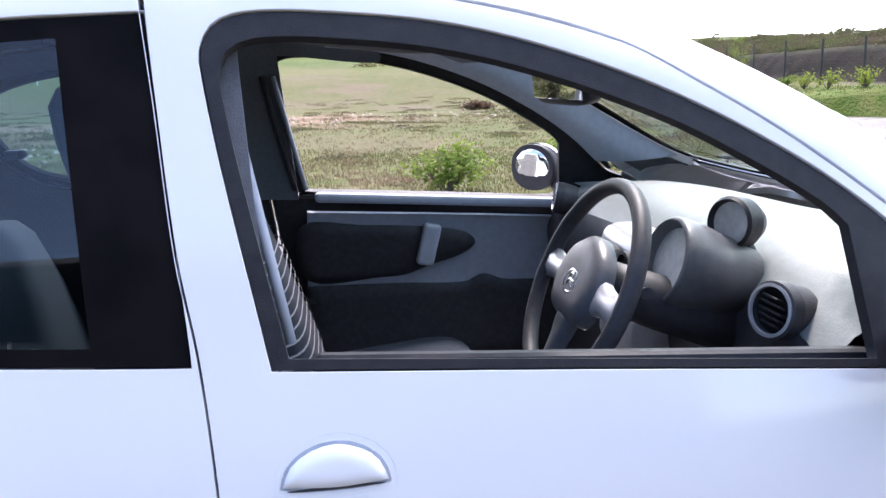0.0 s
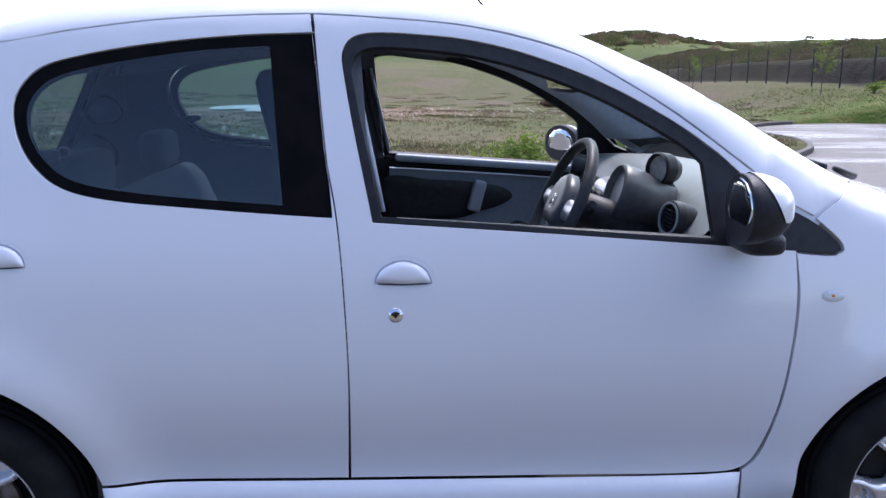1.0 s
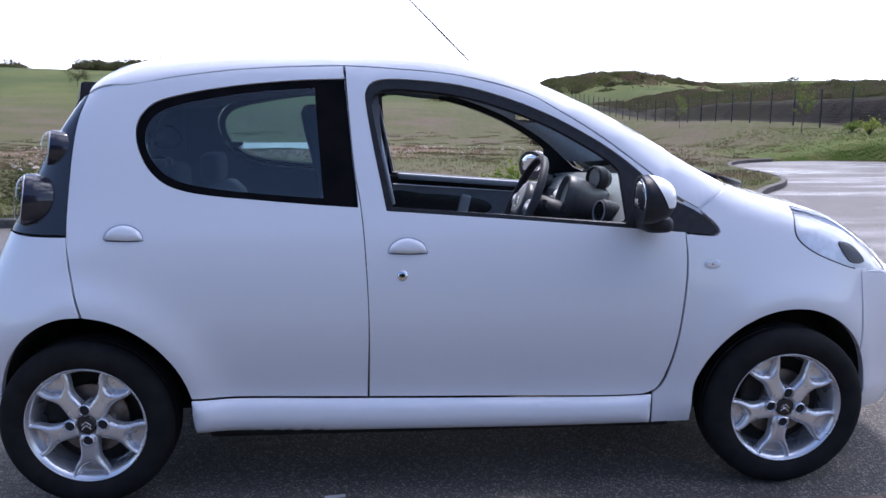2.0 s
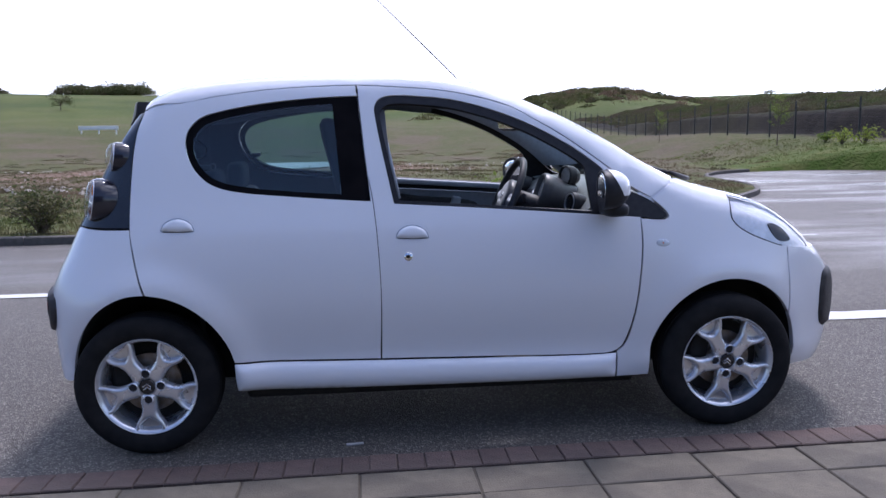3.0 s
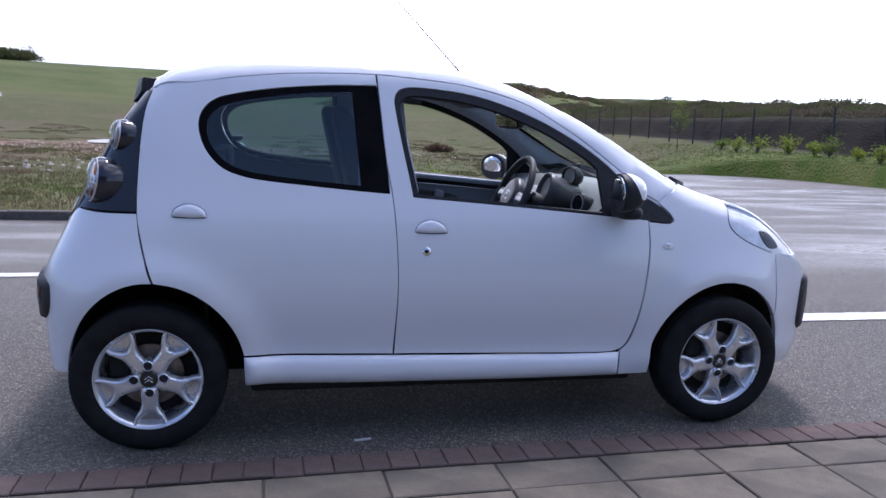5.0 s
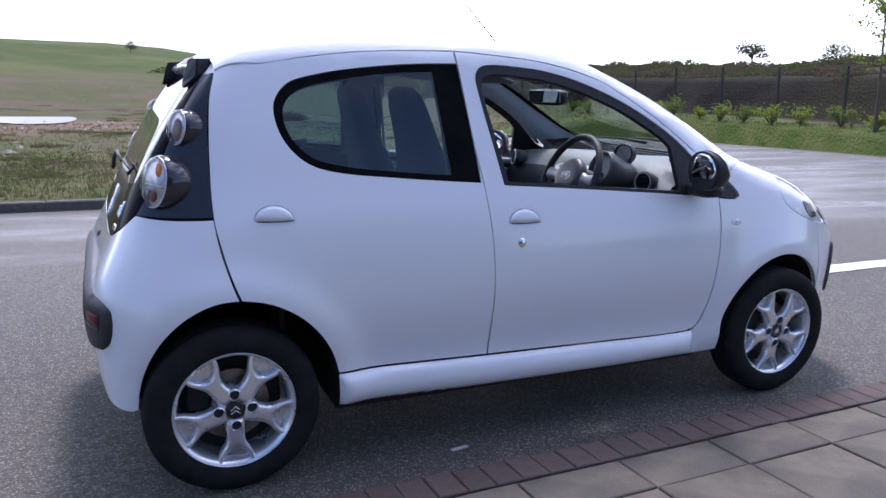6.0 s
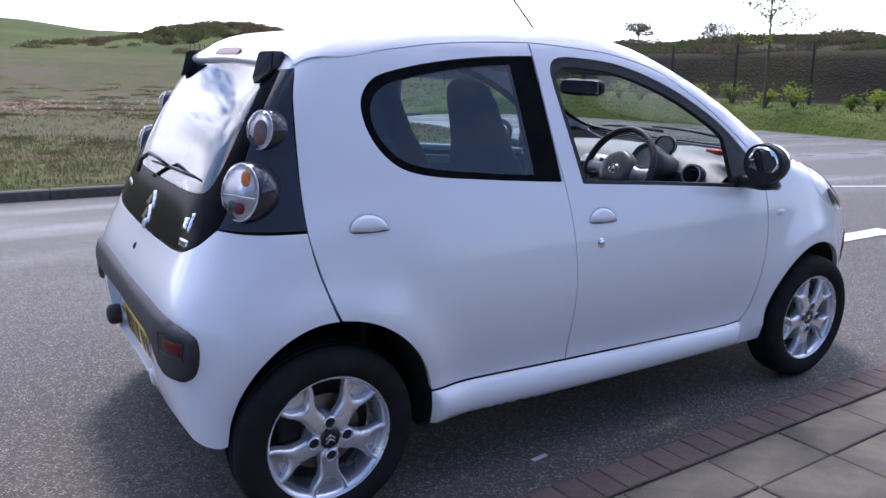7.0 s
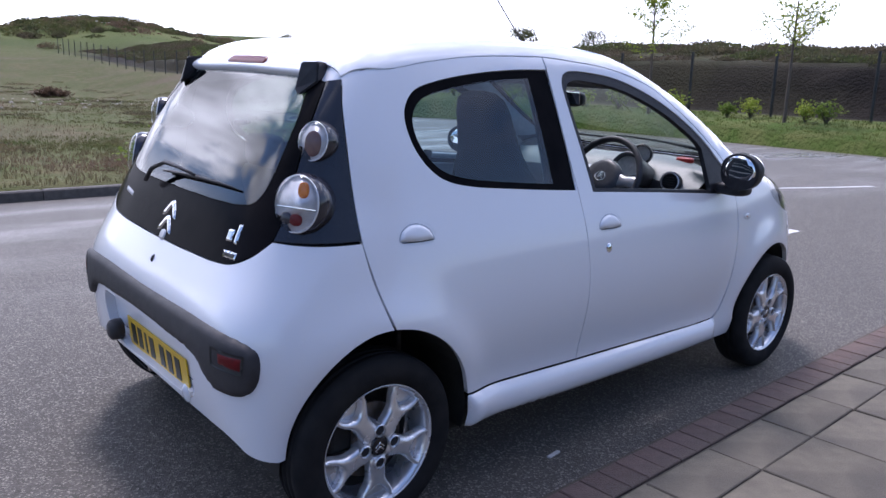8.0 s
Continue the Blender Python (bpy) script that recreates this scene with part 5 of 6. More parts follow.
panel("plate_surround", inset(plate_hole, -0.004), around(CXR, -1), "paint", car, holes=[inset(plate_hole, 0.006)], gap=0, depth=0.036, lift=-0.0005)
plate = part("number_plate", box((.005, .52, .108), (-1.543, -.015, .420), .002, 2, rot(0, -6, 0)), "plate_yellow", car, "yellow rear number plate")
for k, y in enumerate((.205, .145, .090, .035, -.055, -.120, -.185)):
    part("plate_bar", box((.0016, .040 if k != 2 else .016, .074), (-1.5462, y - .015, .420), 0, 1, rot(0, -6, 0)), "plate_ink", plate)
part("tow_cover", lathe([(.036, .0), (.039, -.022), (.036, -.038), (.024, -.047), (0, -.050)], 28, "x", (-1.556, .292, .412)), "bumper_plastic", car, "round black towing eye cover", smooth=True)

# tailgate fittings
wrap = around(CXR, -1)


def gp(y, z, out=0.0):
    """A point on the tail, out metres proud of it."""
    q = wrap(np.array([rb(y, z)]))
    return tuple((q + gradient(q) * out)[0])


part("wiper_arm", tube([gp(.22, .945, .03), gp(.17, .985, .045), gp(.08, 1.012, .05), gp(-.04, 1.010, .045), gp(-.14, 1.004, .035)], [.008, .008, .007, .006, .004], 10), "black_plastic", gate, "black rear wiper arm", smooth=True)
part("wiper_blade", tube([gp(.14, .992, .016), gp(-.10, 1.002, .020), gp(-.26, 1.006, .018), gp(-.375, 1.005, .012)], [.004, .006, .005, .003], 8), "black_plastic", gate, smooth=True)
for k in (0, 1):
    chev = [rb(dy * 1.25, .905 - .047 * k + dz * 1.15) for dy, dz in ((.040, -.034), (.022, -.006), (0, .012), (-.022, -.006), (-.040, -.034), (-.024, -.030), (-.010, -.014), (0, -.006), (.010, -.014), (.024, -.030))]
    boss("badge", flow([q for p in chev for q in (p,)], .006), wrap, "chrome", gate, 0.006, 0.006, 0.0, 0.004, label="chrome chevron emblem")
boss("gate_lock", flow([rb(.018, .822), rb(-.018, .823), rb(-.020, .797), rb(.016, .796)]), wrap, "silver_plastic", gate, 0.004, 0.006, 0.0, 0.005)
boss("model_mark", flow(c(rb(-.414, .902)) + c(rb(-.444, .904)) + c(rb(-.444, .871)) + c(rb(-.414, .869)), .008), wrap, "chrome", gate, 0.004, 0.004, 0.0, 0.004, label="small square chrome mark")
boss("model_mark", flow(c(rb(-.456, .920)) + c(rb(-.472, .922)) + c(rb(-.474, .868)) + c(rb(-.458, .868)), .008), wrap, "chrome", gate, 0.004, 0.004, 0.0, 0.004, label="small upright chrome mark")
boss("trim_mark", flow(c(rb(-.425, .846)) + c(rb(-.492, .848)) + c(rb(-.492, .829)) + c(rb(-.425, .827)), .01), wrap, "chrome", gate, 0.002, 0.003, 0.0, 0.006, label="small chrome bar")
boss("trim_ink", flow(c(rb(-.430, .841)) + c(rb(-.487, .843)) + c(rb(-.487, .834)) + c(rb(-.430, .832)), .01), wrap, "plate_ink", gate, 0.001, 0.003, 0.002, 0.006)
boss("tow_dimple", ellipse(*rb(-.315, .385), .026, .032), wrap, "paint", car, 0.010, 0.026, 0.0, 0.006)
boss("side_mark", flow(c(rb(.44, .905)) + c(rb(.36, .895)) + c(rb(.36, .880)) + c(rb(.44, .890)), .01), wrap, "silver_plastic", gate, 0.002, 0.003, 0.0, 0.006)
boss("gate_button", ellipse(*rb(0, .735), .012, .012), wrap, "black_plastic", car, 0.006, 0.008, 0.0, 0.005)

# spoiler lip, its dark end fins and the high brake light
ends = turn_of_rear(CXR, -.425, 1.36)
bm = bmesh.new()
rows = []
for i in range(41):
    a = ends * (1 - i / 20)
    q = (a / ends)**2
    z0, z1 = 1.342 - .008 * q, 1.398 - .006 * q
    rows.append([])
    for u, out in ((0, -.006), (0, .010), (.06, .018), (.2, .020), (.45, .016), (.7, .009), (1.0, .0015), (1.04, -.006)):
        p_ = wrap(np.array([(a, z0 + (z1 - z0) * u)]))
        rows[-1].append(bm.verts.new(tuple((p_ + gradient(p_) * out)[0])))
for p, q in zip(rows, rows[1:]):
    for k in range(7):
        bm.faces.new((p[k], q[k], q[k + 1], p[k + 1]))
bm.faces.new(rows[0])
bm.faces.new(rows[-1])
lip = part("spoiler", bm, "paint", car, "white roof spoiler lip", smooth=True)
for sign in (-1, 1):
    corner = flow([(sign * -a, z) for a, z in c(rb(-.40, 1.330)) + c(rb(-.40, 1.40)) + c((tr(-1.10, 1.385), 1.385)) + c((tr(-1.12, 1.33), 1.33))])
    panel("roof_corner", corner, wrap, "paint", car, gap=0, lift=-0.008, depth=0.003)
    band = [(-1.165, 1.338)] + SEAM[::-1]
    panel("roof_corner", flow(c((-1.175, 1.320)) + [(x, z - .014) for x, z in band[1:-1]] + c((-.55, 1.410)) + c((-.55, 1.436)) + [(x, z + .012) for x, z in band[-2:0:-1]] + c((-1.160, 1.350))), from_side(sign), "paint", car, gap=0, lift=-0.005, depth=0.003)
for sign in (-1, 1):
    bm = bmesh.new()
    back_ = [(-1.232, .412, 1.377), (-1.208, .470, 1.379), (-1.214, .476, 1.322), (-1.257, .434, 1.280), (-1.252, .410, 1.300)]
    fore_ = [(-1.140, .395, 1.384), (-1.150, .440, 1.376), (-1.160, .452, 1.326), (-1.215, .430, 1.288), (-1.205, .408, 1.306)]
    a, b = ([bm.verts.new((x, sign * y, z)) for x, y, z in q] for q in (back_, fore_))
    bm.faces.new(a)
    bm.faces.new(b[::-1])
    for k in range(5):
        bm.faces.new((a[k], b[k], b[(k + 1) % 5], a[(k + 1) % 5]))
    bmesh.ops.recalc_face_normals(bm, faces=bm.faces[:])
    bmesh.ops.bevel(bm, geom=bm.edges[:], offset=.004, segments=2, affect="EDGES")
    part("spoiler_fin", bm, "black_plastic", lip, "black spoiler end fin")
bl = turn_of_rear(CXR, -.125, 1.364)
boss("brake_light", flow([(s_ * bl, z) for s_, z in ((-1, 1.352), (1, 1.352), (1.04, 1.364), (1, 1.376), (-1, 1.376), (-1.04, 1.364))]), wrap, "red_lens", lip, 0.006, 0.005, 0.0165, 0.006, label="red high-level brake light")

# aerial, front wipers, cowl
part("aerial_base", lathe([(.022, 0), (.018, .012), (.008, .03), (0, .032)], 16, "z", (.168, 0, on_top(.168, 0) - .003)), "black_plastic", car, smooth=True)
part("aerial", tube([(.165, 0, on_top(.165, 0) + .005), (.140, 0, on_top(.165, 0) + .032), (-.30, 0, 1.915)], [.0055, .0036, .0014], 8), "black_plastic", car, "thin black whip aerial", smooth=True)
part("wiper_arm", tube([(x, y, on_top(x, y) + .016) for x, y in ((.995, -.505), (1.04, -.475), (1.10, -.42), (1.15, -.34), (1.165, -.22))], [.006, .010, .011, .010, .007], 8), "black_plastic", car, smooth=True)
for k, (x0, y0, y1) in enumerate(((1.03, -.40, .10), (1.05, .08, .48))):
    q = [(x0 - .10 * i / 5 * (1 - i / 8), y0 + (y1 - y0) * i / 5) for i in range(6)]
    part("front_wiper", tube([(x, y, on_top(x, y) + .012) for x, y in q], [.009, .008, .006, .006, .006, .005], 8), "black_plastic", car, smooth=True)

# ---- cabin ----
def loft(sections, lean, at, n=24):
    """Rounded rings of (height, half width, half depth, bulge) along a leaning axis: width in y, depth in x."""
    bm = bmesh.new()
    rings = []
    for s, hw, hd in sections:
        cx, cz = at[0] - s * math.sin(radians(lean)), at[2] + s * math.cos(radians(lean))
        ring = []
        for k in range(n):
            a = 2 * math.pi * k / n
            u, v = math.cos(a), math.sin(a)
            ring.append(bm.verts.new((cx + hd * math.copysign(abs(u)**.6, u), at[1] + hw * math.copysign(abs(v)**.6, v), cz)))
        rings.append(ring)
    for a, b in zip(rings, rings[1:]):
        for k in range(n):
            bm.faces.new((a[k], a[(k + 1) % n], b[(k + 1) % n], b[k]))
    bm.faces.new(rings[0])
    bm.faces.new(rings[-1])
    return bm


for y in (-.355, .355):
    seat = part("front_seat", loft([(0, .20, .06), (.03, .235, .085), (.15, .245, .09), (.35, .245, .08), (.50, .225, .072), (.58, .185, .066), (.64, .150, .060), (.72, .132, .055), (.80, .122, .050), (.85, .105, .042), (.875, .075, .025), (.883, .03, .008)], 17, (-.20, y, .46)), "fabric", car, "dark cloth front seat with tall integral headrest", smooth=True)
    part("seat_cushion", pillow((.54, .50, .20), (.02, y, .43), .45, .4, rot(0, -6, 0)), "fabric", seat, smooth=True)
    for k in range(12):
        h = .13 + k * .029
        band = bmesh.new()
        rows = []
        for i in range(15):
            a = radians(-100 + 200 * i / 14)
            u, v = math.cos(a), math.sin(a)
            rows.append([band.verts.new((-.20 - (h + e) * math.sin(radians(17)) + .0925 * math.copysign(abs(u)**.6, u), y + .2485 * math.copysign(abs(v)**.6, v), .46 + (h + e) * math.cos(radians(17)))) for e in (0, .0055)])
        for p, q in zip(rows, rows[1:]):
            band.faces.new((p[0], q[0], q[1], p[1]))
        part("seat_stripe", band, "fabric_stripe", seat)
rear_seat = part("rear_seat", join(loft([(0, .56, .07), (.03, .60, .09), (.3, .60, .085), (.43, .585, .07), (.47, .55, .04), (.48, .5, .01)], 16, (-.80, 0, .50))), "fabric", car, "dark cloth rear bench seat", smooth=True)
part("seat_cushion", pillow((.50, 1.18, .20), (-.62, 0, .46), .4, .35, rot(0, -5, 0)), "fabric", rear_seat, smooth=True)
for y in (-.32, .32):
    part("head_restraint", pillow((.09, .25, .13), (-.965, y, 1.03), .5, .6), "fabric", rear_seat, smooth=True)
part("seat_belt", tube([(-.33, -.60, 1.15), (-.335, -.59, .9), (-.34, -.60, .5)], .010, 6), "dash_dark", car)

# dashboard
bm = bmesh.new()
dash_profile = [(.66, .42), (.625, .60), (.600, .76), (.595, .86), (.612, .915), (.65, .955), (.70, .980), (.80, .992), (.92, .990), (1.0, .965), (1.02, .42)]
rows = []
for i in range(29):
    y = -.655 + 1.31 * i / 28
    hump = 0.022 * math.exp(-((y + .33) / .22)**2)
    bow = .035 * (y / .64)**2
    rows.append([bm.verts.new((x - (bow if x < .72 else bow * 4.4) + (-.02 * math.exp(-(y / .18)**2) if z < .9 else 0), y, z + (hump if z > .9 else 0) - .03 * (y / .64)**4)) for x, z in dash_profile])
for a, b in zip(rows, rows[1:]):
    for k in range(4, len(dash_profile) - 1):
        bm.faces.new((a[k], b[k], b[k + 1], a[k + 1]))
face = bmesh.new()
shift = Vector((-.002, 0, 0))
for a, b in zip(rows, rows[1:]):
    for k in range(4):
        face.faces.new([face.verts.new(v.co + shift) for v in (a[k], b[k], b[k + 1], a[k + 1])])
bmesh.ops.remove_doubles(face, verts=face.verts, dist=1e-4)
dash = part("dashboard", bm, "dash", car, "grey moulded dashboard", smooth=True)
part("dash_face", face, "dash_dark", dash, "dark lower dashboard face", smooth=True)
part("lower_dash", box((.30, 1.22, .30), (.80, 0, .62), .05, 3), "dash_dark", dash, smooth=True)
VENT_X, VENT_Z = .566, .930
for y, turn_ in ((-.535, 14), (.570, -14)):
    part("round_vent", lathe([(.040, .05), (.047, .01), (.046, -.010), (.038, -.013), (.036, .006), (0, .010)], 64, "x", (VENT_X, y, VENT_Z), rot(0, 10, turn_)), "dash_dark", dash, smooth=False)
    part("vent_core", lathe([(.0365, .0), (0, .0)], 28, "x", (VENT_X, y, VENT_Z), rot(0, 10, turn_)), "plate_ink", dash)
    part("vent_ring", lathe([(.0410, -.009), (.0425, -.014), (.0375, -.015), (.0365, -.010), (.0410, -.009)], 28, "x", (VENT_X, y, VENT_Z), rot(0, 10, turn_), False), "silver_plastic", dash, "silver vent ring")
    for k in range(5):
        part("vent_slat", box((.012, .062 - .007 * abs(k - 2)**1.6, .0035), (VENT_X - .007, y, VENT_Z - .022 + .011 * k), .001, 1, rot(0, 25, 0)), "black_plastic", dash)
part("instrument_pod", lathe([(.064, .14), (.080, .025), (.081, -.012), (.074, -.020), (.066, 0), (0, .004)], 36, "x", (.478, -.355, .968), rot(0, 18, 0)), "wheel_grey", dash, "hooded speedometer pod", smooth=True)
part("speedometer", lathe([(.062, 0), (0, 0)], 32, "x", (.477, -.355, .969), rot(0, 18, 0)), "gauge", dash)
part("rev_counter", lathe([(.008, .050), (.032, .040), (.045, .014), (.047, -.020), (.042, -.026), (.038, -.014), (0, -.011)], 64, "x", (.598, -.352, 1.032), rot(0, 6, 22)), "black_plastic", dash, "round black rev counter pod", smooth=False)
part("rev_dial", lathe([(.037, -.0145), (0, -.0145)], 28, "x", (.598, -.352, 1.032), rot(0, 6, 22)), "gauge", dash)
part("rev_stalk", tube([(.60, -.352, 1.0), (.625, -.355, .955)], .024, 10), "black_plastic", dash, smooth=True)
part("centre_console", join(box((.12, .26, .30), (.58, .0, .80), .04, 3), box((.3, .18, .15), (.40, 0, .45), .04, 3)), "silver_plastic", dash, "silver-grey centre console", smooth=True)
for k in range(3):
    part("console_vent", lathe([(.034, .0), (.036, -.012), (.029, -.014), (.027, -.002), (0, 0)], 20, "x", (.518, -.07 + .07 * k, .885)), "black_plastic", dash)
part("red_tag", pillow((.050, .080, .030), (.815, -.44, 1.004), .5, .5), "red_cloth", dash, "small red plastic tag")

# steering wheel
wheel_m = Matrix.Translation((.312, -.355, .940)) @ pose(0, 0, 0, 0, 24, 0) @ pose(0, 0, 0, 0, 90, 0)
bm = bmesh.new()
R1, R2 = .182, .0140
ringv = []
for i in range(56):
    a = 2 * math.pi * i / 56
    ringv.append([bm.verts.new(wheel_m @ Vector(((R1 + R2 * math.cos(b)) * math.cos(a), (R1 + R2 * math.cos(b)) * math.sin(a), R2 * 1.1 * math.sin(b)))) for b in (2 * math.pi * k / 12 for k in range(12))])
for i in range(56):
    for k in range(12):
        bm.faces.new((ringv[i][k], ringv[(i + 1) % 56][k], ringv[(i + 1) % 56][(k + 1) % 12], ringv[i][(k + 1) % 12]))
steer = part("steering_wheel", bm, "dash_dark", car, "dark three-spoke steering wheel", smooth=True)
hub_line = flow([(.064, .0), (.058, .066), (.0, .094), (-.058, .070), (-.088, .0), (-.058, -.070), (0, -.094), (.058, -.066)], .012)
relief("wheel_boss", hub_line, wheel_m @ Matrix.Translation((0, 0, -.005)) @ pose(0, 0, 0, 180, 0, 0), "wheel_grey", steer, 0.016, 0.04, 0.02, 0.012, label="dark grey airbag cover")
for a in (90, -90, 0):
    sp = flow([(.05, .034), (.12, .022), (.178, .026), (.178, -.026), (.12, -.022), (.05, -.034)], .015)
    relief("wheel_spoke", sp, wheel_m @ pose(0, 0, 0, 180, 0, 0) @ pose(0, 0, .0, 0, 0, a), "silver_plastic" if a else "wheel_grey", steer, 0.010, 0.02, 0.012, 0.012)
relief("wheel_mark", ellipse(0, 0, .022, .028), wheel_m @ pose(0, 0, 0, 180, 0, 0) @ Matrix.Translation((0, 0, .0215)), "chrome", steer, 0.003, 0.01, 0.002, 0.008, holes=[ellipse(0, 0, .018, .024)[::-1]], label="chrome ring emblem")
for k in (0, 1):
    ch = np.array([(-.012 + .012 * k, -.013), (.002 + .012 * k, 0), (-.012 + .012 * k, .013), (-.006 + .012 * k, .013), (.008 + .012 * k, 0), (-.006 + .012 * k, -.013)]) * np.array([-1, 1])
    relief("wheel_mark", ch, wheel_m @ pose(0, 0, 0, 180, 0, 0) @ Matrix.Translation((0, 0, .0215)), "chrome", steer, 0.002, 0.004, 0.002, 0.006)
part("steering_column", tube([(.33, -.355, .945), (.46, -.355, .895), (.62, -.355, .83)], [.045, .05, .05], 14), "dash_dark", steer, smooth=True)
part("stalk", tube([(.39, -.40, .93), (.37, -.47, .955), (.365, -.51, .965)], [.008, .008, .010], 8), "dash_dark", steer)
part("stalk", tube([(.39, -.31, .93), (.37, -.24, .955), (.365, -.20, .965)], [.008, .008, .010], 8), "dash_dark", steer)

# inner mirror
im = part("inner_mirror", pillow((.045, .235, .072), (.392, -.02, 1.266), .5, .35, rot(0, -7, 10)), "black_plastic", car, "black inner rear-view mirror", smooth=True)
part("inner_mirror_glass", box((.003, .212, .054), (.3685, -.024, 1.269), .001, 1, rot(0, -7, 10)), "mirror", im)
part("inner_mirror_stem", tube([(.40, -.018, 1.285), (.415, -.005, 1.33), (.40, 0, on_top(.40, 0) - .01)], .009, 8), "black_plastic", im)
for sign in (-1, 1):
    part("sun_visor", box((.16, .38, .018), (.20, sign * .29, 1.355), .008, 2, rot(0, 20, 0)), "headliner", car, smooth=False)


# ---- the ground and the road ----
def smoothstep(t):
    t = np.clip(t, 0, 1)
    return t * t * (3 - 2 * t)


FENCE_RISE = curve((-20, .30), (0, .36), (10, .48), (32, 1.05), (55, 1.60), (75, .90), (100, .25), (118, 0))


def ground_height(x, y):
    """Level pasture that climbs to a hill far off, and a bank behind the fence."""
    x, y = np.asarray(x, float), np.asarray(y, float)
    d = np.hypot(x, y)
    far = 4.2 * smoothstep((d - 58) / 62) + 13.0 * smoothstep((d - 105) / 130) * (1 - 0.24 * smoothstep((np.arctan2(x, y) - 0.02) / 0.14) - 0.56 * smoothstep((np.arctan2(x, y) - 0.50) / 0.30))
    far = far * np.where(y < 0, 0.55, 1.0)
    far = far + 4.1 * np.exp(-((x - 43) / 19)**2 - ((y - 148) / 18)**2)
    line = 20.6 + 0.05 * y
    e = x - line
    crest = 2.75 + 0.031 * np.clip(y, -20, 110) + 0.16 * np.sin(y * 0.13) + 0.12 * np.sin(y * 0.31 + 1)
    steep = 2.1 + 0.018 * np.clip(y, 0, 60)
    bank = steep * smoothstep((e - 2.0) / 2.6) + (crest - steep) * smoothstep((e - 4.5) / 11.0)
    swell = 0.05 * np.sin(x * 0.35 + 1) * np.cos(y * 0.27) + 0.04 * np.sin(x * 0.9 + y * 0.6)
    swell = swell * smoothstep((y - 9) / 8) * (1 - np.exp(-((x + 5) / 11)**4 - ((y - 55) / 18)**4)) + 0.10 * smoothstep((e + 4.5) / 3)
    rise = FENCE_RISE(np.clip(y, -20, 118)) * smoothstep((e + 7.5) / 8.0)
    return 0.10 + np.maximum(far + rise, bank) + swell


KERB_FAR = [(-90, 6.7), (-90, 6.7), (-40, 6.7), (-10, 6.7), (2.2, 6.7), (4.2, 7.2), (5.6, 8.7), (6.9, 10.8), (8.4, 12.9), (9.4, 15.2), (9.9, 18.0), (10.8, 21.0), (12.4, 23.6), (14.5, 25.2), (14.5, 25.2)]
KERB_OUT = [(16.4, 25.6), (18.4, 24.6), (19.3, 21.8), (19.2, 18.0), (18.5, 13), (17.5, 8.2), (16.6, 4.0), (16.2, 0), (16.4, -6), (17, -40), (17, -40)]
NEAR_EDGE = [(10.5, -40), (10.5, -40), (10.3, -6), (9.2, -2.6), (6.6, -1.2), (3.0, -1.25), (-3, -1.25), (-40, -2.2), (-90, -3.2), (-90, -3.2)]
road_line = flow(KERB_FAR + KERB_OUT + NEAR_EDGE, step=0.6)


def sheet(name, line, height, mat, step, holes=(), kind="structure", label=""):
    V, T = triangulate(line if area2(line) > 0 else line[::-1], [h for h in holes], step)
    z = height(V[:, 0], V[:, 1]) if callable(height) else np.full(len(V), height)
    me = raw_mesh(name, np.column_stack([V, z]), T, mat, smooth=True)
    ob = new(name, me)
    me.update()
    if me.polygons[0].normal.z < 0:
        me.flip_normals()
    return tagged(ob, label, "", kind=kind)


def road_height(x, y):
    """The camber: the road climbs from the near edge to its crown and falls to the far kerb."""
    x, y = np.asarray(x, float), np.asarray(y, float)
    z = CAMBER(np.clip(y, -1.4, 7.0))
    return z * (1 - smoothstep((x - 5.0) / 5.0))


CAMBER = curve((-1.4, -.022), (-.705, 0), (0, .022), (.705, .0443), (1.5, .063), (2.6, .070), (4.0, .056), (5.6, .020), (7.0, 0))
sheet("road", road_line, road_height, "asphalt", 0.7, label="grey asphalt road with coarse chippings, slightly worn")

# ground: one sheet, low under the road and raised behind the kerbs
PAVED_BACK = -6.0
under = flow(KERB_FAR + KERB_OUT + [(10.5, -40), (10.5, -40), (10.3, PAVED_BACK), (10.3, PAVED_BACK), (-90, PAVED_BACK), (-90, PAVED_BACK)], step=0.6)
if area2(under) < 0:
    under = under[::-1]
back = inset(under, -0.13)
front = inset(under, -0.06)
rings = [3, 6, 10, 16, 25, 36, 50, 64, 80, 100, 125, 155, 190, 230, 280, 340, 420, 560, 800, 1300, 2200]
gx = np.arange(-60, 70, 2.2)
gpts = np.array([(x, y) for x in gx for y in np.arange(-30, 120, 2.2)] + [(r * math.cos(a), r * math.sin(a)) for r in rings[6:] for a in np.linspace(0, 2 * math.pi, 97)[:-1] if not (-60 < r * math.cos(a) < 70 and -30 < r * math.sin(a) < 120)])
gpts = np.vstack([gpts, [(20.6 + .05 * y + e, y) for y in np.arange(-28, 110, 1.3) for e in (1.6, 2.3, 2.9, 3.5, 4.1, 4.7, 5.6)]])
gap_d = np.array([np.linalg.norm(back - p, axis=1).min() for p in gpts])
gpts = gpts[(gap_d > 0.5)]
loops = [back, front]
pts = np.vstack([back, front, gpts])
edges = [(i, (i + 1) % len(back)) for i in range(len(back))] + [(len(back) + i, len(back) + (i + 1) % len(front)) for i in range(len(front))]
v, e, f, ov, oe, of = delaunay_2d_cdt([Vector(p) for p in pts], edges, [], 0, 1e-5)
GV = np.array([tuple(p) for p in v])
low = inside(GV, (back + front) / 2)
GZ = np.where(low, -0.12, ground_height(GV[:, 0], GV[:, 1]))
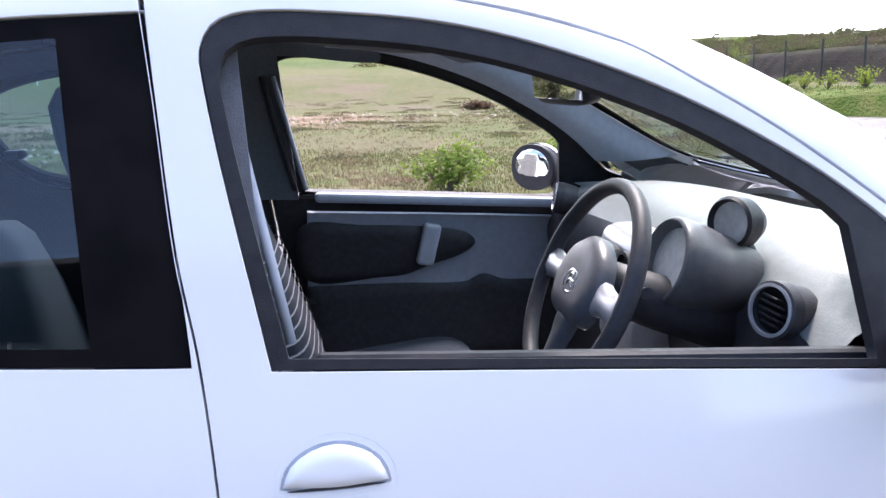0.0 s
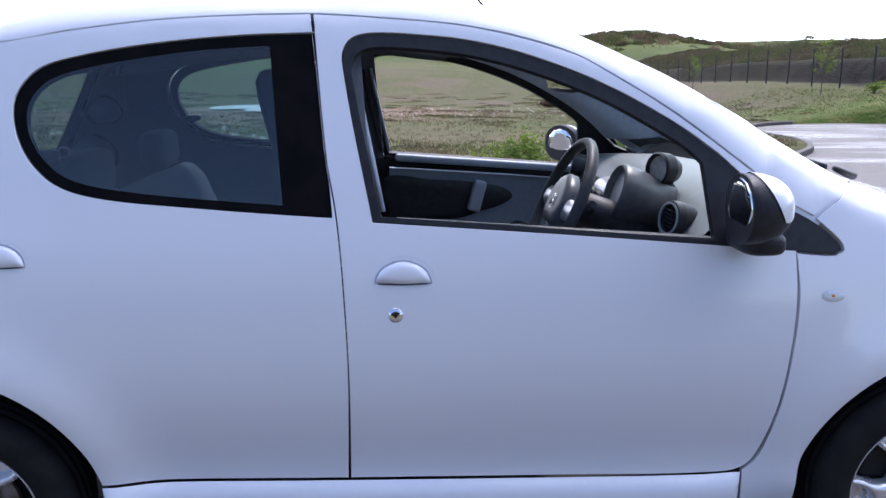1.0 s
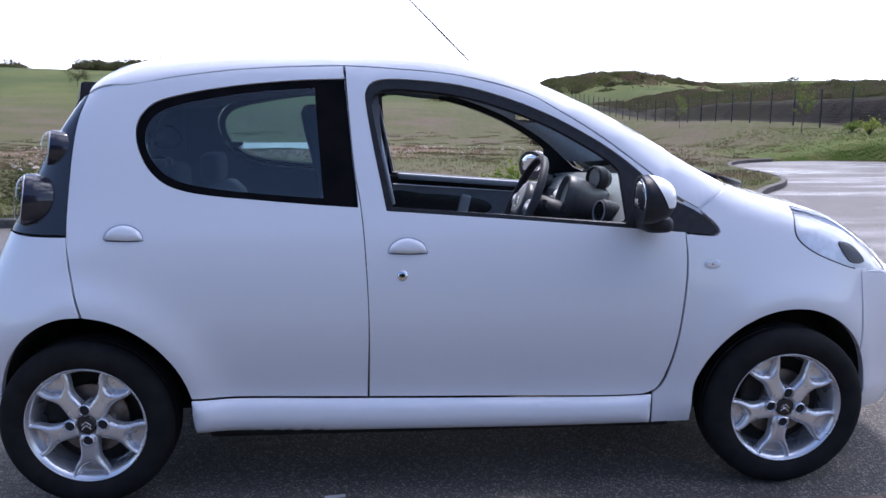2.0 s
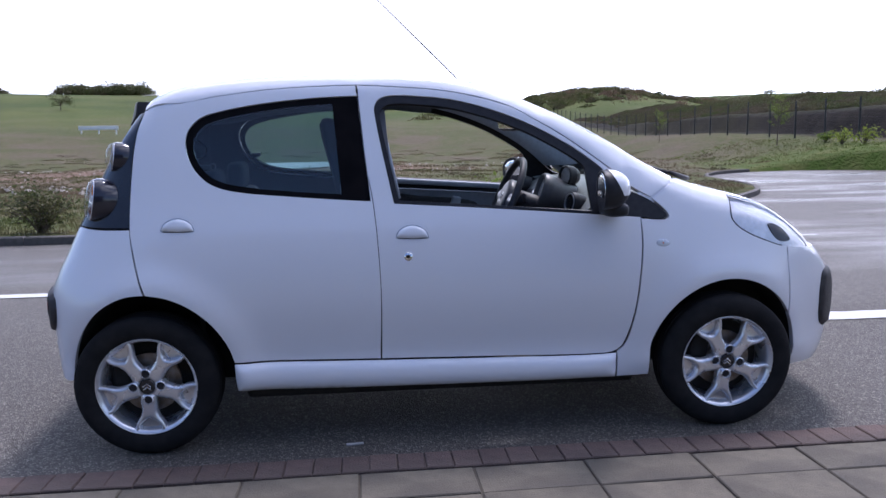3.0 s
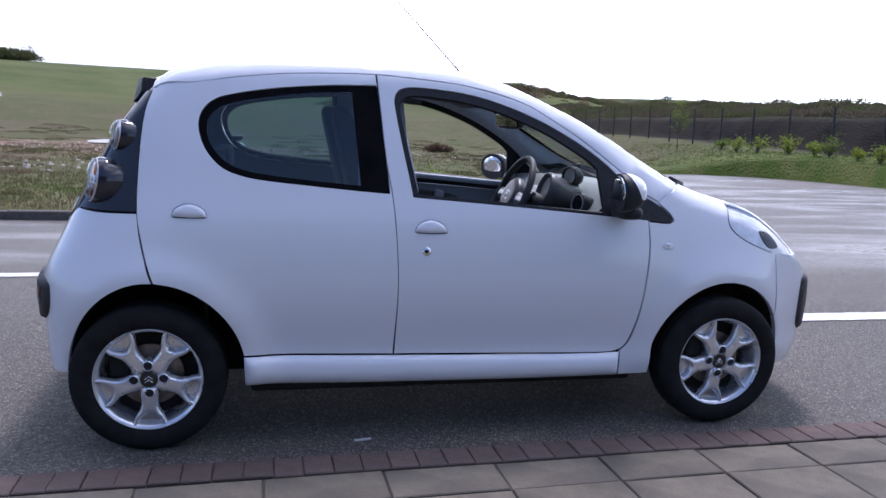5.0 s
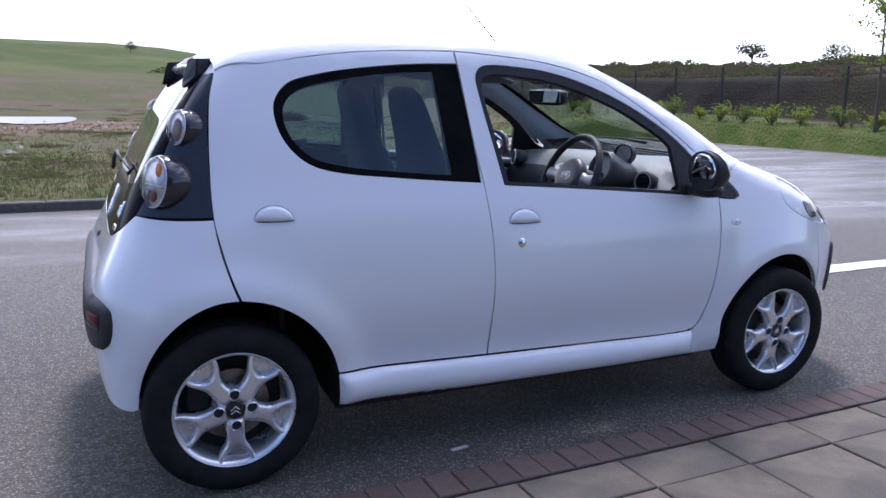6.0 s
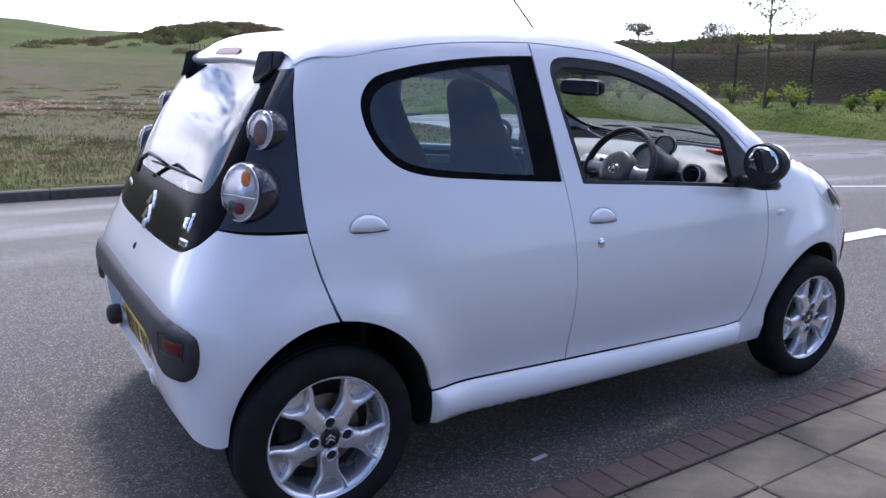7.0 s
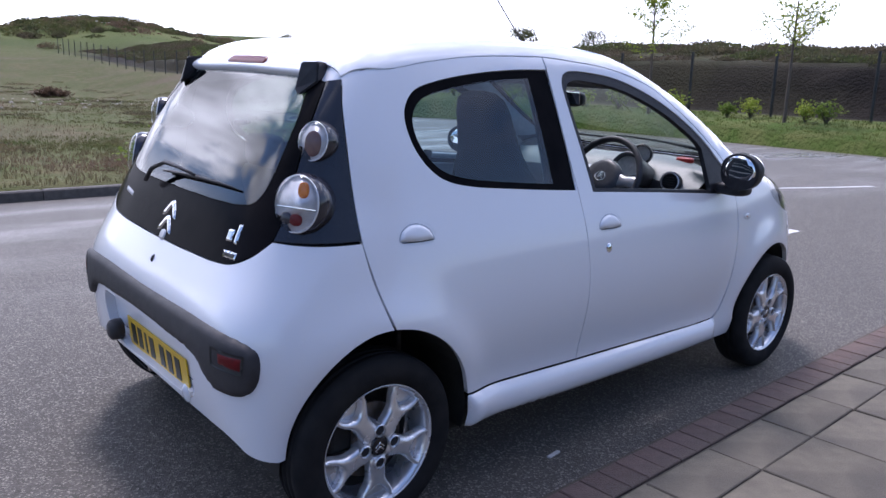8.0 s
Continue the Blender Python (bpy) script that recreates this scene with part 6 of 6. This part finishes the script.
gme = raw_mesh("ground", np.column_stack([GV, GZ]), [t for t in f if len(t) == 3], "grassland", smooth=True)
gme.update()
if gme.polygons[0].normal.z < 0:
    gme.flip_normals()
tagged(new("ground", gme), "rough open pasture with green and dry brown grass", "", kind="structure")

# markings
for x0, x1, y0, y1, w in ((2.2, 4.92, .86, .86, 0.19), (-8.5, -2.36, 2.40, 2.50, 0.15), (7.4, 10.1, 2.98, 2.05, 0.10), (4.1, 5.10, 5.20, 5.14, 0.10), (-15.5, -10.5, 2.30, 2.38, 0.15)):
    bm = bmesh.new()
    n = 48
    rows = []
    for i in range(n + 1):
        x = x0 + (x1 - x0) * i / n
        ys = [y0 + (y1 - y0) * i / n + w * (q - .5) + random.uniform(-.006, .006) for q in (0, .5, 1)]
        rows.append([bm.verts.new((x, y, float(road_height(x, y)) + .005)) for y in ys])
    for p, q in zip(rows, rows[1:]):
        for k in (0, 1):
            bm.faces.new((p[k], q[k], q[k + 1], p[k + 1]))
    tagged(part("road_marking", bm, "line_paint"), "worn white painted line on the asphalt", "", kind="structure")


# ---- pavement: red block edging and buff slabs ----
PAVE_Z = 0.042
bed = part("pavement", box((100, 5.04, .10), (-40, -3.49, -.016)), "joint")
tagged(bed, "buff concrete slab pavement with a red block edge", "", kind="structure")
bed.matrix_basis = pose(.26, -1.139, 0, 0, 0, 1.1) @ pose(-.26, 1.139, 0)


def chamfered(sx, sy, sz, ch):
    """A block centred in plan, top at z = 0, with its upper edges cut."""
    a, b = sx / 2, sy / 2
    v = [(-a, -b, -sz), (a, -b, -sz), (a, b, -sz), (-a, b, -sz), (-a, -b, -ch), (a, -b, -ch), (a, b, -ch), (-a, b, -ch), (-a + ch, -b + ch, 0), (a - ch, -b + ch, 0), (a - ch, b - ch, 0), (-a + ch, b - ch, 0)]
    f = [(8, 9, 10, 11)] + [(i, (i + 1) % 4, 4 + (i + 1) % 4, 4 + i) for i in range(4)] + [(4 + i, 4 + (i + 1) % 4, 8 + (i + 1) % 4, 8 + i) for i in range(4)]
    return v, f


def pieces(name, places, size, ch, mat, parent, rest_name):
    """Alike pieces on one mesh: the nearer ones as objects, the others joined."""
    v, f = chamfered(*size, ch)
    me = raw_mesh(name, v, f, mat)
    rest_v, rest_f = [], []
    for x, y, z, near in places:
        tilt = (random.uniform(-.5, .5), random.uniform(-.35, .35), random.uniform(-.35, .35))
        m = pose(x + random.uniform(-.0012, .0012), y + random.uniform(-.0012, .0012), z + random.uniform(-.0022, .0022), *tilt)
        if near:
            ob = new(name, me)
            ob.parent = parent
            ob.matrix_basis = m
        else:
            b = len(rest_v)
            rest_v += [m @ Vector(p) for p in v]
            rest_f += [tuple(b + i for i in q) for q in f]
    if rest_v:
        ob = part(rest_name, raw_mesh(rest_name, rest_v, rest_f, mat), mat, parent)
        ob["kind"] = "stuff"


# far kerb stones
kerb_path = flow(KERB_FAR[1:-1], step=0.05, closed=False)
kerb = tagged(new("kerb"), "dark stone kerb along the grass verge", "", kind="structure")
seg = np.concatenate([[0], np.cumsum(np.linalg.norm(np.diff(kerb_path, axis=0), axis=1))])
kv, kf = chamfered(.905, .125, .30, .015)
kerb_me = raw_mesh("kerb_stone", kv, kf, "kerb")
rest_v, rest_f = [], []
d = 0.46
while d < seg[-1] - .5:
    p, q = [np.array([np.interp(d + s, seg, kerb_path[:, i]) for i in (0, 1)]) for s in (-.4, .4)]
    mid, ang = (p + q) / 2, math.degrees(math.atan2(q[1] - p[1], q[0] - p[0]))
    nrm = np.array([-(q - p)[1], (q - p)[0]]) / np.linalg.norm(q - p)
    m = pose(mid[0] + nrm[0] * .063, mid[1] + nrm[1] * .063, .118 + random.uniform(-.004, .004), 0, 0, ang)
    if mid[0] > -14 and mid[1] < 18:
        ob = new("kerb_stone", kerb_me)
        ob.parent = kerb
        ob.matrix_basis = m
    else:
        b = len(rest_v)
        rest_v += [m @ Vector(t) for t in kv]
        rest_f += [tuple(b + i for i in t) for t in kf]
    d += .915
far_kerb = part("kerb_run", raw_mesh("kerb_run", rest_v, rest_f, "kerb"), "kerb", kerb)
far_kerb["kind"] = "stuff"

# drain and litter on the road
dv = part("drain_cover", box((.42, .20, .012), (8.10, 1.76, .010), .004), "underside")
tagged(dv, "dark iron drain cover set in the asphalt", "drain cover")
for k in range(6):
    part("slot", box((.34, .014, .004), (8.10, 1.685 + .030 * k, .0172)), "fence", dv)
tagged(part("litter", box((.07, .018, .006), (-.375, -.775, .003), .002, 1, rot(0, 0, 8)), "litter"), "flat scrap of pale litter on the asphalt", "litter")


# ---- fence ----
fence = tagged(new("fence"), "dark green steel mesh fence below the bank", "fence")


def fence_x(y):
    return 20.6 + .05 * y


post_me = None
wires_v, wires_f = [], []
for k in range(40):
    y = -8.75 + 3.0 * k
    x = fence_x(y)
    z = float(ground_height(x, y))
    if post_me is None:
        post = part("fence_post", join(box((.07, .07, 2.25), (0, 0, .825), .008, 1), box((.085, .085, .02), (0, 0, 1.955), .005, 1)), "fence", fence)
        post_me = post.data
        post.matrix_basis = pose(x, y, z)
    else:
        post = new("fence_post", post_me)
        post.parent = fence
        post.matrix_basis = pose(x, y, z, random.uniform(-.6, .6), random.uniform(-.6, .6), 3)
    if k:
        for j in range(12):
            h = .12 + j * .155
            b = len(wires_v)
            for s in (0, .006):
                wires_v += [(x0, y0, z0 + h), (x, y, z + h), (x + s, y, z + h + .005), (x0 + s, y0, z0 + h + .005)]
            wires_f += [(b, b + 1, b + 2, b + 3), (b + 4, b + 5, b + 6, b + 7)]
    x0, y0, z0 = x, y, z
wires = part("fence_wire", raw_mesh("fence_wire", wires_v, wires_f, "fence"), "fence", fence)
wires["kind"] = "stuff"


# ---- plants ----
def leaves(points, size, seed, flat=0.4):
    """Small two-triangle leaves with a fold, at given places."""
    rng = np.random.default_rng(seed)
    n = len(points)
    d = rng.normal(size=(n, 3))
    d[:, 2] *= flat
    d /= np.linalg.norm(d, axis=1, keepdims=True)
    s = np.cross(d, rng.normal(size=(n, 3)))
    s /= np.linalg.norm(s, axis=1, keepdims=True)
    L = size * rng.uniform(.6, 1.3, (n, 1))
    up = np.cross(d, s) * L * .18
    P = np.asarray(points)
    V = np.stack([P, P + d * L * .5 + s * L * .32 + up, P + d * L, P + d * L * .5 - s * L * .32 + up], 1).reshape(-1, 3)
    Fc = np.arange(n)[:, None] * 4
    return V, np.vstack([Fc + np.array([0, 1, 2]), Fc + np.array([0, 2, 3])])


def bush(name, at, height, spread, count, leaf, mat, label, category, seed, parent=None):
    """Many stems from one root, each tipped with leaf clumps."""
    rng = np.random.default_rng(seed)
    bms, pts = [], []
    for k in range(14):
        a, r = rng.uniform(0, 6.28), spread * rng.uniform(.2, 1.0)
        tip = Vector((r * math.cos(a), r * math.sin(a), height * rng.uniform(.55, 1.0) * (1 - .35 * (r / spread)**2)))
        mid = tip * .5 + Vector((0, 0, height * .12))
        bms.append(tube([(0, 0, -.05), tuple(mid), tuple(tip)], [.02 * height, .012 * height, .004 * height], 5))
        for j in range(count // 14):
            t = rng.uniform(.25, 1.05)
            q = mid.lerp(tip, t * 2 - 1) if t > .5 else mid * (t * 2)
            pts.append(np.array(q) + rng.normal(size=3) * np.array([.16, .16, .12]) * spread)
    thing = part(name, join(*bms), "bark", parent)
    thing.matrix_basis = pose(*at)
    V, T = leaves(np.array(pts), leaf, seed)
    part("foliage", raw_mesh("foliage", V, T, mat), mat, thing)
    return tagged(thing, label, category) if label else thing


def sapling(at, height, count, seed, mat="leaf", crown_from=0.35, broad=1.0):
    """A young tree: thin trunk, rising limbs, sparse leaves."""
    rng = np.random.default_rng(seed)
    lean = rng.normal(size=2) * .02 * height
    trunk_pts = [(lean[0] * t * t, lean[1] * t * t, height * t - .1) for t in np.linspace(0, 1, 7)]
    tree = new("sapling")
    tree.matrix_basis = pose(*at)
    part("trunk", tube(trunk_pts, [.045 * height / 4 * (1 - .85 * t) for t in np.linspace(0, 1, 7)], 7), "bark", tree)
    pts = []
    for k in range(26):
        t = rng.uniform(crown_from, .95)
        a = rng.uniform(0, 6.28)
        ln = (height * .26 * (1.15 - t) * rng.uniform(.6, 1.2) + .15) * broad
        b = Vector((lean[0] * t * t, lean[1] * t * t, height * t - .1))
        tip = b + Vector((math.cos(a) * ln, math.sin(a) * ln, ln * rng.uniform(.5, 1.1)))
        mid = b.lerp(tip, .5) + Vector((0, 0, -.04 * ln))
        part("branch", tube([tuple(b), tuple(mid), tuple(tip)], [.010 * height / 4, .007 * height / 4, .003 * height / 4], 5), "bark", tree)
        for j in range(count // 26):
            u = rng.uniform(.3, 1.1)
            pts.append(np.array(b.lerp(tip, u)) + rng.normal(size=3) * .07 * height / 4)
    V, T = leaves(np.array(pts), .075 * height / 4 * broad, seed, .8)
    part("crown", raw_mesh("crown", V, T, mat), mat, tree)
    return tree


def on_ground(x, y):
    return (x, y, float(ground_height(x, y)))


for k, (x, y, h) in enumerate(((19.4, 8.0, 4.9), (19.7, 12.8, 4.9), (20.2, 34, 2.6), (20.8, 52, 2.4))):
    tagged(sapling(on_ground(x, y), h, 1500, 40 + k, "leaf_yellow" if y < 20 else "leaf"), "young thin tree with sparse fresh leaves on the verge", "tree", "saplings on the verge")


def small_tree(at, height, width, seed):
    """A far small tree: short trunk, a few limbs, and a crown of uneven leaf clumps."""
    rng = np.random.default_rng(seed)
    tree = new("small_tree")
    tree.matrix_basis = pose(*at)
    wood = [tube([(0, 0, -.2), (.03 * height, 0, height * .35), (0, .02 * height, height * .7)], [.03 * height, .022 * height, .008 * height], 6)]
    pts = []
    for k in range(11):
        a, r = rng.uniform(0, 6.28), width * .5 * rng.uniform(.2, .9)
        c0 = np.array((r * math.cos(a), r * math.sin(a), height * rng.uniform(.45, .95) - .25 * r))
        wood.append(tube([(0, 0, height * .3), tuple(c0 * np.array([.5, .5, .8])), tuple(c0)], [.012 * height, .008 * height, .003 * height], 5))
        pts.append(c0 + rng.normal(size=(120, 3)) * np.array([.13, .13, .085]) * height)
    part("trunk", join(*wood), "bark", tree)
    V, T = leaves(np.vstack(pts), .055 * height, seed, .8)
    part("crown", raw_mesh("crown", V, T, "leaf_dark"), "leaf_dark", tree)
    return tagged(tree, "small dark tree standing on the skyline", "tree", "trees on the skyline")


for k, (x, y, h, w) in enumerate(((44, 42, 2.6, 2.8), (58, 46, 2.8, 3.2), (62, 36, 1.8, 2.0), (50, 92, 2.4, 3.4), (5, 175, 2.6, 3.4), (-60, 150, 3.2, 4))):
    small_tree(on_ground(x, y), h, w, 80 + k)
for k, (x, y, h, s, mat, lab) in enumerate(((-4.95, 7.35, .75, .62, "leaf_dark", "low twiggy grey-green shrub by the kerb"), (1.35, 7.5, .62, .6, "leaf", "low green shrub beside the kerb"), (3.0, 8.3, .5, .5, "leaf", "low green shrub beside the kerb"),
                                          (10.2, 50, .55, .9, "rust_brush", "rust-brown dead bush in the pasture"), (11.4, 52, .5, .8, "rust_brush", "rust-brown dead bush in the pasture"))):
    bush("shrub", on_ground(x, y), h, s, 900 if y < 10 else 1500, .07 if y < 10 else .12, mat, lab, "shrub", 100 + k)
for k in range(22):
    y = 2.5 + k * 1.35 + random.uniform(-.5, .5)
    x = fence_x(y) - random.uniform(.5, 1.3)
    h = random.uniform(.45, .85)
    tagged(bush("fence_shrub", on_ground(x, y), h, h * .75, 260, .10, "leaf_yellow" if k % 3 else "leaf", "", "", 200 + k), "bright yellow-green shrub at the foot of the fence", "shrub", "shrubs along the fence")

# scrub on the bank, clumps in the pasture and far hedges
rng = np.random.default_rng(5)


def mounds(name, spots, leaf, per, mat, label, category):
    """Rounded low clumps of many small leaves; spots are (x, y, radius, height)."""
    vs, fs, nv = [], [], 0
    for k, (x, y, r, h) in enumerate(spots):
        a, u = rng.uniform(0, 2 * math.pi, per), np.sqrt(rng.uniform(0, 1, per))
        lump = 1 + .25 * np.sin(a * 3 + k) + .15 * np.sin(a * 7 + 2 * k)
        px, py = x + r * u * lump * np.cos(a), y + r * u * lump * np.sin(a)
        pz = ground_height(px, py) + h * np.sqrt(np.clip(1 - u**2, 0, 1)) * rng.uniform(.35, 1.05, per)
        V, T = leaves(np.column_stack([px, py, pz]), leaf * (.7 + .3 * r), 1000 + k, .8)
        vs.append(V)
        fs.append(T + nv)
        nv += len(V)
    tagged(new(name, raw_mesh(name, np.vstack(vs), np.vstack(fs), mat)), label, category, kind="stuff")


def bank_spots(n, e0, e1, r0, r1, tall):
    out = []
    for _ in range(n):
        y, e, r = rng.uniform(-26, 120), rng.uniform(e0, e1), rng.uniform(r0, r1)
        out.append((fence_x(y) + e, y, r, r * rng.uniform(.5, 1.0) * tall))
    return out


mounds("scrub", bank_spots(430, 5.8, 17, .6, 1.5, .38) + [(52 + rng.normal() * 3, 97 + rng.normal() * 3, 1.8, 1.5) for _ in range(14)], .15, 330, "leaf_dark", "dark green low scrub covering the bank", "scrub")
mounds("dry_scrub", bank_spots(330, 4.8, 15, .5, 1.2, .36), .13, 260, "dry_leaf", "brown dry scrub covering the bank", "scrub")


def field_spots(n, x0, x1, y0, y1, r0, r1, tall):
    out = []
    while len(out) < n:
        x, y, r = rng.uniform(x0, x1), y0 + (y1 - y0) * rng.uniform(0, 1)**1.4, rng.uniform(r0, r1)
        if not inside(np.array([(x, y)]), verge_mask)[0] and not (-15 < x < -1 and 34 < y < 68):
            out.append((x, y, r * (1 + y / 60), r * tall))
    return out


verge_mask = inset(under, -0.35)
mounds("green_clumps", field_spots(210, -30, 18, 8, 75, .2, .6, .2), .07, 200, "blade", "green grass clumps in the pasture", "grass")
mounds("dry_clumps", field_spots(150, -30, 18, 12, 75, .2, .6, .16), .07, 180, "dry_leaf", "brown dry weeds in the pasture", "weeds")

hedge_spots = []
for k in range(150):
    a, r0, r, h = ((rng.uniform(-.375, -.285), 235 + rng.uniform(-8, 8), rng.uniform(2.2, 3.6), 0), (rng.uniform(-.53, -.435), 245 + rng.uniform(-8, 8), rng.uniform(2, 3.2), 0), (rng.uniform(.20, .44), 150 + rng.uniform(-14, 14), rng.uniform(.9, 1.7), 0))[k % 3]
    h = r * rng.uniform(.7, 1.15) * (1.2 if -.325 < a < 0 else .9 if a < 0 else .6)
    hedge_spots.append((r0 * math.sin(a), r0 * math.cos(a), r, h))
mounds("hedgerow", hedge_spots, .30, 420, "leaf_dark", "far dark hedgerows on the hillside", "hedge")
mounds("hill_scrub", [(43 + rng.normal() * 13, 146 + rng.normal() * 8, rng.uniform(1.2, 2.8), rng.uniform(.5, 1.1)) for _ in range(95)], .26, 240, "blade", "dull green scrub along the top of the ridge", "scrub")


# pond in the pasture
pond = flow([(-13.5, 56), (-11.5, 46), (-10, 48), (-8.5, 41), (-6.5, 43), (-5, 40), (-3.6, 42), (-3.0, 50), (-3.4, 60), (-5, 66), (-8, 64), (-11, 67)], step=1.2)
V, T = triangulate(pond, [], 2.5)
tagged(new("water", raw_mesh("water", np.column_stack([V, np.full(len(V), .165)]), T, "water", True)), "shallow bright standing water in the field", "", kind="structure")

# white rail and sign far off
rail = tagged(new("barrier"), "long low white barrier far across the field", "barrier")
bx, by, bz = on_ground(-36, 100)
part("rail", box((5.0, .15, .5), (bx, by, bz + .75), .03), "white_sign", rail)
for dx in (-2.2, 0, 2.2):
    part("post", box((.15, .15, .9), (bx + dx, by, bz + .25), .02), "white_sign", rail)
sx, sy, sz = on_ground(-50, 84)
sign_board = tagged(new("sign_board"), "white sign board on posts in the field", "sign")
part("board", box((2.4, .12, 2.6), (sx, sy, sz + 2.0), .03), "white_sign", sign_board)
for dx in (-.9, .9):
    part("post", box((.12, .12, 1.2), (sx + dx, sy, sz + .4), .02), "white_sign", sign_board)

# brick building across the pavement, which the side glass mirrors
house = tagged(new("brick_building"), "low orange brick building with dark windows", "building")
HX, HY, HW, HH = -3.0, -17.5, 24.0, 7.8
bm = bmesh.new()
cols = [-HW / 2]
for k in range(8):
    cols += [-HW / 2 + 1.0 + 3.0 * k, -HW / 2 + 2.4 + 3.0 * k]
cols += [HW / 2]
levels = [-.2, .9, 2.3, 4.3, 5.7, HH]
grid = [[bm.verts.new((HX + x, HY, z)) for z in levels] for x in cols]
for i in range(len(cols) - 1):
    for j in range(len(levels) - 1):
        if not (i % 2 and j % 2):
            bm.faces.new((grid[i][j], grid[i + 1][j], grid[i + 1][j + 1], grid[i][j + 1]))
bmesh.ops.solidify(bm, geom=bm.faces[:], thickness=.3)
part("wall", bm, "facade_brick", house)
part("rear_wall", box((HW, .3, HH), (HX, HY - 8, HH / 2 - .1)), "facade_brick", house)
for s in (-1, 1):
    part("end_wall", box((.3, 7.6, HH), (HX + s * (HW / 2 - .15), HY - 4, HH / 2 - .1)), "facade_brick", house)
part("roof", box((HW + .6, 9.2, .25), (HX, HY - 4, HH + .14), .04), "roof_tile", house)
for i in range(1, len(cols) - 1, 2):
    for j in (1, 3):
        w = part("window", box((1.4, .06, 1.4), (HX + (cols[i] + cols[i + 1]) / 2, HY - .16, (levels[j] + levels[j + 1]) / 2), .01), "black_gloss", house)
        part("frame", box((.06, .08, 1.4), (HX + (cols[i] + cols[i + 1]) / 2, HY - .12, (levels[j] + levels[j + 1]) / 2)), "white_sign", w)

# rubble in the pasture
rng = np.random.default_rng(9)
rv, rf = [], []
for k in range(360):
    x, y = (rng.uniform(-16, -3), rng.uniform(15, 23)) if k < 120 else (rng.uniform(-30, 14), rng.uniform(30, 47))
    s = rng.uniform(.03, .12)
    o = np.array([(1, 0, 0), (0, 1, 0), (-1, 0, 0), (0, -1, 0), (0, 0, .8), (.6, .6, .4), (-.6, .5, .4)]) * s * rng.uniform(.6, 1.3, (7, 1)) + np.array(on_ground(x, y)) + np.array([0, 0, .03])
    b = len(rv)
    rv += list(o)
    rf += [(b, b + 5, b + 4), (b + 5, b + 1, b + 4), (b + 1, b + 6, b + 4), (b + 6, b + 2, b + 4), (b + 2, b + 3, b + 4), (b + 3, b, b + 4), (b, b + 1, b + 5), (b + 1, b + 2, b + 6)]
tagged(new("rubble", raw_mesh("rubble", rv, rf, "stone")), "pale broken stones scattered over the pasture", "rubble", kind="stuff")

# grass
rng = np.random.default_rng(3)


def tufts(n, region, height, seed, blades=5):
    g = np.random.default_rng(seed)
    P = region(g, n)
    base = np.repeat(np.column_stack([P, ground_height(P[:, 0], P[:, 1])]), blades, axis=0)
    k = len(base)
    base[:, :2] += g.normal(size=(k, 2)) * .05
    a = g.uniform(0, 6.28, k)
    h = height * g.uniform(.4, 1.3, k)
    w = h * .05 + .004
    side_ = np.column_stack([np.cos(a), np.sin(a), np.zeros(k)]) * w[:, None]
    bend = np.column_stack([np.cos(a + 1.3), np.sin(a + 1.3), np.zeros(k)]) * (h * g.uniform(.1, .6, k))[:, None]
    tip = base + bend + np.column_stack([np.zeros(k), np.zeros(k), h])
    mid = base + bend * .35 + np.column_stack([np.zeros(k), np.zeros(k), h * .6])
    V = np.stack([base - side_, base + side_, mid + side_ * .7, mid - side_ * .7, tip], 1).reshape(-1, 3)
    b = np.arange(k)[:, None] * 5
    return V, [tuple(q) for q in (b + np.array([0, 1, 2, 3]))] + [tuple(q) for q in (b + np.array([3, 2, 4]))]




def verge(x0, x1, y0, y1, power=1.0):
    def f(g, n):
        P = np.column_stack([g.uniform(x0, x1, n), y0 + (y1 - y0) * g.uniform(0, 1, n)**power])
        return P[~inside(P, verge_mask)]
    return f


for name, n, region, h, lab in (("verge_grass", 9000, verge(-13, 13, 6.8, 16, 1.3), .06, "rough grass along the kerb"), ("field_grass", 8000, verge(-22, 14, 9, 34, 1.3), .065, "rough tussocky pasture grass"), ("far_grass", 6500, verge(15, 21.5, -6, 40), .07, "mown grass between the road and the fence"), ("tussocks", 3000, verge(-40, 20, 28, 42), .10, "dry tussocks far out in the pasture")):
    V, T = tufts(n, region, h, len(name))
    tagged(new(name, raw_mesh(name, V, T, "verge_blade" if name == "far_grass" else "blade")), lab, "grass", kind="stuff")

# ---- pavement pieces ----
pieces("brick", [(-30 + .1015 * k, -1.0605, PAVE_Z + .004, -2.8 < -30 + .1015 * k < 7.5) for k in range(380)], (.0995, .142, .10), .004, "brick", bed, "brick_run")
first_row = [(.260 + .405 * k, -1.2435, PAVE_Z, -2.5 < .260 + .405 * k < 7) for k in range(-70, 24)]
pieces("slab", first_row, (.398, .202, .05), .004, "slab", bed, "slab_run")
main_rows = [(.260 + .405 * k, -1.5495 - .405 * r, PAVE_Z, r < 4 and -2.9 < .260 + .405 * k < 7) for k in range(-70, 24) for r in range(11)]
pieces("paving_slab", main_rows, (.398, .398, .05), .004, "slab", bed, "paving_run")
